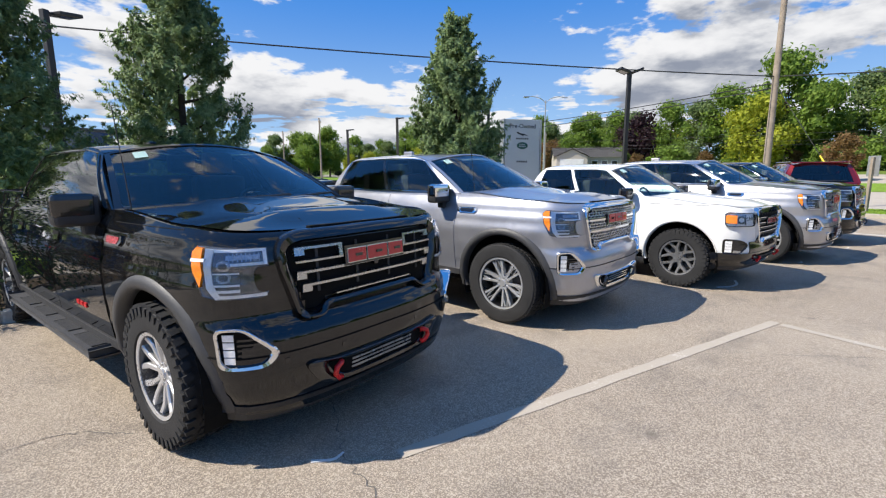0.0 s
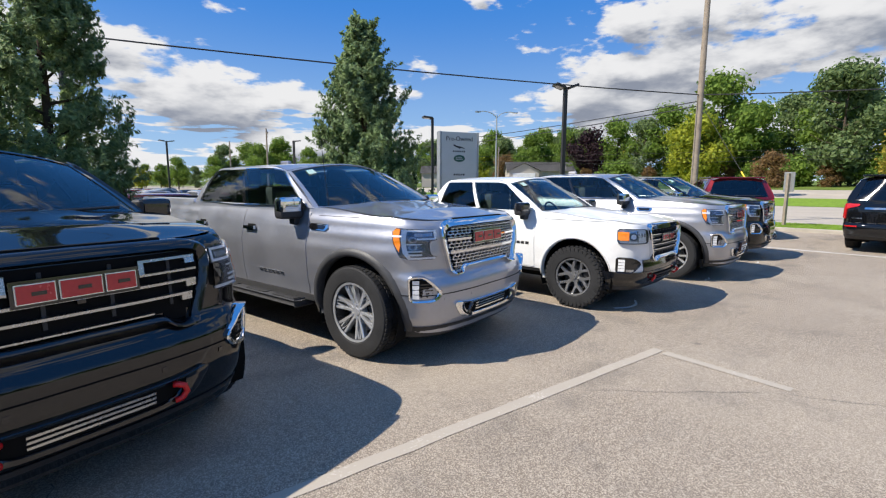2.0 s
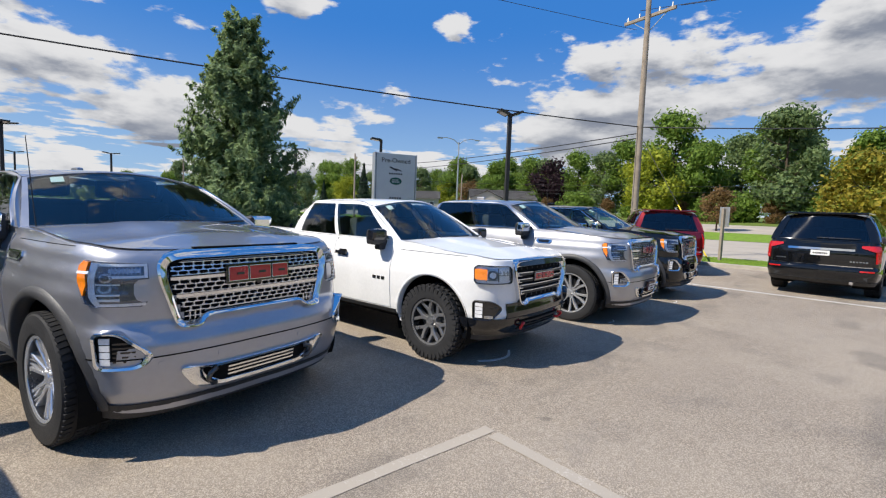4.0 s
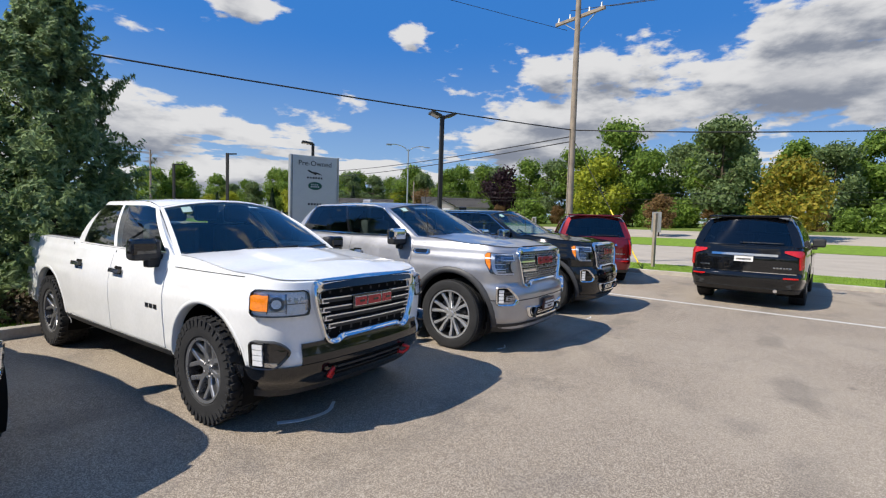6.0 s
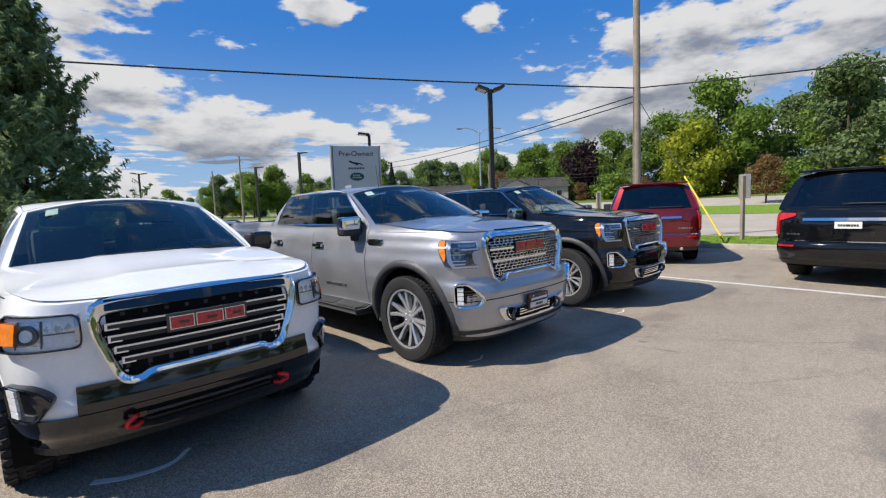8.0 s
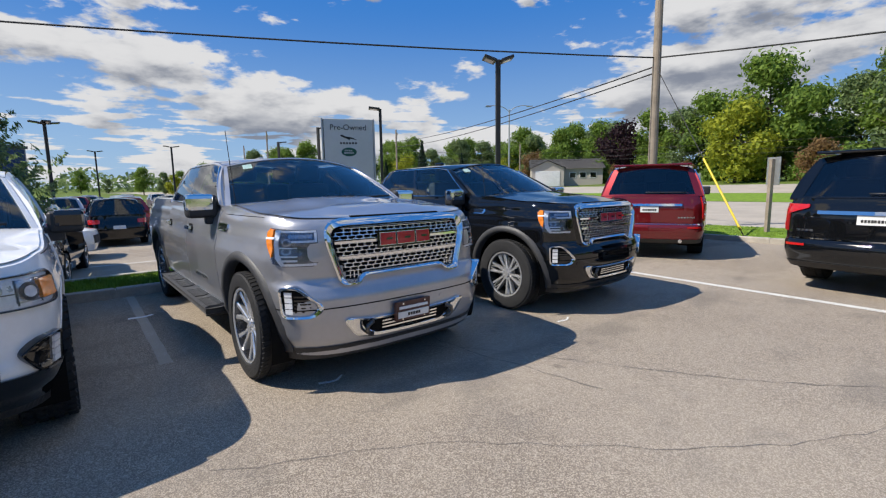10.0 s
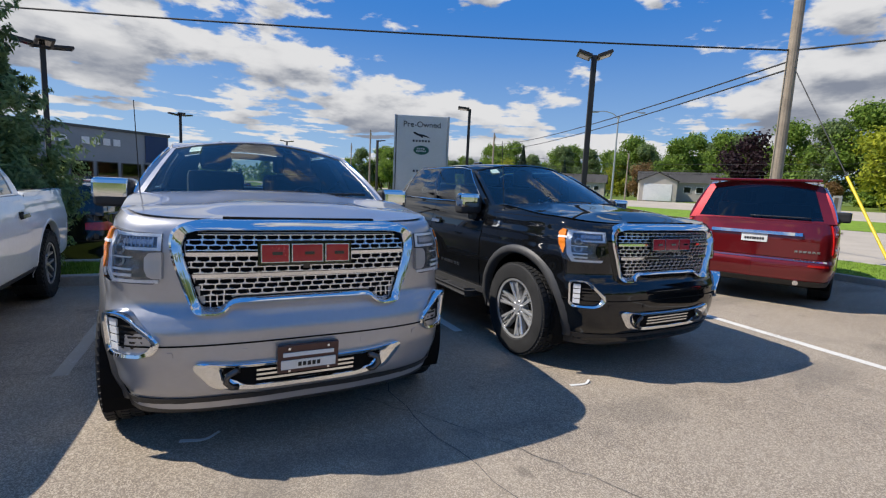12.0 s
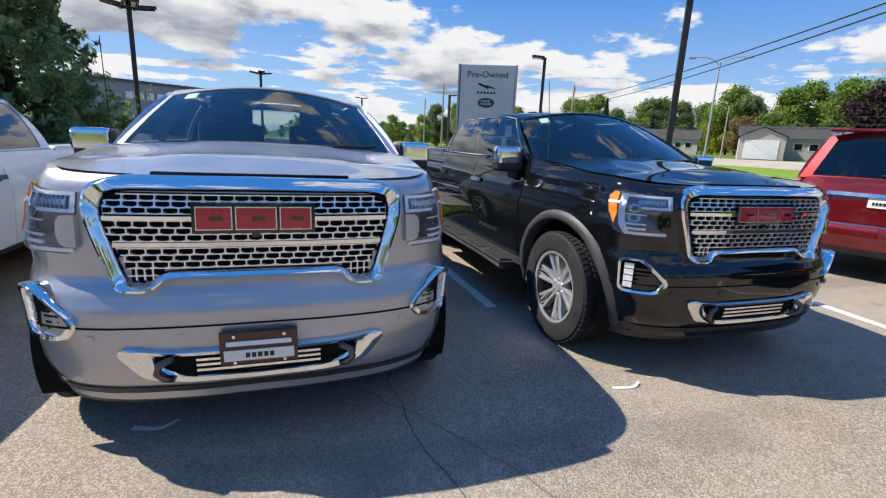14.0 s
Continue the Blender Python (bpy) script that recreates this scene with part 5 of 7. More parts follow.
    part("bumper_middle", B.patch(-.62, .62, .550, .705, .014, 24, 4, .014), GLOSS_BLACK, car, "glossy black bumper middle")
    part("lower_valance", B.bars([(-1.10, 1.10, .33, .40, -.05, .014)]), PLASTIC, car)
    # intake drawn as a flat near-black bar, its shade in the colour
    part("lower_intake", B.bars([(-.42, .42, .425, .525, -.02, .026)]), DEEP_SHADE, car)
    part("intake_slat", B.bars([(-.34, .34, .452, .466, 0, .034), (-.34, .34, .492, .506, 0, .034)]), PLASTIC, car)
    seats(car, (1.55, 2.2), .35, .85)
    part("dashboard", box_bm((-.74, .60, .98), (.74, .95, 1.23), .06), SEAT, car)
    part("cabin_floor", box_bm((-.78, .55, .72), (.78, 2.6, .84), .02), DEEP_SHADE, car)
    steering(car, .35, 1.05, 1.16)
    wipers(car, atw)
    sticker(car, atw)
    return car


YUKON = dict(plan=((0, -.90), (.35, -.885), (.62, -.82), (.80, -.68), (.92, -.40), (.985, 0), (1.01, .6), (1.02, 1.5), (1.02, 2.6), (1.0, 3.5), (.965, 3.95), (.90, 4.12), (.78, 4.19), (.5, 4.225), (0, 4.24)),
             front=((.28, -.04), (.4, .03), (.6, .05), (.75, .02), (1.1, 0), (1.25, -.1)),
             side=((.38, -.07), (.48, -.03), (.60, -.01), (.9, .0), (1.1, -.005), (1.2, -.02), (1.28, -.05)),
             rear=((.35, -.06), (.44, .02), (.62, .055), (.70, .05), (.745, .0), (1.0, .0), (1.3, -.045)),
             bottom=((-.9, .34), (-.5, .38), (-.4, .45), (3.4, .45), (4.0, .40), (4.3, .40)),
             top=((-.9, 1.18), (.5, 1.26), (4.0, 1.27), (4.3, 1.27)))


def yukon(label, paint, newer):
    """A large estate-bodied off-roader, seen from behind."""
    car = thing("suv", label, "suv", "large suvs by the kerb")
    B = Body(**YUKON)
    L = B.length
    wb, za, r = 3.0, 0.42, 0.475
    part("body", B.shell([(0, za, r), (wb, za, r)]), paint, car)
    # underside and arch liners coloured as deep shade
    part("underbody", box_bm((-.72, -.7, .32), (.72, 4.0, .6), .04), DEEP_SHADE, car)
    for y in (0, wb):
        for sgn in (1, -1):
            part("wheel_flare", arch_flare(B, y, za, r, sgn, 0.04, 0.01), paint, car)
            part("wheel_liner", liner(y, za, r + .004, sgn, .52, .96), DEEP_SHADE, car)
    fit_wheels(car, "chrome22", 0.405, 0.275, 0.14, 0.85, wb, ALLOY, SINK)
    part("hood", hood_mesh(B, B.s_of_y(0.52), 0.36, 0.02, 0.05), paint, car)
    G = dict(xb=.93, xt=.72, zb=1.262, zt=1.84, crown=.06, a0=.60, a1=1.30, c0=4.10, c1=3.84, bow=.25)
    atw, atr = greenhouse(car, G, paint, [(.05, .30, .05, .90), (.325, .60, .05, .90), (.63, .925, .06, .90)], (.075, .925, .06, .86), [TINTED] * 3, CHROME)
    door_set(B, car, paint, [(.62, 1.70), (1.71, 2.62)], .53, 1.22, CHROME, 1.08)
    mirrorcap = CHROME if not newer else paint
    for sgn in (1, -1):
        mirror(car, sgn, .95, .78, 1.32, mirrorcap)
        part("roof_rail", tube_bm((sgn * .68, 1.6, 1.905), (sgn * .66, 3.6, 1.895), .016, n=8), CHROME if newer else GLOSS_BLACK, car)
        if newer:
            tl = [(L - .66, 1.20), (L - .98, 1.205), (L - 1.05, 1.18), (L - 1.04, .86), (L - .92, .84), (L - .90, 1.12), (L - .66, 1.155)]
        else:
            tl = [(L - .92, 1.25), (L - 1.06, 1.25), (L - 1.08, 1.2), (L - 1.06, .86), (L - .98, .80), (L - .93, .84)]
        t = part("tail_light", B.plate([(sgn * s, z) for s, z in tl], .022, -.02), TAIL_RED, car, "red tail lamp")
        part("tail_lamp_core", B.bars([(sgn * (L - 1.01), sgn * (L - .96), .90, 1.14, 0, .025)]), WHITE_PLATE if not newer else RED_TRIM, t)
        part("rear_reflector", B.bars([(sgn * (L - .88), sgn * (L - .66), .655, .685, 0, .008)]), TAIL_RED, car)
        part("gate_seam", B.bars([(sgn * (L - .888), sgn * (L - .882), .76, 1.26, -.01, .003)]), DEEP_SHADE, car)
    part("gate_lower_seam", B.bars([(L - .88, L, .752, .758, -.01, .003), (-(L - .88), -L, .752, .758, -.01, .003)]), DEEP_SHADE, car)
    for sgn in (1, -1):
        part("chrome_strip", B.bars([(sgn * (L - .56), sgn * L, 1.075, 1.12, 0, .03)]), CHROME, car, "chrome liftgate bar")
        part("lower_strip", B.bars([(sgn * (L - .86), sgn * L, .745 if newer else .72, .76 if newer else .74, .0, .014)]), CHROME, car)
        part("rear_valance", B.bars([(sgn * (L - 1.15), sgn * L, .36, .44, -.06, .012)]), PLASTIC, car)
        part("lettering", B.bars([(sgn * (L - .78 + .05 * q), sgn * (L - .745 + .05 * q), .845, .872, 0, .008) for q in range(4 if sgn > 0 else 6)]), SATIN, car)
    plate = B.bars([(L - .16, L, .955, 1.07, 0, .012), (-(L - .16), -L, .955, 1.07, 0, .012)])
    pl = part("rear_plate", plate, WHITE_PLATE, car, "white dealer plate")
    part("plate_lettering", B.bars([(-(L - .12 + .032 * q), -(L - .098 + .032 * q), .985, 1.02, 0, .014) for q in range(4)] + [(L - .12 + .032 * q, L - .098 + .032 * q, .985, 1.02, 0, .014) for q in range(4)]), INK, pl)
    part("rear_spoiler", box_bm((-.70, 3.80, 1.845), (.70, 3.98, 1.885), .015), paint, car)
    bm = sweep_bm([atr(.45 + .05 * i, .10, .03) for i in range(9)], .009, 6)
    part("rear_wiper", bm, PLASTIC, car)
    seats(car, (1.6, 2.5, 3.3), .38, .9)
    part("dashboard", box_bm((-.8, .62, 1.0), (.8, .98, 1.26), .06), PLASTIC, car)
    part("cabin_floor", box_bm((-.86, .6, .72), (.86, 4.0, .84), .02), DEEP_SHADE, car)
    part("exhaust_pipe", tube_bm((-.55, 4.05, .42), (-.55, 4.26, .41), .035, n=14), CHROME, car)
    return car


SEDAN = dict(plan=((0, -.85), (.4, -.82), (.7, -.66), (.86, -.3), (.9, .5), (.91, 1.8), (.9, 3.0), (.82, 3.5), (.5, 3.68), (0, 3.72)),
             front=((.2, -.05), (.5, .03), (1.2, -.08)), side=((.3, -.05), (.5, 0), (1.0, -.02)), rear=((.3, -.03), (.6, .04), (1.1, -.05)),
             bottom=((-.9, .25), (3.8, .27)), top=((-.85, .80), (.5, .98), (2.6, 1.02), (3.7, 1.0)))


def simple_car(label, paint, tall):
    """A car of the neighbouring lot; tall for an estate-bodied one."""
    car = thing("parked_car", label, "car", "cars in the neighbouring lot")
    spec = dict(SEDAN)
    if tall:
        spec["top"] = ((-.85, .95), (.5, 1.08), (3.7, 1.10))
    B = Body(**spec)
    L = B.length
    wb, za, r = 2.75, .35, .39
    part("body", B.shell([(0, za, r), (wb, za, r)], .09, 16), paint, car)
    # underside and liners take the shade colour
    part("underbody", box_bm((-.66, -.5, .24), (.66, 3.4, .45)), DEEP_SHADE, car)
    for y in (0, wb):
        for sgn in (1, -1):
            part("wheel_liner", liner(y, za, r, sgn, .5, .86), DEEP_SHADE, car)
    fit_wheels(car, "plain", .345, .225, .11, .79, wb, ALLOY)
    part("hood", hood_mesh(B, B.s_of_y(.45), .30, .0, .05), paint, car)
    zb = 1.08 if tall else .99
    if tall:
        G = dict(xb=.82, xt=.62, zb=zb, zt=1.64, crown=.05, a0=.5, a1=1.15, c0=3.55, c1=3.15, bow=.2)
    else:
        G = dict(xb=.80, xt=.58, zb=zb, zt=1.40, crown=.04, a0=.5, a1=1.25, c0=3.2, c1=2.4, bow=.2)
    greenhouse(car, G, paint, [(.06, .38, .05, .88), (.41, .70, .05, .88), (.73, .93, .08, .86)], (.08, .92, .08, .9), [TINTED] * 3, None)
    for sgn in (1, -1):
        part("headlight", B.plate([(sgn * s, z) for s, z in ((.55, .76), (.85, .80), (.95, .74), (.85, .66), (.58, .66))], .012, -.02), REFLECTOR, car)
        part("tail_light", B.plate([(sgn * s, z) for s, z in ((L - .55, .95), (L - .95, .97), (L - 1.1, .92), (L - .95, .80), (L - .55, .82))], .012, -.02), TAIL_RED, car)
    part("grille", B.bars([(-.45, .45, .45, .68, -.02, .012)]), PLASTIC, car)
    part("rear_plate", B.bars([(L - .18, L, .62, .74, 0, .012), (-(L - .18), -L, .62, .74, 0, .012)]), WHITE_PLATE, car)
    seats(car, (1.5, 2.4), .34, .6)
    return car


def place(car, x, y, turn, sink=0.0):
    car.matrix_basis = pose(x, y, -sink, 0, 0, turn)
    return car


place(sierra("black full-size pickup with red tow hooks and a blacked-out grille", BLACK_PAINT, "at", "at", MACHINED), 0.48, 3.01, 12, SINK)
place(sierra("steel-grey full-size pickup with a chrome mesh grille and chunky tyres", GREY_PAINT, "denali", "denali", POLISHED), 3.58, 3.15, 7, SINK)
place(canyon(), 6.49, 2.55, 1, SINK)
place(sierra("silver full-size pickup with chrome mesh grille and brown dealer plate", SILVER_PAINT, "denali", "chrome22", POLISHED, plate=True), 9.42, 2.33, 0, SINK)
place(sierra("black full-size pickup with a chrome mesh grille and chrome wheels", BLACK_PAINT, "denali", "denali", POLISHED), 12.39, 2.38, 0, SINK)
# the two big estates face the road
place(yukon("dark red large suv seen beside the kerb, tailgate shut", RED_PAINT, False), 20.05, 4.74, 114, SINK)
place(yukon("black large suv with red tail lamps, parked beside the kerb", BLACK_PAINT, True), 19.15, -.72, 85, SINK)


# ---------- ground, lots, roads ----------
LOT = 0.42  # how far the neighbouring lot lies below this one


def terrain(x, y):
    rise = curve_at([(49, 0), (62, .42), (80, 1.25), (100, 2.0), (300, 5.0), (1600, 12.0)], x)
    back = curve_at([(70, 0), (180, 1.2), (1600, 14.0)], y)
    sunk = LOT * curve_at([(6, 0), (9.5, 1)], y) * curve_at([(17, 1), (23, 0)], x) * curve_at([(70, 1), (110, 0)], y)
    return -0.04 + max(rise, back) - sunk


def sheet(name, xs, ys, lift, mat, label, category):
    verts = [(x, y, terrain(x, y) + lift) for x in xs for y in ys]
    k = len(ys)
    faces = [(i * k + j, (i + 1) * k + j, (i + 1) * k + j + 1, i * k + j + 1) for i in range(len(xs) - 1) for j in range(k - 1)]
    return tagged(part(name, mesh_of(name, verts, faces, 60), mat), label, category, kind="structure")


def span(a, b, n):
    return [a + (b - a) * i / n for i in range(n + 1)]


far = [-1800, -900, -400, -200]
sheet("ground", far + span(-100, 140, 60) + [180, 240, 300, 450, 700, 1100, 1800], far + span(-100, 200, 60) + [260, 340, 450, 700, 1100, 1800], 0.0, GRASS_FAR, "rough green ground reaching the horizon", "ground")


def slab(name, x0, x1, y0, y1, z0, z1, mat, label, category):
    return tagged(part(name, box_bm((x0, y0, z0), (x1, y1, z1)), mat), label, category, kind="structure")


slab("pavement", -45, 20.4, -45, 6.4, -.06, 0, ASPHALT, "sun-bleached grey asphalt with stains and cracks", "pavement")
slab("pavement_back", -45, 18.0, 8.3, 95, -.06 - LOT, .004 - LOT, ASPHALT, "asphalt of the neighbouring lot", "pavement")
sheet("road", span(24, 48.5, 6), [-300, -150] + span(-100, 200, 20) + [320], .03, ROAD, "pale concrete road with worn joints", "road")
sheet("road_far", span(62, 80, 6), [-300, -150] + span(-100, 200, 20) + [320], .03, ROAD, "pale concrete far carriageway", "road")


def kerb(name, a, b, n, width=.16, height=.13):
    """A run of kerb stones from a to b."""
    a, b = Vector(a), Vector(b)
    d = (b - a) / n
    turn = math.degrees(math.atan2(d.y, d.x))
    base = tagged(part(name, box_bm((0, -width / 2 + .01, -.05), ((b - a).length, width / 2 - .01, height - .02)), CONCRETE), "weathered concrete kerb of cast pieces", "kerb", kind="structure")
    base.matrix_basis = pose(a.x, a.y, 0, 0, 0, turn)
    me = bpy.data.meshes.new("kerb_stone")
    bm = box_bm((.006, -width / 2, -.04), (d.length - .006, width / 2, height), .022, 2)
    bm.to_mesh(me)
    bm.free()
    for i in range(n):
        k = part("kerb_stone", me, CONCRETE, base)
        k.location = (d.length * i, 0, 0)


kerb("kerb_1", (-18, 6.48, 0), (19, 6.48, 0), 20)
kerb("kerb_2", (-18, 7.77, 0), (19, 7.77, 0), 20)
kerb("kerb_3", (20.48, -30, 0), (20.48, 7.8, 0), 20)
kerb("kerb_4", (24.05, -60, 0), (24.05, 120, 0), 40, .16, .10)
slab("verge_4", -18, 2.9, 6.55, 7.70, -.05, .10, MULCH, "dark mulch bed with brush and stones", "planting bed")
slab("verge_1", 2.9, 19, 6.55, 7.70, -.05, .105, GRASS, "bright mown grass strip", "grass")
slab("verge_2", 20.56, 23.97, -60, 120, -.05, .09, GRASS, "bright mown roadside grass", "grass")
sheet("verge_3", span(48.5, 62, 5), [-300, -100] + span(-60, 120, 12) + [300], .05, GRASS, "mown grass between the carriageways", "grass")


def blades(x0, x1, y0, y1, z, count, seed):
    rng = np.random.default_rng(seed)
    x, y = rng.uniform(x0, x1, count), rng.uniform(y0, y1, count)
    h, a = rng.uniform(.02, .055, count), rng.uniform(0, 6.28, count)
    lean = rng.uniform(-.02, .02, (count, 2))
    v = np.empty((count, 3, 3))
    w = .006
    v[:, 0] = np.stack([x - w * np.cos(a), y - w * np.sin(a), np.full(count, z)], 1)
    v[:, 1] = np.stack([x + w * np.cos(a), y + w * np.sin(a), np.full(count, z)], 1)
    v[:, 2] = np.stack([x + lean[:, 0], y + lean[:, 1], z + h], 1)
    f = np.arange(count * 3).reshape(-1, 3)
    return mesh_of("grass_blades", v.reshape(-1, 3).tolist(), f.tolist())


tagged(part("grass_tufts", blades(3.5, 13, 6.56, 7.69, .105, 22000, 5), GRASS), "short bright grass blades", "grass", kind="stuff")
tagged(part("roadside_grass_tufts", blades(20.6, 23.9, -4, 9, .09, 16000, 6), GRASS), "short bright grass blades", "grass", kind="stuff")


def painted_line(a, b, width, mat, label, z=0.0):
    a, b = Vector((*a, z)), Vector((*b, z))
    n = max(2, int((b - a).length / .25))
    d = (b - a).normalized()
    side = Vector((-d.y, d.x, 0))
    rng = random.Random(int(a.x * 100))
    verts, faces = [], []
    for i in range(n + 1):
        p = a.lerp(b, i / n)
        for sg in (-1, 1):
            verts.append(p + side * sg * (width / 2 + rng.uniform(-.006, .006)) + Vector((0, 0, .004)))
    for i in range(n):
        faces.append((2 * i, 2 * i + 2, 2 * i + 3, 2 * i + 1))
    tagged(part("painted_line", mesh_of("painted_line", verts, faces), mat), label, "marking", kind="structure")


painted_line((.5, 1.845), (4.78, 1.17), .095, LINE_OLD, "worn white bay line")
painted_line((4.72, 1.10), (4.58, .12), .10, LINE_OLD, "worn white bay line")
painted_line((8.0, 3.1), (8.05, 6.35), .10, LINE_OLD, "worn white bay line")
painted_line((11.26, 3.1), (11.22, 6.35), .10, LINE, "worn white bay line")
painted_line((14.08, -4.2), (14.75, 3.6), .12, LINE, "white end line of the roadside bays")
for k in range(7):
    painted_line((-4 + 2.75 * k, 8.4), (-4 + 2.75 * k, 13.2), .10, LINE, "white bay line in the neighbouring lot", .004 - LOT)
painted_line((-10, 13.3), (17.5, 13.3), .10, LINE, "white bay line in the neighbouring lot", .004 - LOT)


def crack(pts, seed, width=.007):
    rng = random.Random(seed)
    line = catmull([(x, y, .0035) for x, y in pts], 10)
    verts, faces = [], []
    for i, p in enumerate(line):
        q = line[min(i + 1, len(line) - 1)] - line[max(i - 1, 0)]
        s = Vector((-q.y, q.x, 0)).normalized()
        j = s * rng.uniform(-.022, .022)
        w = width * rng.uniform(.4, 1.1)
        verts += [p + j - s * w / 2, p + j + s * w / 2]
    for i in range(len(line) - 1):
        faces.append((2 * i, 2 * i + 2, 2 * i + 3, 2 * i + 1))
    tagged(part("pavement_crack", mesh_of("pavement_crack", verts, faces), TAR), "thin dark crack in the asphalt", "crack", kind="structure")


crack([(.50, 2.65), (.33, 2.2), (.24, 1.9), (.22, 1.55), (.05, 1.1), (.1, .4)], 1)
crack([(-1.9, 3.6), (-1.4, 3.35), (-.9, 3.3), (-.6, 3.05)], 2)
crack([(9.9, 2.0), (10.35, 1.35), (10.7, .7), (11.2, -.2), (12.0, -1.2), (12.9, -3.0)], 3)
crack([(11.0, 2.3), (12.6, 1.2), (13.5, .5), (14.0, .4)], 4, .004)
crack([(12.8, .9), (13.2, -.6), (13.9, -2.2), (15.2, -4.5)], 5, .004)
crack([(7.9, 1.2), (9.0, .6), (10.2, -.5), (11.5, -1.1), (14, -1.4)], 6, .004)
crack([(3.5, 1.2), (4.4, .2), (5.0, -.9), (6.1, -2.3)], 7, .006)
crack([(10.2, 4.5), (10.25, 3.0), (10.1, 1.9), (10.3, .4)], 8, .008)


def litter(pts, width, lift):
    line = catmull([(x, y, z) for x, y, z in pts], 8)
    bm = bmesh.new()
    rows = []
    for i, p in enumerate(line):
        q = line[min(i + 1, len(line) - 1)] - line[max(i - 1, 0)]
        s = Vector((-q.y, q.x, 0)).normalized() * width / 2 * (1 - .5 * i / len(line))
        rows.append([bm.verts.new(p - s), bm.verts.new(p + s), bm.verts.new(p + s + Vector((0, 0, lift))), bm.verts.new(p - s + Vector((0, 0, lift)))])
    for a, b in zip(rows, rows[1:]):
        for k in range(4):
            bm.faces.new((a[k], b[k], b[(k + 1) % 4], a[(k + 1) % 4]))
    bm.faces.new(rows[0][::-1])
    bm.faces.new(rows[-1])
    tagged(part("plastic_scrap", bm, WHITE_PLATE), "thin pale scrap lying on the asphalt", "litter")


litter([(5.93, 2.12, .002), (6.1, 2.02, .002), (6.3, 2.0, .004), (6.42, 2.06, .03)], .05, .004)
litter([(8.80, 1.85, .002), (8.92, 1.82, .002), (9.0, 1.86, .012)], .03, .003)
litter([(11.42, 1.62, .002), (11.55, 1.60, .002), (11.62, 1.63, .012)], .03, .003)
litter([(.1, 2.10, .002), (.2, 2.04, .002), (.27, 2.05, .01)], .025, .003)
litter([(7.9, 5.0, .002), (8.05, 4.98, .002), (8.15, 5.02, .006)], .08, .003)


# ---------- trees ----------
def leaf_quads(cent, normal, size, rng, long=1.0):
    """Small bent leaves as quads, one island each."""
    n = len(cent)
    t = rng.normal(size=(n, 3))
    t -= normal * (t * normal).sum(1, keepdims=True)
    t /= np.linalg.norm(t, axis=1, keepdims=True) + 1e-9
    b = np.cross(normal, t)
    s = size * rng.uniform(.6, 1.35, (n, 1))
    v = np.empty((n, 4, 3))
    v[:, 0] = cent - t * s * long
    v[:, 1] = cent - b * s * .55 + normal * s * .15
    v[:, 2] = cent + t * s * long
    v[:, 3] = cent + b * s * .55 + normal * s * .15
    return v.reshape(-1, 3), np.arange(n * 4).reshape(-1, 4)


def trunk_bm(height, r0, limbs, reach, rng, start=.3):
    bm = bmesh.new()
    pts = [Vector((rng.uniform(-.04, .04) * height * .2 * k / 6, rng.uniform(-.04, .04) * height * .2 * k / 6, height * k / 6)) for k in range(7)]
    for k in range(6):
        add_tube(bm, pts[k], pts[k + 1], r0 * (1 - k / 7), r0 * (1 - (k + 1) / 7), 9)
    for i in range(limbs):
        z = height * (start + (.92 - start) * i / limbs)
        a = i * 2.4 + rng.uniform(-.3, .3)
        ln = reach(z / height) * .75
        p = Vector((0, 0, z))
        q = p + Vector((math.cos(a) * ln * .6, math.sin(a) * ln * .6, ln * .2))
        e = q + Vector((math.cos(a) * ln * .4, math.sin(a) * ln * .4, ln * .28))
        add_tube(bm, p, q, r0 * .32, r0 * .18, 6)
        add_tube(bm, q, e, r0 * .18, r0 * .06, 6)
    return bm


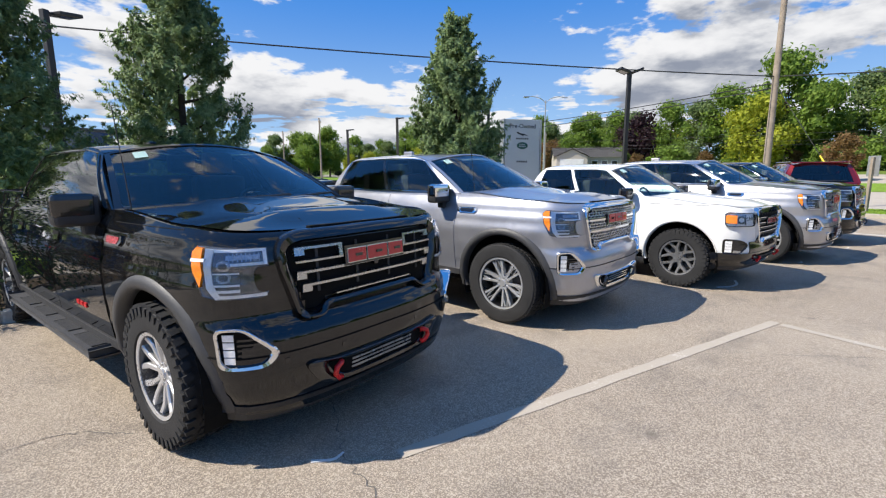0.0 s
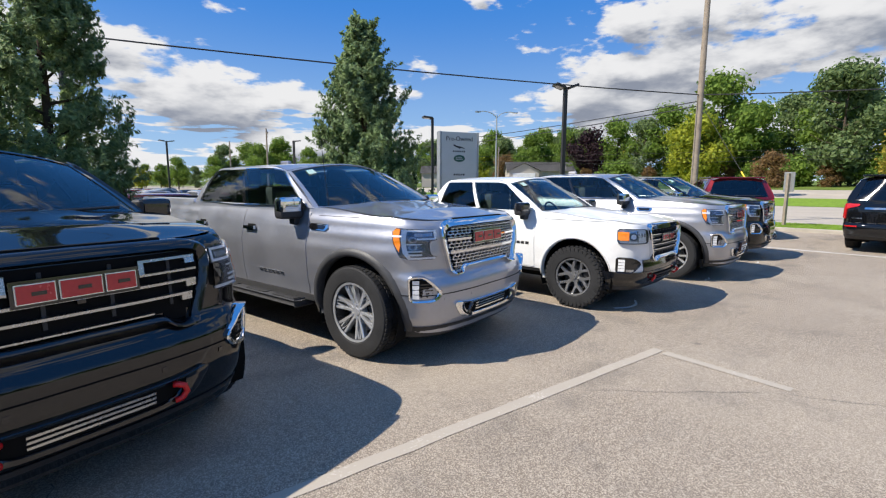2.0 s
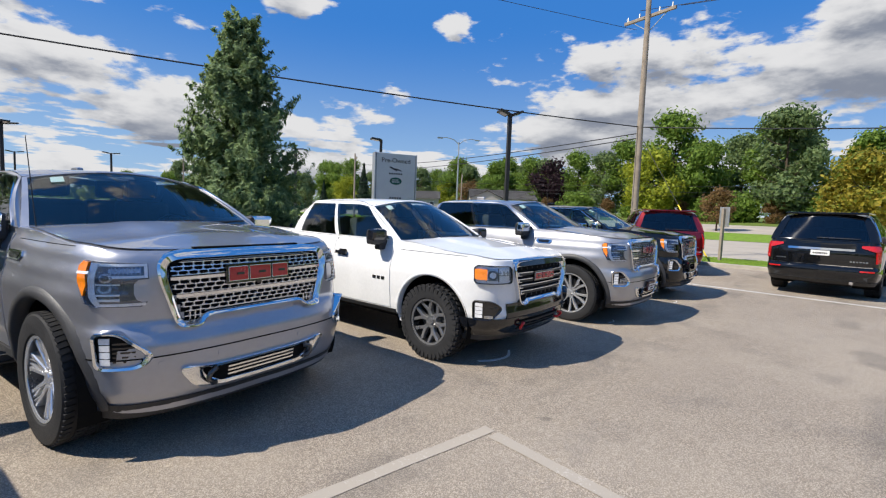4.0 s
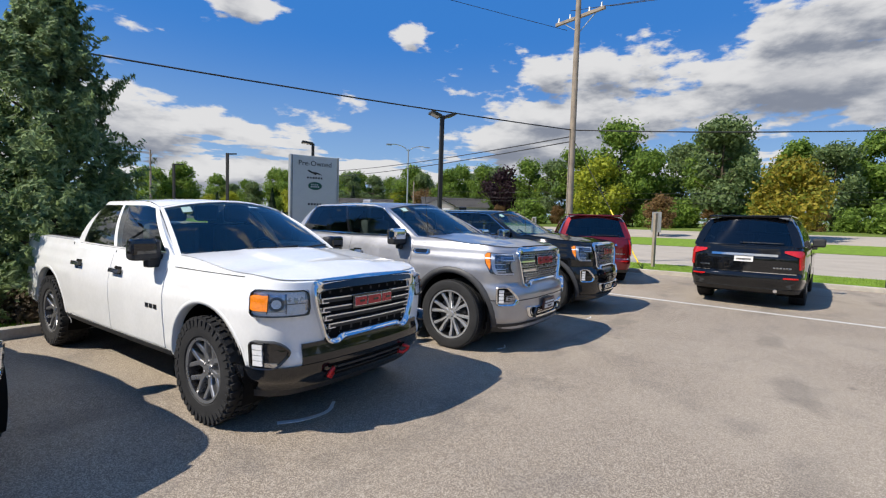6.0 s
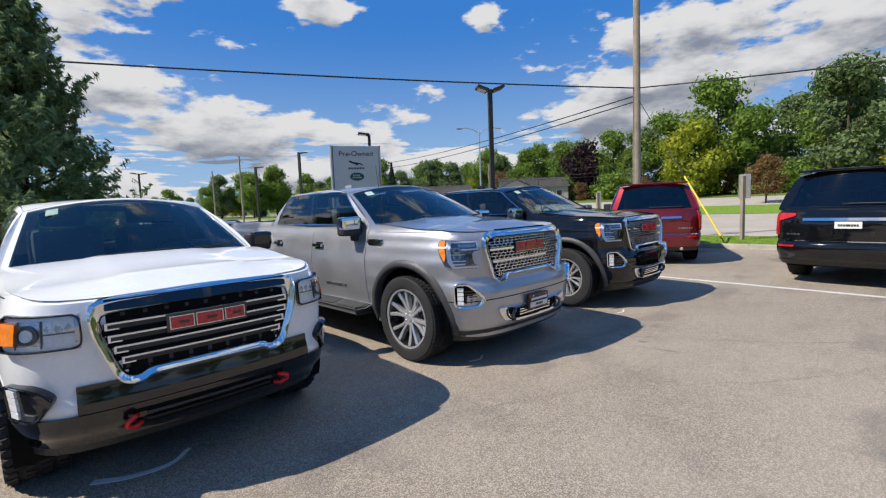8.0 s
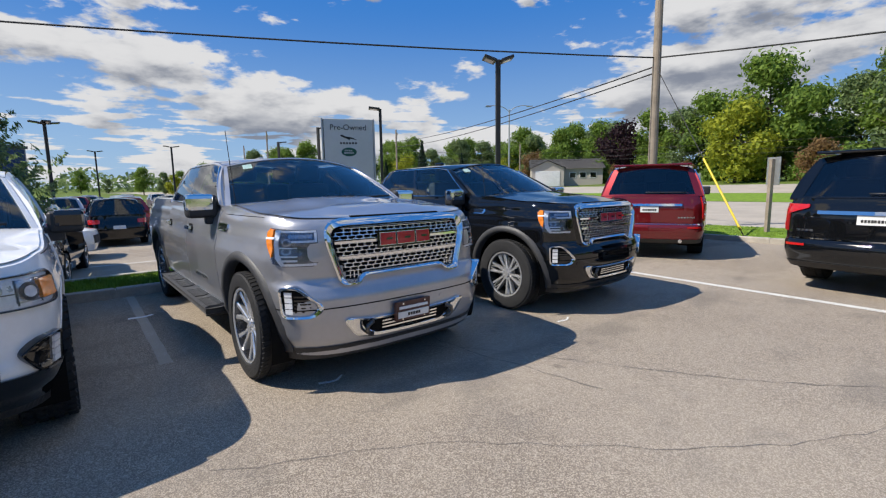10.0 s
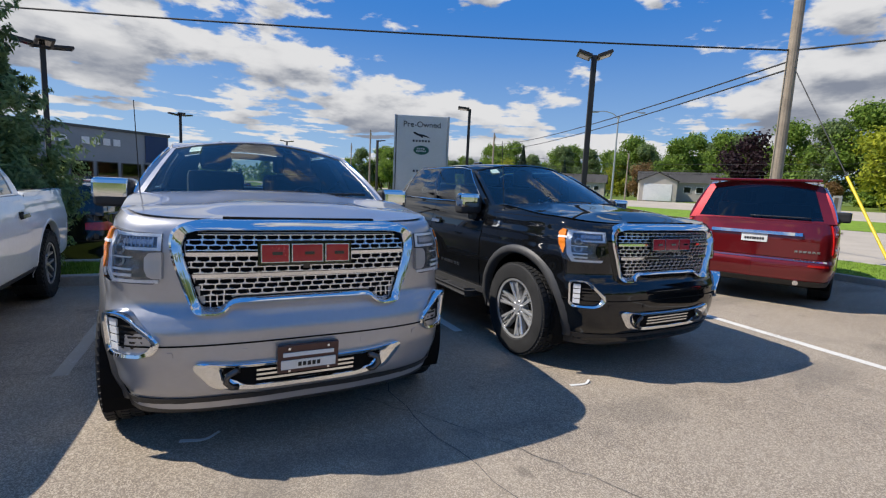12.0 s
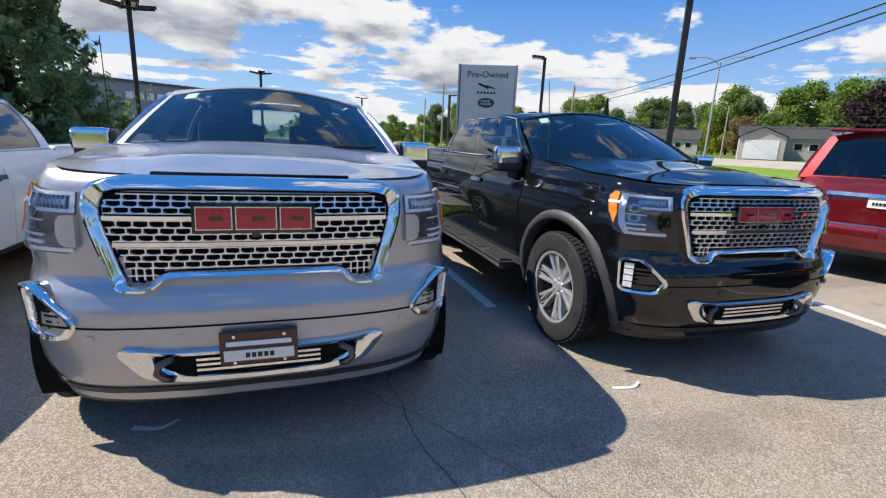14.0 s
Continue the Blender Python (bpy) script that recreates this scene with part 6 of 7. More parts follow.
def juniper(x, y, height, width, seed):
    rng = np.random.default_rng(seed)
    rr = random.Random(seed)
    tree = thing("juniper_tree", "tall blue-green juniper with ragged upright sprays", "tree", "junipers behind the pickups")

    def reach(t):
        return width / 2 * (.52 + .48 * min(1, t / .22)) * max(.02, 1 - t) ** .80 * 1.12
    part("trunk", trunk_bm(height * .93, .10, 26, reach, rr, .10), BARK, tree)
    cents, norms = [], []
    for k in range(int(150 * (width / 2.15) ** 1.6)):
        # one tuft: a leaning plume of sprays at the end of a branch
        t = rng.uniform(.03, .97)
        a = k * 2.39996 + rng.uniform(-.4, .4)
        lump = rng.uniform(.62, 1.12)
        r = reach(t) * lump * (.92 if k % 4 else .5)
        c = np.array([math.cos(a) * r, math.sin(a) * r, t * height * .94])
        lean = np.array([math.cos(a) * .75, math.sin(a) * .75, 1.0])
        lean /= np.linalg.norm(lean)
        big = rng.uniform(.75, 1.2) * (.55 + .6 * (1 - t))
        for q in range(9):
            off = rng.normal(size=3) * np.array([.13, .13, .16]) * big
            d = lean + rng.normal(size=3) * .38
            d /= np.linalg.norm(d)
            ln = rng.uniform(.20, .42) * big
            m = 44
            u = rng.uniform(0, 1, m)
            pts = c + off + d * (u * ln)[:, None] + rng.normal(size=(m, 3)) * (.052 * big * (1 - .8 * u))[:, None]
            cents.append(pts)
            nr = rng.normal(size=(m, 3)) * .55 + np.array([math.cos(a), math.sin(a), .5]) + off * 2
            norms.append(nr / np.linalg.norm(nr, axis=1, keepdims=True))
    v, f = leaf_quads(np.concatenate(cents), np.concatenate(norms), .030, rng, 1.7)
    part("crown", mesh_of("crown", v.tolist(), f.tolist()), JUNIPER, tree)
    tree.matrix_basis = pose(x, y, .10, 0, 0, seed * 37)
    return tree


juniper(5.97, 7.5, 4.85, 2.5, 3)
slab("island", -3.0, 3.4, 9.5, 11.9, -.6, .10, GRASS, "grass island with junipers in the neighbouring lot", "grass")
juniper(1.40, 10.7, 6.9, 2.8, 8)
juniper(-1.62, 10.5, 6.8, 3.0, 15)


def shrub(x, y, r, h, mat, label, seed):
    rng = np.random.default_rng(seed)
    s = thing("shrub", label, "shrub", "shrubs in the grass strip")
    bm = bmesh.new()
    rr = random.Random(seed)
    for i in range(16):
        a = rr.uniform(0, 6.28)
        add_tube(bm, (rr.uniform(-.06, .06), rr.uniform(-.06, .06), 0), (math.cos(a) * r * .8, math.sin(a) * r * .8, h * rr.uniform(.5, .95)), .012, .004, 5)
    part("stems", bm, BARK, s)
    n = 2600
    d = rng.normal(size=(n, 3))
    d[:, 2] = np.abs(d[:, 2])
    d /= np.linalg.norm(d, axis=1, keepdims=True)
    q = rng.uniform(.35, 1, (n, 1)) ** .6
    c = d * q * np.array([r, r, h]) + rng.normal(size=(n, 3)) * .03
    v, f = leaf_quads(c, d, .03, rng)
    part("foliage", mesh_of("foliage", v.tolist(), f.tolist()), mat, s)
    s.matrix_basis = pose(x, y, .10)


shrub(4.9, 7.15, .55, .75, DRY, "dry brown shrub beneath the juniper", 1)
shrub(5.7, 7.0, .45, .5, DRY, "low dry brown shrub beneath the juniper", 2)
shrub(4.1, 7.2, .5, .6, OLIVE, "low dull-green shrub in the grass strip", 3)
# west brush shows only in reflections; its dark needle colour stands in for shade
for k, (x, r, h, m) in enumerate(((.9, .55, .8, DRY), (-.7, .75, 1.5, DRY), (-1.9, .85, 2.1, CONIFER), (-3.2, .9, 2.2, DRY), (-4.8, .95, 2.3, CONIFER), (-6.6, 1.0, 2.2, CONIFER))):
    shrub(x, 7.12, r, h, m, "brown brush in the mulch bed" if m is DRY else "green brush in the mulch bed, coloured dark for shade", 20 + k)
shrub(6.75, 7.25, .4, .55, JUNIPER, "low grey-green shrub beside the juniper", 4)


def broadleaf(name, label, mat, height, radius, seed, n=5200, leaf=.34, base=.22):
    rng = np.random.default_rng(seed)
    rr = random.Random(seed)
    tree = thing(name, label, "tree", "trees along the road")
    part("trunk", trunk_bm(height * .72, height * .02, 12, lambda t: radius * .9, rr, .28), BARK, tree)
    lobes = []
    for k in range(26):
        a, t = rng.uniform(0, 6.283), rng.uniform(0, 1)
        r = radius * (math.sin(math.pi * (.16 + .80 * t)) ** .75) * rng.uniform(.35, .80)
        lobes.append((np.array([math.cos(a) * r, math.sin(a) * r, height * (base + (.90 - base) * t)]), radius * rng.uniform(.26, .46)))
    cents, norms = [], []
    for c, r in lobes:
        m = n // len(lobes)
        d = rng.normal(size=(m, 3))
        d /= np.linalg.norm(d, axis=1, keepdims=True)
        q = rng.uniform(.45, 1.08, (m, 1))
        cents.append(c + d * q * r * np.array([1, 1, .8]) * (1 + .25 * np.sin(5 * d[:, :1] + 4 * d[:, 2:])))
        w = d + rng.normal(size=(m, 3)) * .55
        norms.append(w / np.linalg.norm(w, axis=1, keepdims=True))
    v, f = leaf_quads(np.concatenate(cents), np.concatenate(norms), leaf, rng)
    part("crown", mesh_of("crown", v.tolist(), f.tolist()), mat, tree)
    return tree


def spruce(height, radius, seed):
    rng = np.random.default_rng(seed)
    tree = thing("spruce_tree", "dark narrow spruce in the distance", "tree", "distant trees")
    part("trunk", tube_bm((0, 0, 0), (0, 0, height * .95), height * .015, .02, 8), BARK, tree)
    n = 3000
    t = rng.uniform(.06, 1, n) ** 1.1
    a = rng.uniform(0, 6.283, n)
    tier = .75 + .25 * np.abs(np.sin(t * 34))
    r = radius * (1 - t) * tier * rng.uniform(.4, 1.05, n)
    c = np.stack([np.cos(a) * r, np.sin(a) * r, t * height], 1)
    d = np.stack([np.cos(a), np.sin(a), np.full(n, .6)], 1) + rng.normal(size=(n, 3)) * .4
    d /= np.linalg.norm(d, axis=1, keepdims=True)
    v, f = leaf_quads(c, d, .26, rng)
    part("crown", mesh_of("crown", v.tolist(), f.tolist()), CONIFER, tree)
    return tree


def plant(tree, x, y, turn=0, scale=1.0, flat=1.0):
    tree.scale = (scale * flat, scale * flat, scale)
    tree.matrix_basis = pose(x, y, terrain(x, y) - .05, 0, 0, turn) @ Matrix.Diagonal((scale * flat, scale * flat, scale, 1))
    return tree


def again(tree, x, y, turn, scale=1.0):
    o = copy_thing(tree, pose(x, y, terrain(x, y) - .05, 0, 0, turn))
    o.matrix_basis = pose(x, y, terrain(x, y) - .05, 0, 0, turn) @ Matrix.Diagonal((scale, scale, scale, 1))
    return o


oak = plant(broadleaf("broadleaf_tree", "tall full green tree across the road", GREEN, 20.5, 7.8, 11, 9000, .40), 96, 23.5)
oak2 = plant(broadleaf("broadleaf_tree", "tall dull-green tree across the road", OLIVE, 19.5, 6.2, 12, 8500, .38, .05), 95, 6.5, 40)
lime = plant(broadleaf("broadleaf_tree", "yellow-green rounded tree across the road", YELLOWGREEN, 12.5, 5.8, 13, 6000, .32, .05), 89, 25.5, 10)
plum = plant(broadleaf("broadleaf_tree", "dense dark purple tree beside the houses", PURPLE, 13, 6.0, 14, 6000, .34, .04), 101, 51, 0)
maple = plant(broadleaf("maple_tree", "dense rounded maple turning yellow and orange", ORANGE, 8.8, 4.6, 15, 8000, .24, .14), 67.5, -2.4, 0)
small = plant(broadleaf("broadleaf_tree", "small thin tree turning russet on the median", RUSSET, 5.4, 2.2, 16, 2600, .17, .30), 66, 10.6, 0)
fir = plant(spruce(12, 2.8, 21), 78, 92)
bush = plant(broadleaf("bush", "dense green roadside bush", GREEN, 4.2, 3.2, 17, 3200, .26, .02), 92, 14, 0)
rust = plant(broadleaf("broadleaf_tree", "russet autumn tree beyond the houses", RUSSET, 9, 4.2, 18, 3200, .32, .06), 104, 78, 0)
rng = random.Random(4)
for k in range(36):
    y = -90 + 5.0 * k + rng.uniform(-1.5, 1.5)
    src = (oak, oak2, oak, lime, oak2)[k % 5]
    again(src, 104 + rng.uniform(-3, 9), y, rng.uniform(0, 360), rng.uniform(.70, .98) if y < 40 else rng.uniform(.62, .85))
for k in range(26):
    y = -62 + 4.6 * k + rng.uniform(-1.5, 1.5)
    again(bush if k % 3 else rust, 94 + rng.uniform(-2.5, 2.5), y, rng.uniform(0, 360), rng.uniform(.7, 1.25) if k % 3 else .45)
for k in range(64):
    az = radians(8 + 52 * k / 63 + rng.uniform(-.7, .7))
    d = rng.uniform(125, 165)
    src = fir if k % 3 == 0 and 16 < k < 44 else (oak, oak2, lime, oak)[k % 4]
    again(src, 6 + d * math.sin(az), d * math.cos(az), rng.uniform(0, 360), rng.uniform(.52, .78) if k > 12 else rng.uniform(.28, .42))
for k in range(26):
    az = radians(-48 + 52 * k / 25)
    d = rng.uniform(190, 260)
    again((oak, oak2)[k % 2], 6 + d * math.sin(az), d * math.cos(az), rng.uniform(0, 360), rng.uniform(.24, .42))


def far_woods():
    rng = np.random.default_rng(9)
    n = 44000
    # full circle: the part behind the camera is unseen, added to close off reflections
    az = np.radians(rng.uniform(-180, 180, n))
    d = rng.uniform(330, 520, n)
    x, y = 6 + d * np.sin(az), d * np.cos(az)
    hgt = 9 + 5 * np.sin(az * 23) + 3 * np.sin(az * 61)
    z = np.array([terrain(a, b) for a, b in zip(x, y)]) + rng.uniform(0, 1, n) ** .8 * hgt
    c = np.stack([x, y, z], 1)
    nr = rng.normal(size=(n, 3)) + np.array([0, 0, .6])
    nr /= np.linalg.norm(nr, axis=1, keepdims=True)
    v, f = leaf_quads(c, nr, 1.5, rng)
    return mesh_of("far_woods", v.tolist(), f.tolist())


# unseen trees behind the camera, added to darken reflections in the truck fronts
for k in range(34):
    az = radians(122 + 5.0 * k + rng.uniform(-1.5, 1.5))
    d = rng.uniform(66, 92)
    again((oak, oak2, oak, lime)[k % 4], 5 + d * math.sin(az), d * math.cos(az), rng.uniform(0, 360), rng.uniform(.5, .8))


tagged(part("far_woods", far_woods(), OLIVE), "hazy green woods on the horizon", "woods", kind="stuff")


# ---------- sign, lamps, poles, cables ----------
def text_mesh(body, size, depth):
    c = bpy.data.curves.new("lettering", "FONT")
    c.body, c.size, c.extrude, c.align_x, c.align_y = body, size, depth, "CENTER", "CENTER"
    o = bpy.data.objects.new("lettering", c)
    scene.collection.objects.link(o)
    me = bpy.data.meshes.new_from_object(o.evaluated_get(bpy.context.evaluated_depsgraph_get()))
    bpy.data.objects.remove(o)
    return me


def pylon():
    s = thing("pylon_sign", "tall silver pylon sign lettered Pre-Owned in black", "sign")
    w, h = .86, 3.9
    part("panel", box_bm((-w, -.16, .25), (w, .16, h), .02), SIGN_FACE, s)
    part("base", box_bm((-w - .1, -.3, -LOT - .04), (w + .1, .3, .26), .02), CONCRETE, s)
    for x in (-w - .035, w + .035):
        part("side_rib", box_bm((x - .03, -.19, .26), (x + .03, .19, h + .005), .008), GALV, s)
    # thin dark strip drawn as the shadow line beside the left rib
    part("rib_shadow_strip", box_bm((-w + .002, -.166, .26), (-w + .018, -.158, h - .01)), SIGN_DARK, s)
    t = part("sign_lettering", text_mesh("Pre-Owned", .27, .004), SIGN_DARK, s)
    t.matrix_basis = pose(0, -.168, 3.60, 90, 0, 0)
    leap = [(-.30, 3.34), (-.22, 3.36), (-.12, 3.30), (.05, 3.28), (.18, 3.24), (.30, 3.17), (.16, 3.20), (.06, 3.22), (.02, 3.16), (-.04, 3.21), (-.16, 3.25), (-.26, 3.30)]
    bm = bmesh.new()
    f = bm.faces.new([bm.verts.new((x, -.166, z)) for x, z in leap])
    bmesh.ops.solidify(bm, geom=[f], thickness=.006)
    part("emblem", bm, SIGN_DARK, s)
    bm = bmesh.new()
    for k in range(6):
        add_box(bm, (-.30 + .103 * k, -.17, 3.03), (-.235 + .103 * k, -.16, 3.10))
    part("plain_lettering", bm, SIGN_DARK, s)
    for r, m, d in ((1.0, GALV, -.166), (.93, SIGN_GREEN, -.170)):
        bm = bmesh.new()
        add_tube(bm, (0, d + .01, 0), (0, d, 0), .16, n=40)
        bmesh.ops.scale(bm, vec=(1.75 * r, 1, r), verts=bm.verts)
        bmesh.ops.translate(bm, vec=(0, 0, 2.76), verts=bm.verts)
        part("oval_emblem", bm, m, s)
    for z in (2.78, 2.70):
        for k in range(4 if z > 2.75 else 5):
            bm = bmesh.new()
            add_box(bm, (-.15 + .07 * k - (.02 if z < 2.75 else 0), -.174, z), (-.10 + .07 * k - (.02 if z < 2.75 else 0), -.168, z + .055))
            part("emblem_bar", bm, GALV, s)
    bm = bmesh.new()
    for k in range(5):
        add_box(bm, (-.26 + .11 * k, -.17, 2.02), (-.19 + .11 * k, -.16, 2.10))
    part("lower_lettering", bm, SIGN_DARK, s)
    s.matrix_basis = pose(15.52, 13.73, -.003, 0, 0, -24.5)


pylon()


def area_lamp(x, y, h, turn, heads, label, r=.09, arm=.62, half=.36, tilt=8):
    s = thing("lot_lamp", label, "street lamp", "lamp posts of the lots")
    part("base", tube_bm((0, 0, 0), (0, 0, .6), .25, n=20), CONCRETE, s)
    part("pole", box_bm((-r, -r, .6), (r, r, h), .012), BRONZE, s)
    for k in range(heads):
        a = 360 / heads * k
        m = pose(0, 0, h, 0, 0, a)
        part("arm", box_bm((0, -.04, -.10), (arm - .17, .04, -.02), .01, m=m), BRONZE, s)
        lean = m @ pose(arm, 0, .02, 0, -tilt, 0)
        head = part("lamp_head", box_bm((-half, -.30, -.06), (half, .30, .05), .02, m=lean), BRONZE, s)
        part("lamp_panel", box_bm((-half + .08, -.19, -.068), (half - .08, .19, -.061), m=lean), GLOSS_BLACK, head)
    s.matrix_basis = pose(x, y, terrain(x, y) + .03, 0, 0, turn)


area_lamp(21.19, 11.81, 6.5, -35, 2, "bronze lot lamp with two flat heads", .09, .34, .25, 20)
area_lamp(22.3, 22.35, 6.1, 150, 1, "bronze lot lamp with one flat head", .08, .34, .32, 6)
area_lamp(25.4, 37.6, 6.9, 30, 1, "bronze lot lamp with one flat head", .10)
area_lamp(25.5, 47.6, 6.5, 30, 1, "bronze lot lamp with one flat head", .10)
area_lamp(6.9, 48.66, 7.6, 10, 4, "bronze lot lamp with four flat heads", .11)
area_lamp(3.2, 23.6, 6.9, 20, 4, "bronze lot lamp with four flat heads", .09)
area_lamp(20, 74, 8, 0, 2, "bronze lot lamp far across the lot", .11)
area_lamp(12, 88, 8, 0, 2, "bronze lot lamp far across the lot", .11)
area_lamp(-.4, 19.0, 6.9, 35, 1, "bronze lot lamp behind the junipers", .09)


def street_light(x, y, h):
    s = thing("street_light", "tall galvanised street light with two curved arms", "street lamp")
    part("pole", tube_bm((0, 0, 0), (0, 0, h), .16, .09, 12), GALV, s)
    for sg in (1, -1):
        bm = sweep_bm(catmull([(0, 0, h - .4), (sg * .8, 0, h + .25), (sg * 2.0, 0, h + .55), (sg * 2.8, 0, h + .5)], 6), .06, 6)
        part("arm", bm, GALV, s)
        part("lamp_head", box_bm((sg * 2.7 - .05, -.16, h + .38), (sg * 2.7 + sg * .8, .16, h + .52), .04), GALV, s)
    s.matrix_basis = pose(x, y, terrain(x, y), 0, 0, -35)


street_light(60, 46.5, 12.5)


def utility_pole(x, y, h, arm_z, turn, r=.15, label="weathered timber utility pole with a crossarm"):
    s = thing("utility_pole", label, "utility pole", "utility poles")
    part("pole", tube_bm((0, 0, -.1), (0, 0, h), r, r * .68, 14), POLE_WOOD, s)
    part("crossarm", box_bm((-1.15, -.16, arm_z), (1.15, -.05, arm_z + .12), .01), POLE_WOOD, s)
    for k in (-1.0, -.45, .45, 1.0):
        part("insulator", tube_bm((k, -.10, arm_z + .12), (k, -.10, arm_z + .30), .05, .03, 8), GALV, s)
    for sg in (1, -1):
        part("brace", tube_bm((sg * .75, -.12, arm_z), (0, -.13, arm_z - .55), .018, n=6), GALV, s)
    s.matrix_basis = pose(x, y, terrain(x, y) + .1, 0, 0, turn)


utility_pole(22.5, 6.1, 10.6, 9.9, 75)
utility_pole(42, 50, 9.0, 8.3, 60, .14, "timber utility pole far along the road")
utility_pole(30, 64, 9.5, 8.8, 70, .14, "timber utility pole far across the lot")
utility_pole(34, 88, 9.5, 8.8, 70, .14, "timber utility pole far across the lot")
utility_pole(78, 60, 8.5, 7.8, 40, .14, "timber utility pole beside the houses")


def cable(a, b, sag, r=.014, label="black overhead cable slung between poles", mat=None):
    a, b = Vector(a), Vector(b)
    n = 22
    pts = [a.lerp(b, i / n) - Vector((0, 0, sag * 4 * (i / n) * (1 - i / n))) for i in range(n + 1)]
    bm = sweep_bm(pts, r, 6)
    tagged(part("overhead_cable", bm, mat or WIRE), label, "cable", "overhead cables")


P0 = (22.5, 6.1)
cable((*P0, 5.45), (-26, 30.5, 7.55), .75, .022)
cable((*P0, 5.2), (42, 50, 7.6), .5, .022)
cable((*P0, 5.0), (42, 50, 6.9), .5, .022)
cable((*P0, 5.45), (31, -42, 7.3), 1.5, .022)
cable((22.7, 4.9, 10.2), (32, -42, 11.0), .5, .012)
cable((22.4, 6.4, 10.25), (31, -42, 11.0), .5, .012)
cable((22.4, 6.5, 9.5), (-26, 33, 11.5), .6, .010)
for z in (5.0, 5.6, 6.6):
    cable((42, 50, z), (78, 60, z + 1.2), .3, .02)
    cable((78, 60, z + 1.2), (100, -60, z + 2.0), .9, .02)
cable((*P0, 5.15), (20.70, 2.76, .08), 0, .012, "steel guy cable of the utility pole")
guard = tagged(part("guy_guard", tube_bm((20.763, 2.877, .26), (21.438, 4.128, 2.15), .028, .028, 10), YELLOW), "yellow plastic guard on the guy cable", "guard")


def sign_post(x, y, h, w, turn):
    s = thing("road_sign", "small road sign seen from its bare grey back", "sign", "roadside sign backs")
    part("post", box_bm((-.05, -.05, 0), (.05, .05, h - .05), .006), POLE_WOOD, s)
    part("sign_panel", box_bm((-w / 2, -.075, h - .75), (w / 2, -.055, h), .004), GALV, s)
    s.matrix_basis = pose(x, y, terrain(x, y) + .12, 0, 0, turn)


sign_post(22.4, 2.75, 2.05, .42, 60)
sign_post(23.4, 5.1, 1.7, .30, 60)
sign_post(23.6, 8.2, 1.8, .30, 60)


def yard_sign(x, y, turn):
    s = thing("yard_sign", "small pale banner sign on a dark post in the verge", "sign")
    part("post", tube_bm((0, 0, -.06), (.03, 0, .98), .018, n=8), BRONZE, s)
    part("banner", box_bm((.05, -.012, .14), (.85, .012, .90), .004), WHITE_PLATE, s)
    part("lower_rail", tube_bm((0, 0, .12), (.86, 0, .12), .012, n=8), BRONZE, s)
    s.matrix_basis = pose(x, y, .10, 0, 0, turn)


yard_sign(20.95, -3.38, -75)


# ---------- houses and showroom ----------
def house(x, y, turn, w, d, h, garage):
    s = thing("house", "single-storey pale house with a grey gabled roof", "house", "houses across the road")
    part("wall", box_bm((-w / 2, -d / 2, -1), (w / 2, d / 2, h)), SIDING, s)
    bm = bmesh.new()
    e, rz = .45, h + d * .26
    v = [bm.verts.new(p) for p in ((-w / 2 - e, -d / 2 - e, h - .1), (w / 2 + e, -d / 2 - e, h - .1), (w / 2 + e, 0, rz), (-w / 2 - e, 0, rz), (-w / 2 - e, d / 2 + e, h - .1), (w / 2 + e, d / 2 + e, h - .1))]
    bm.faces.new((v[0], v[1], v[2], v[3]))
    bm.faces.new((v[3], v[2], v[5], v[4]))
    bmesh.ops.solidify(bm, geom=bm.faces[:], thickness=.15)
    part("roof", bm, ROOFING, s)
    bm = bmesh.new()
    for xx in (-w / 2 + .01, w / 2 - .01):
        f = [bm.verts.new(p) for p in ((xx, -d / 2, h - .02), (xx, d / 2, h - .02), (xx, 0, rz - .12))]
        bm.faces.new(f)
    part("gable", bm, SIDING, s)
    if garage:
        g = part("front_wing", box_bm((-w / 2 - .2, -d / 2 - 4, -1), (-w / 2 + 6, -d / 2 + .1, h)), SIDING, s)
        bm = bmesh.new()
        x0, x1 = -w / 2 - .6, -w / 2 + 6.4
        xm = (x0 + x1) / 2
        q = [bm.verts.new(p) for p in ((x0, -d / 2 - 4.4, h - .1), (xm, -d / 2 - 4.4, h + 1.5), (xm, 0, h + 1.5), (x0, 0, h - .1), (x1, -d / 2 - 4.4, h - .1), (x1, 0, h - .1))]
        bm.faces.new((q[0], q[1], q[2], q[3]))
        bm.faces.new((q[1], q[4], q[5], q[2]))
        bmesh.ops.solidify(bm, geom=bm.faces[:], thickness=.15)
        part("wing_roof", bm, ROOFING, s)
        bm = bmesh.new()
        bm.faces.new([bm.verts.new(p) for p in ((x0 + .4, -d / 2 - 4.01, h - .05), (x1 - .4, -d / 2 - 4.01, h - .05), (xm, -d / 2 - 4.01, h + 1.38))])
        part("wing_gable", bm, SIDING, s)
        part("garage_door", box_bm((-w / 2 + .5, -d / 2 - 4.06, -.9), (-w / 2 + 5.2, -d / 2 - 3.98, h - .6), .02), WHITE_TRIM, s)
    for k in range(3):
        xx = -w / 2 + 7.5 + (w - 9) * k / 2.5
        win = part("window", box_bm((xx, -d / 2 - .06, .7), (xx + 1.3, -d / 2 + .02, 1.9), .02), WHITE_TRIM, s)
        part("pane", box_bm((xx + .1, -d / 2 - .07, .8), (xx + 1.2, -d / 2 - .05, 1.8)), TINTED, win)
    s.matrix_basis = pose(x, y, terrain(x, y) + .7, 0, 0, turn)


house(90, 58, -48, 14, 8, 2.7, True)
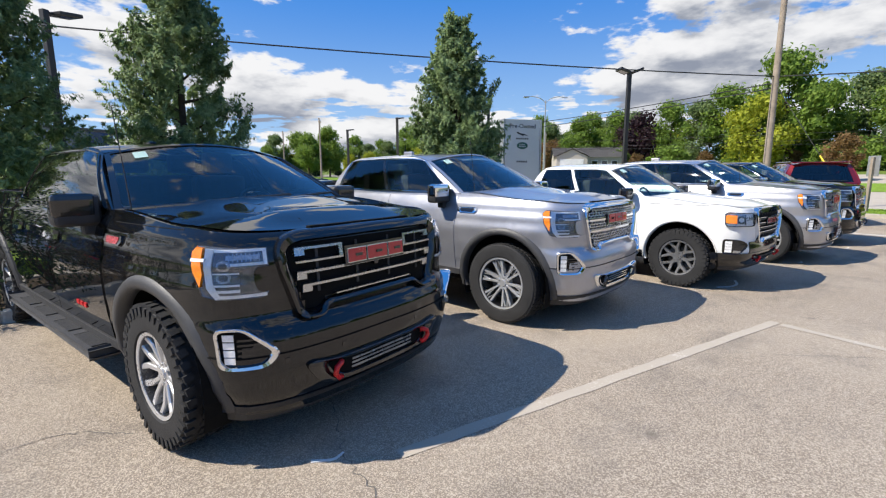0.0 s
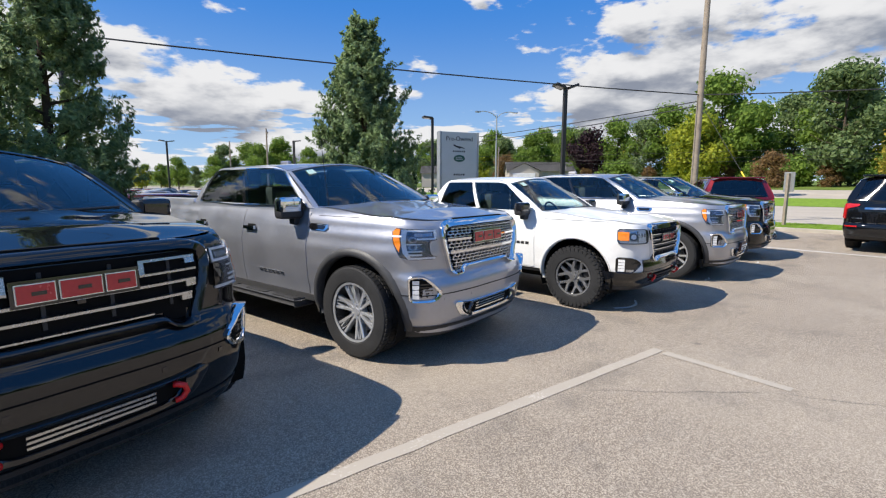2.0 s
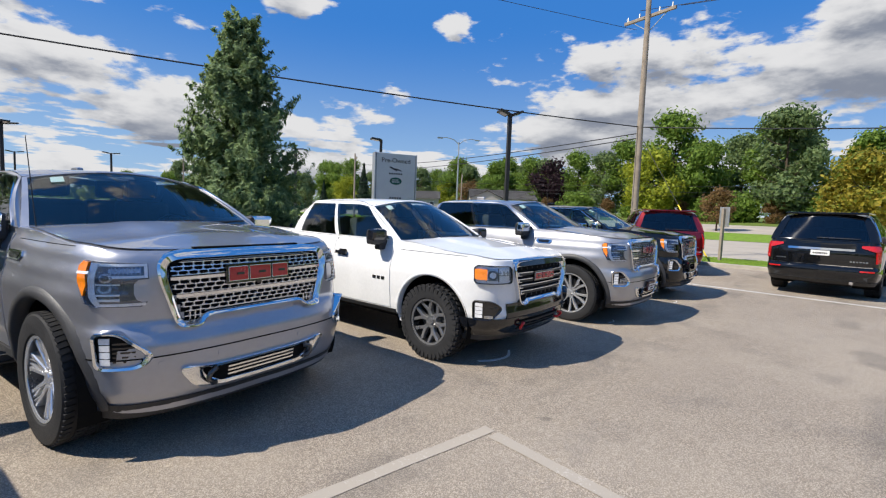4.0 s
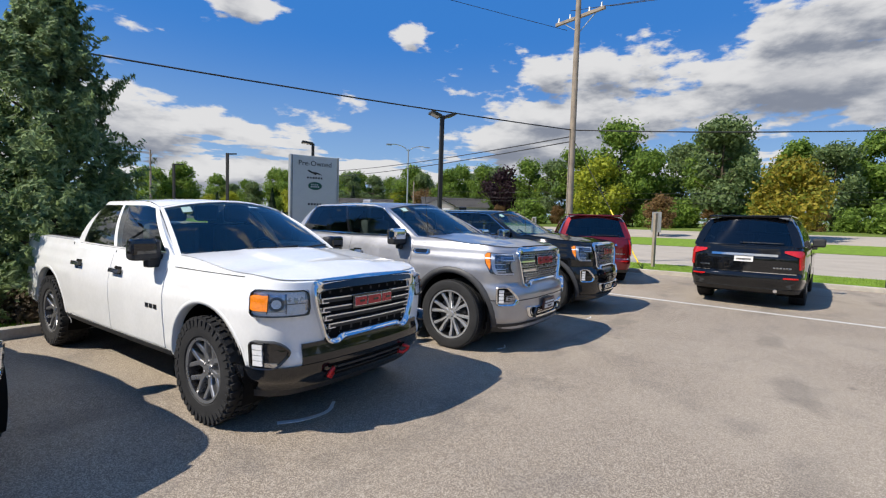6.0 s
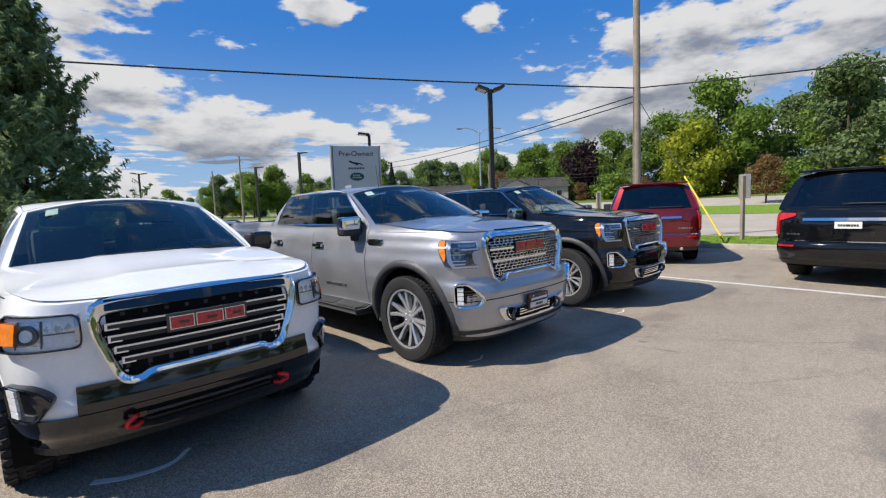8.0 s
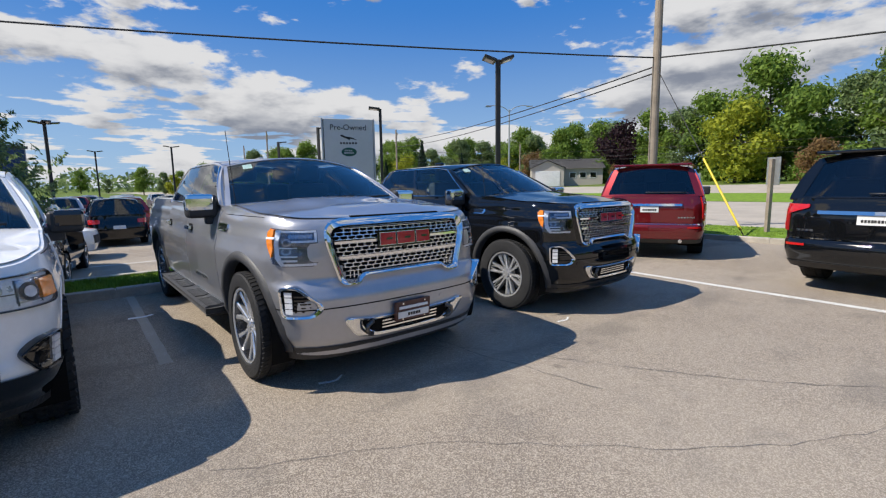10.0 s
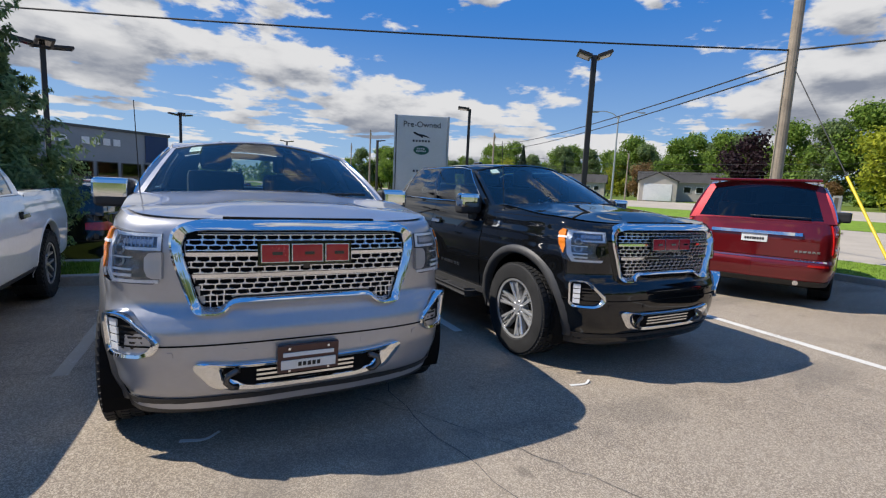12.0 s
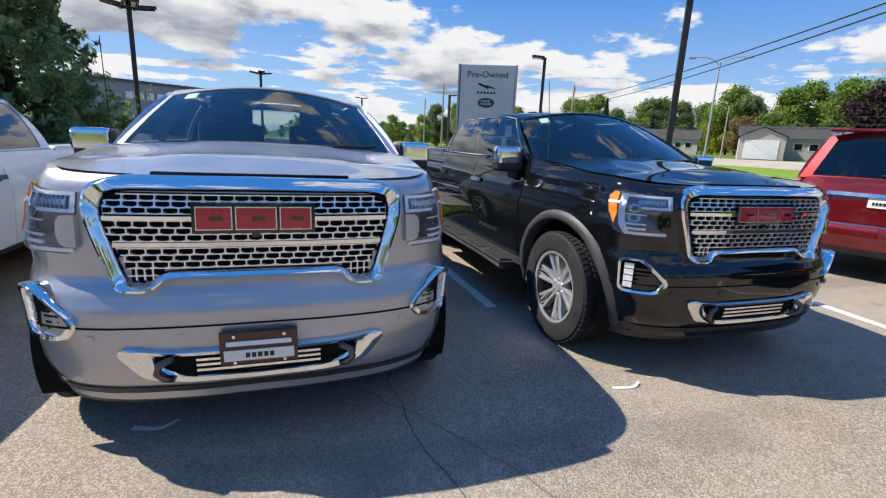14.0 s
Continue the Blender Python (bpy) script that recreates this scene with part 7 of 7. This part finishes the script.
house(92, 88, -48, 14, 8, 2.7, False)


def showroom():
    s = thing("showroom", "low grey metal-clad car showroom with tall windows", "building")
    part("wall", box_bm((-9, 0, 0), (9, 26, 6.6), .03), CLADDING, s)
    part("parapet", box_bm((-9.15, -.15, 6.45), (9.15, 26.1, 6.75), .02), DARK_METAL, s)
    for k in range(7):
        win = part("window", box_bm((-7.6 + 2.3 * k, -.10, .4), (-5.6 + 2.3 * k, .02, 3.2), .02), DARK_METAL, s)
        part("pane", box_bm((-7.5 + 2.3 * k, -.12, .5), (-5.7 + 2.3 * k, -.10, 3.1)), TINTED, win)
    for k in range(9):
        if k != 4:
            part("plain_letter", box_bm((-4.4 + .95 * k, -.16, 4.9), (-3.75 + .95 * k, -.06, 5.6)), WHITE_TRIM, s)
    part("blue_panel", box_bm((6.4, -.14, 3.4), (8.8, -.02, 6.4), .02), BLUE_PAINT, s)
    s.matrix_basis = pose(-2.6, 58, -LOT, 0, 0, 32)


showroom()

# ---------- cars of the neighbouring lot ----------
kinds = [simple_car("black estate car with red tail lamps", BLACK_PAINT, True), simple_car("white saloon car with dark windows", WHITE_PAINT, False),
         simple_car("red off-roader with dark windows", RED_PAINT, True), simple_car("silver estate car in a row", SILVER_PAINT, True),
         simple_car("dark blue saloon car in a row", BLUE_PAINT, False), simple_car("dark grey estate car in a row", GREY_PAINT, True)]
place(kinds[0], 6.9, 13.4, 172, LOT)
place(kinds[1], 7.3, 15.7, 80, LOT)
place(kinds[2], 6.9, 18.6, 96, LOT)
place(kinds[3], -2.5, 22.0, 0, LOT)
place(kinds[4], 1.4, 16.5, 180, LOT)
place(kinds[5], 13.8, 19.0, 92, LOT)
for n, x, y, t in ((0, 8.9, 21.9, 180), (4, 3.9, 13.4, 178), (3, -1.4, 16.8, 180), (5, -4.2, 16.6, 180), (0, -7.0, 16.8, 180)):
    copy_thing(kinds[n], pose(x, y, -LOT, 0, 0, t))
rng = random.Random(12)
for row, y in enumerate((26, 32, 40, 46, 56, 66)):
    for k in range(9):
        x = -8 + 2.9 * k + rng.uniform(-.2, .2) + row * .8
        if abs(x - 3.2) < 1.3 and row == 0:
            continue
        if y > 52 and x < 9:
            continue
        copy_thing(kinds[rng.randrange(6)], pose(x, y, -LOT, 0, 0, rng.choice((0, 180)) + rng.uniform(-2, 2)))
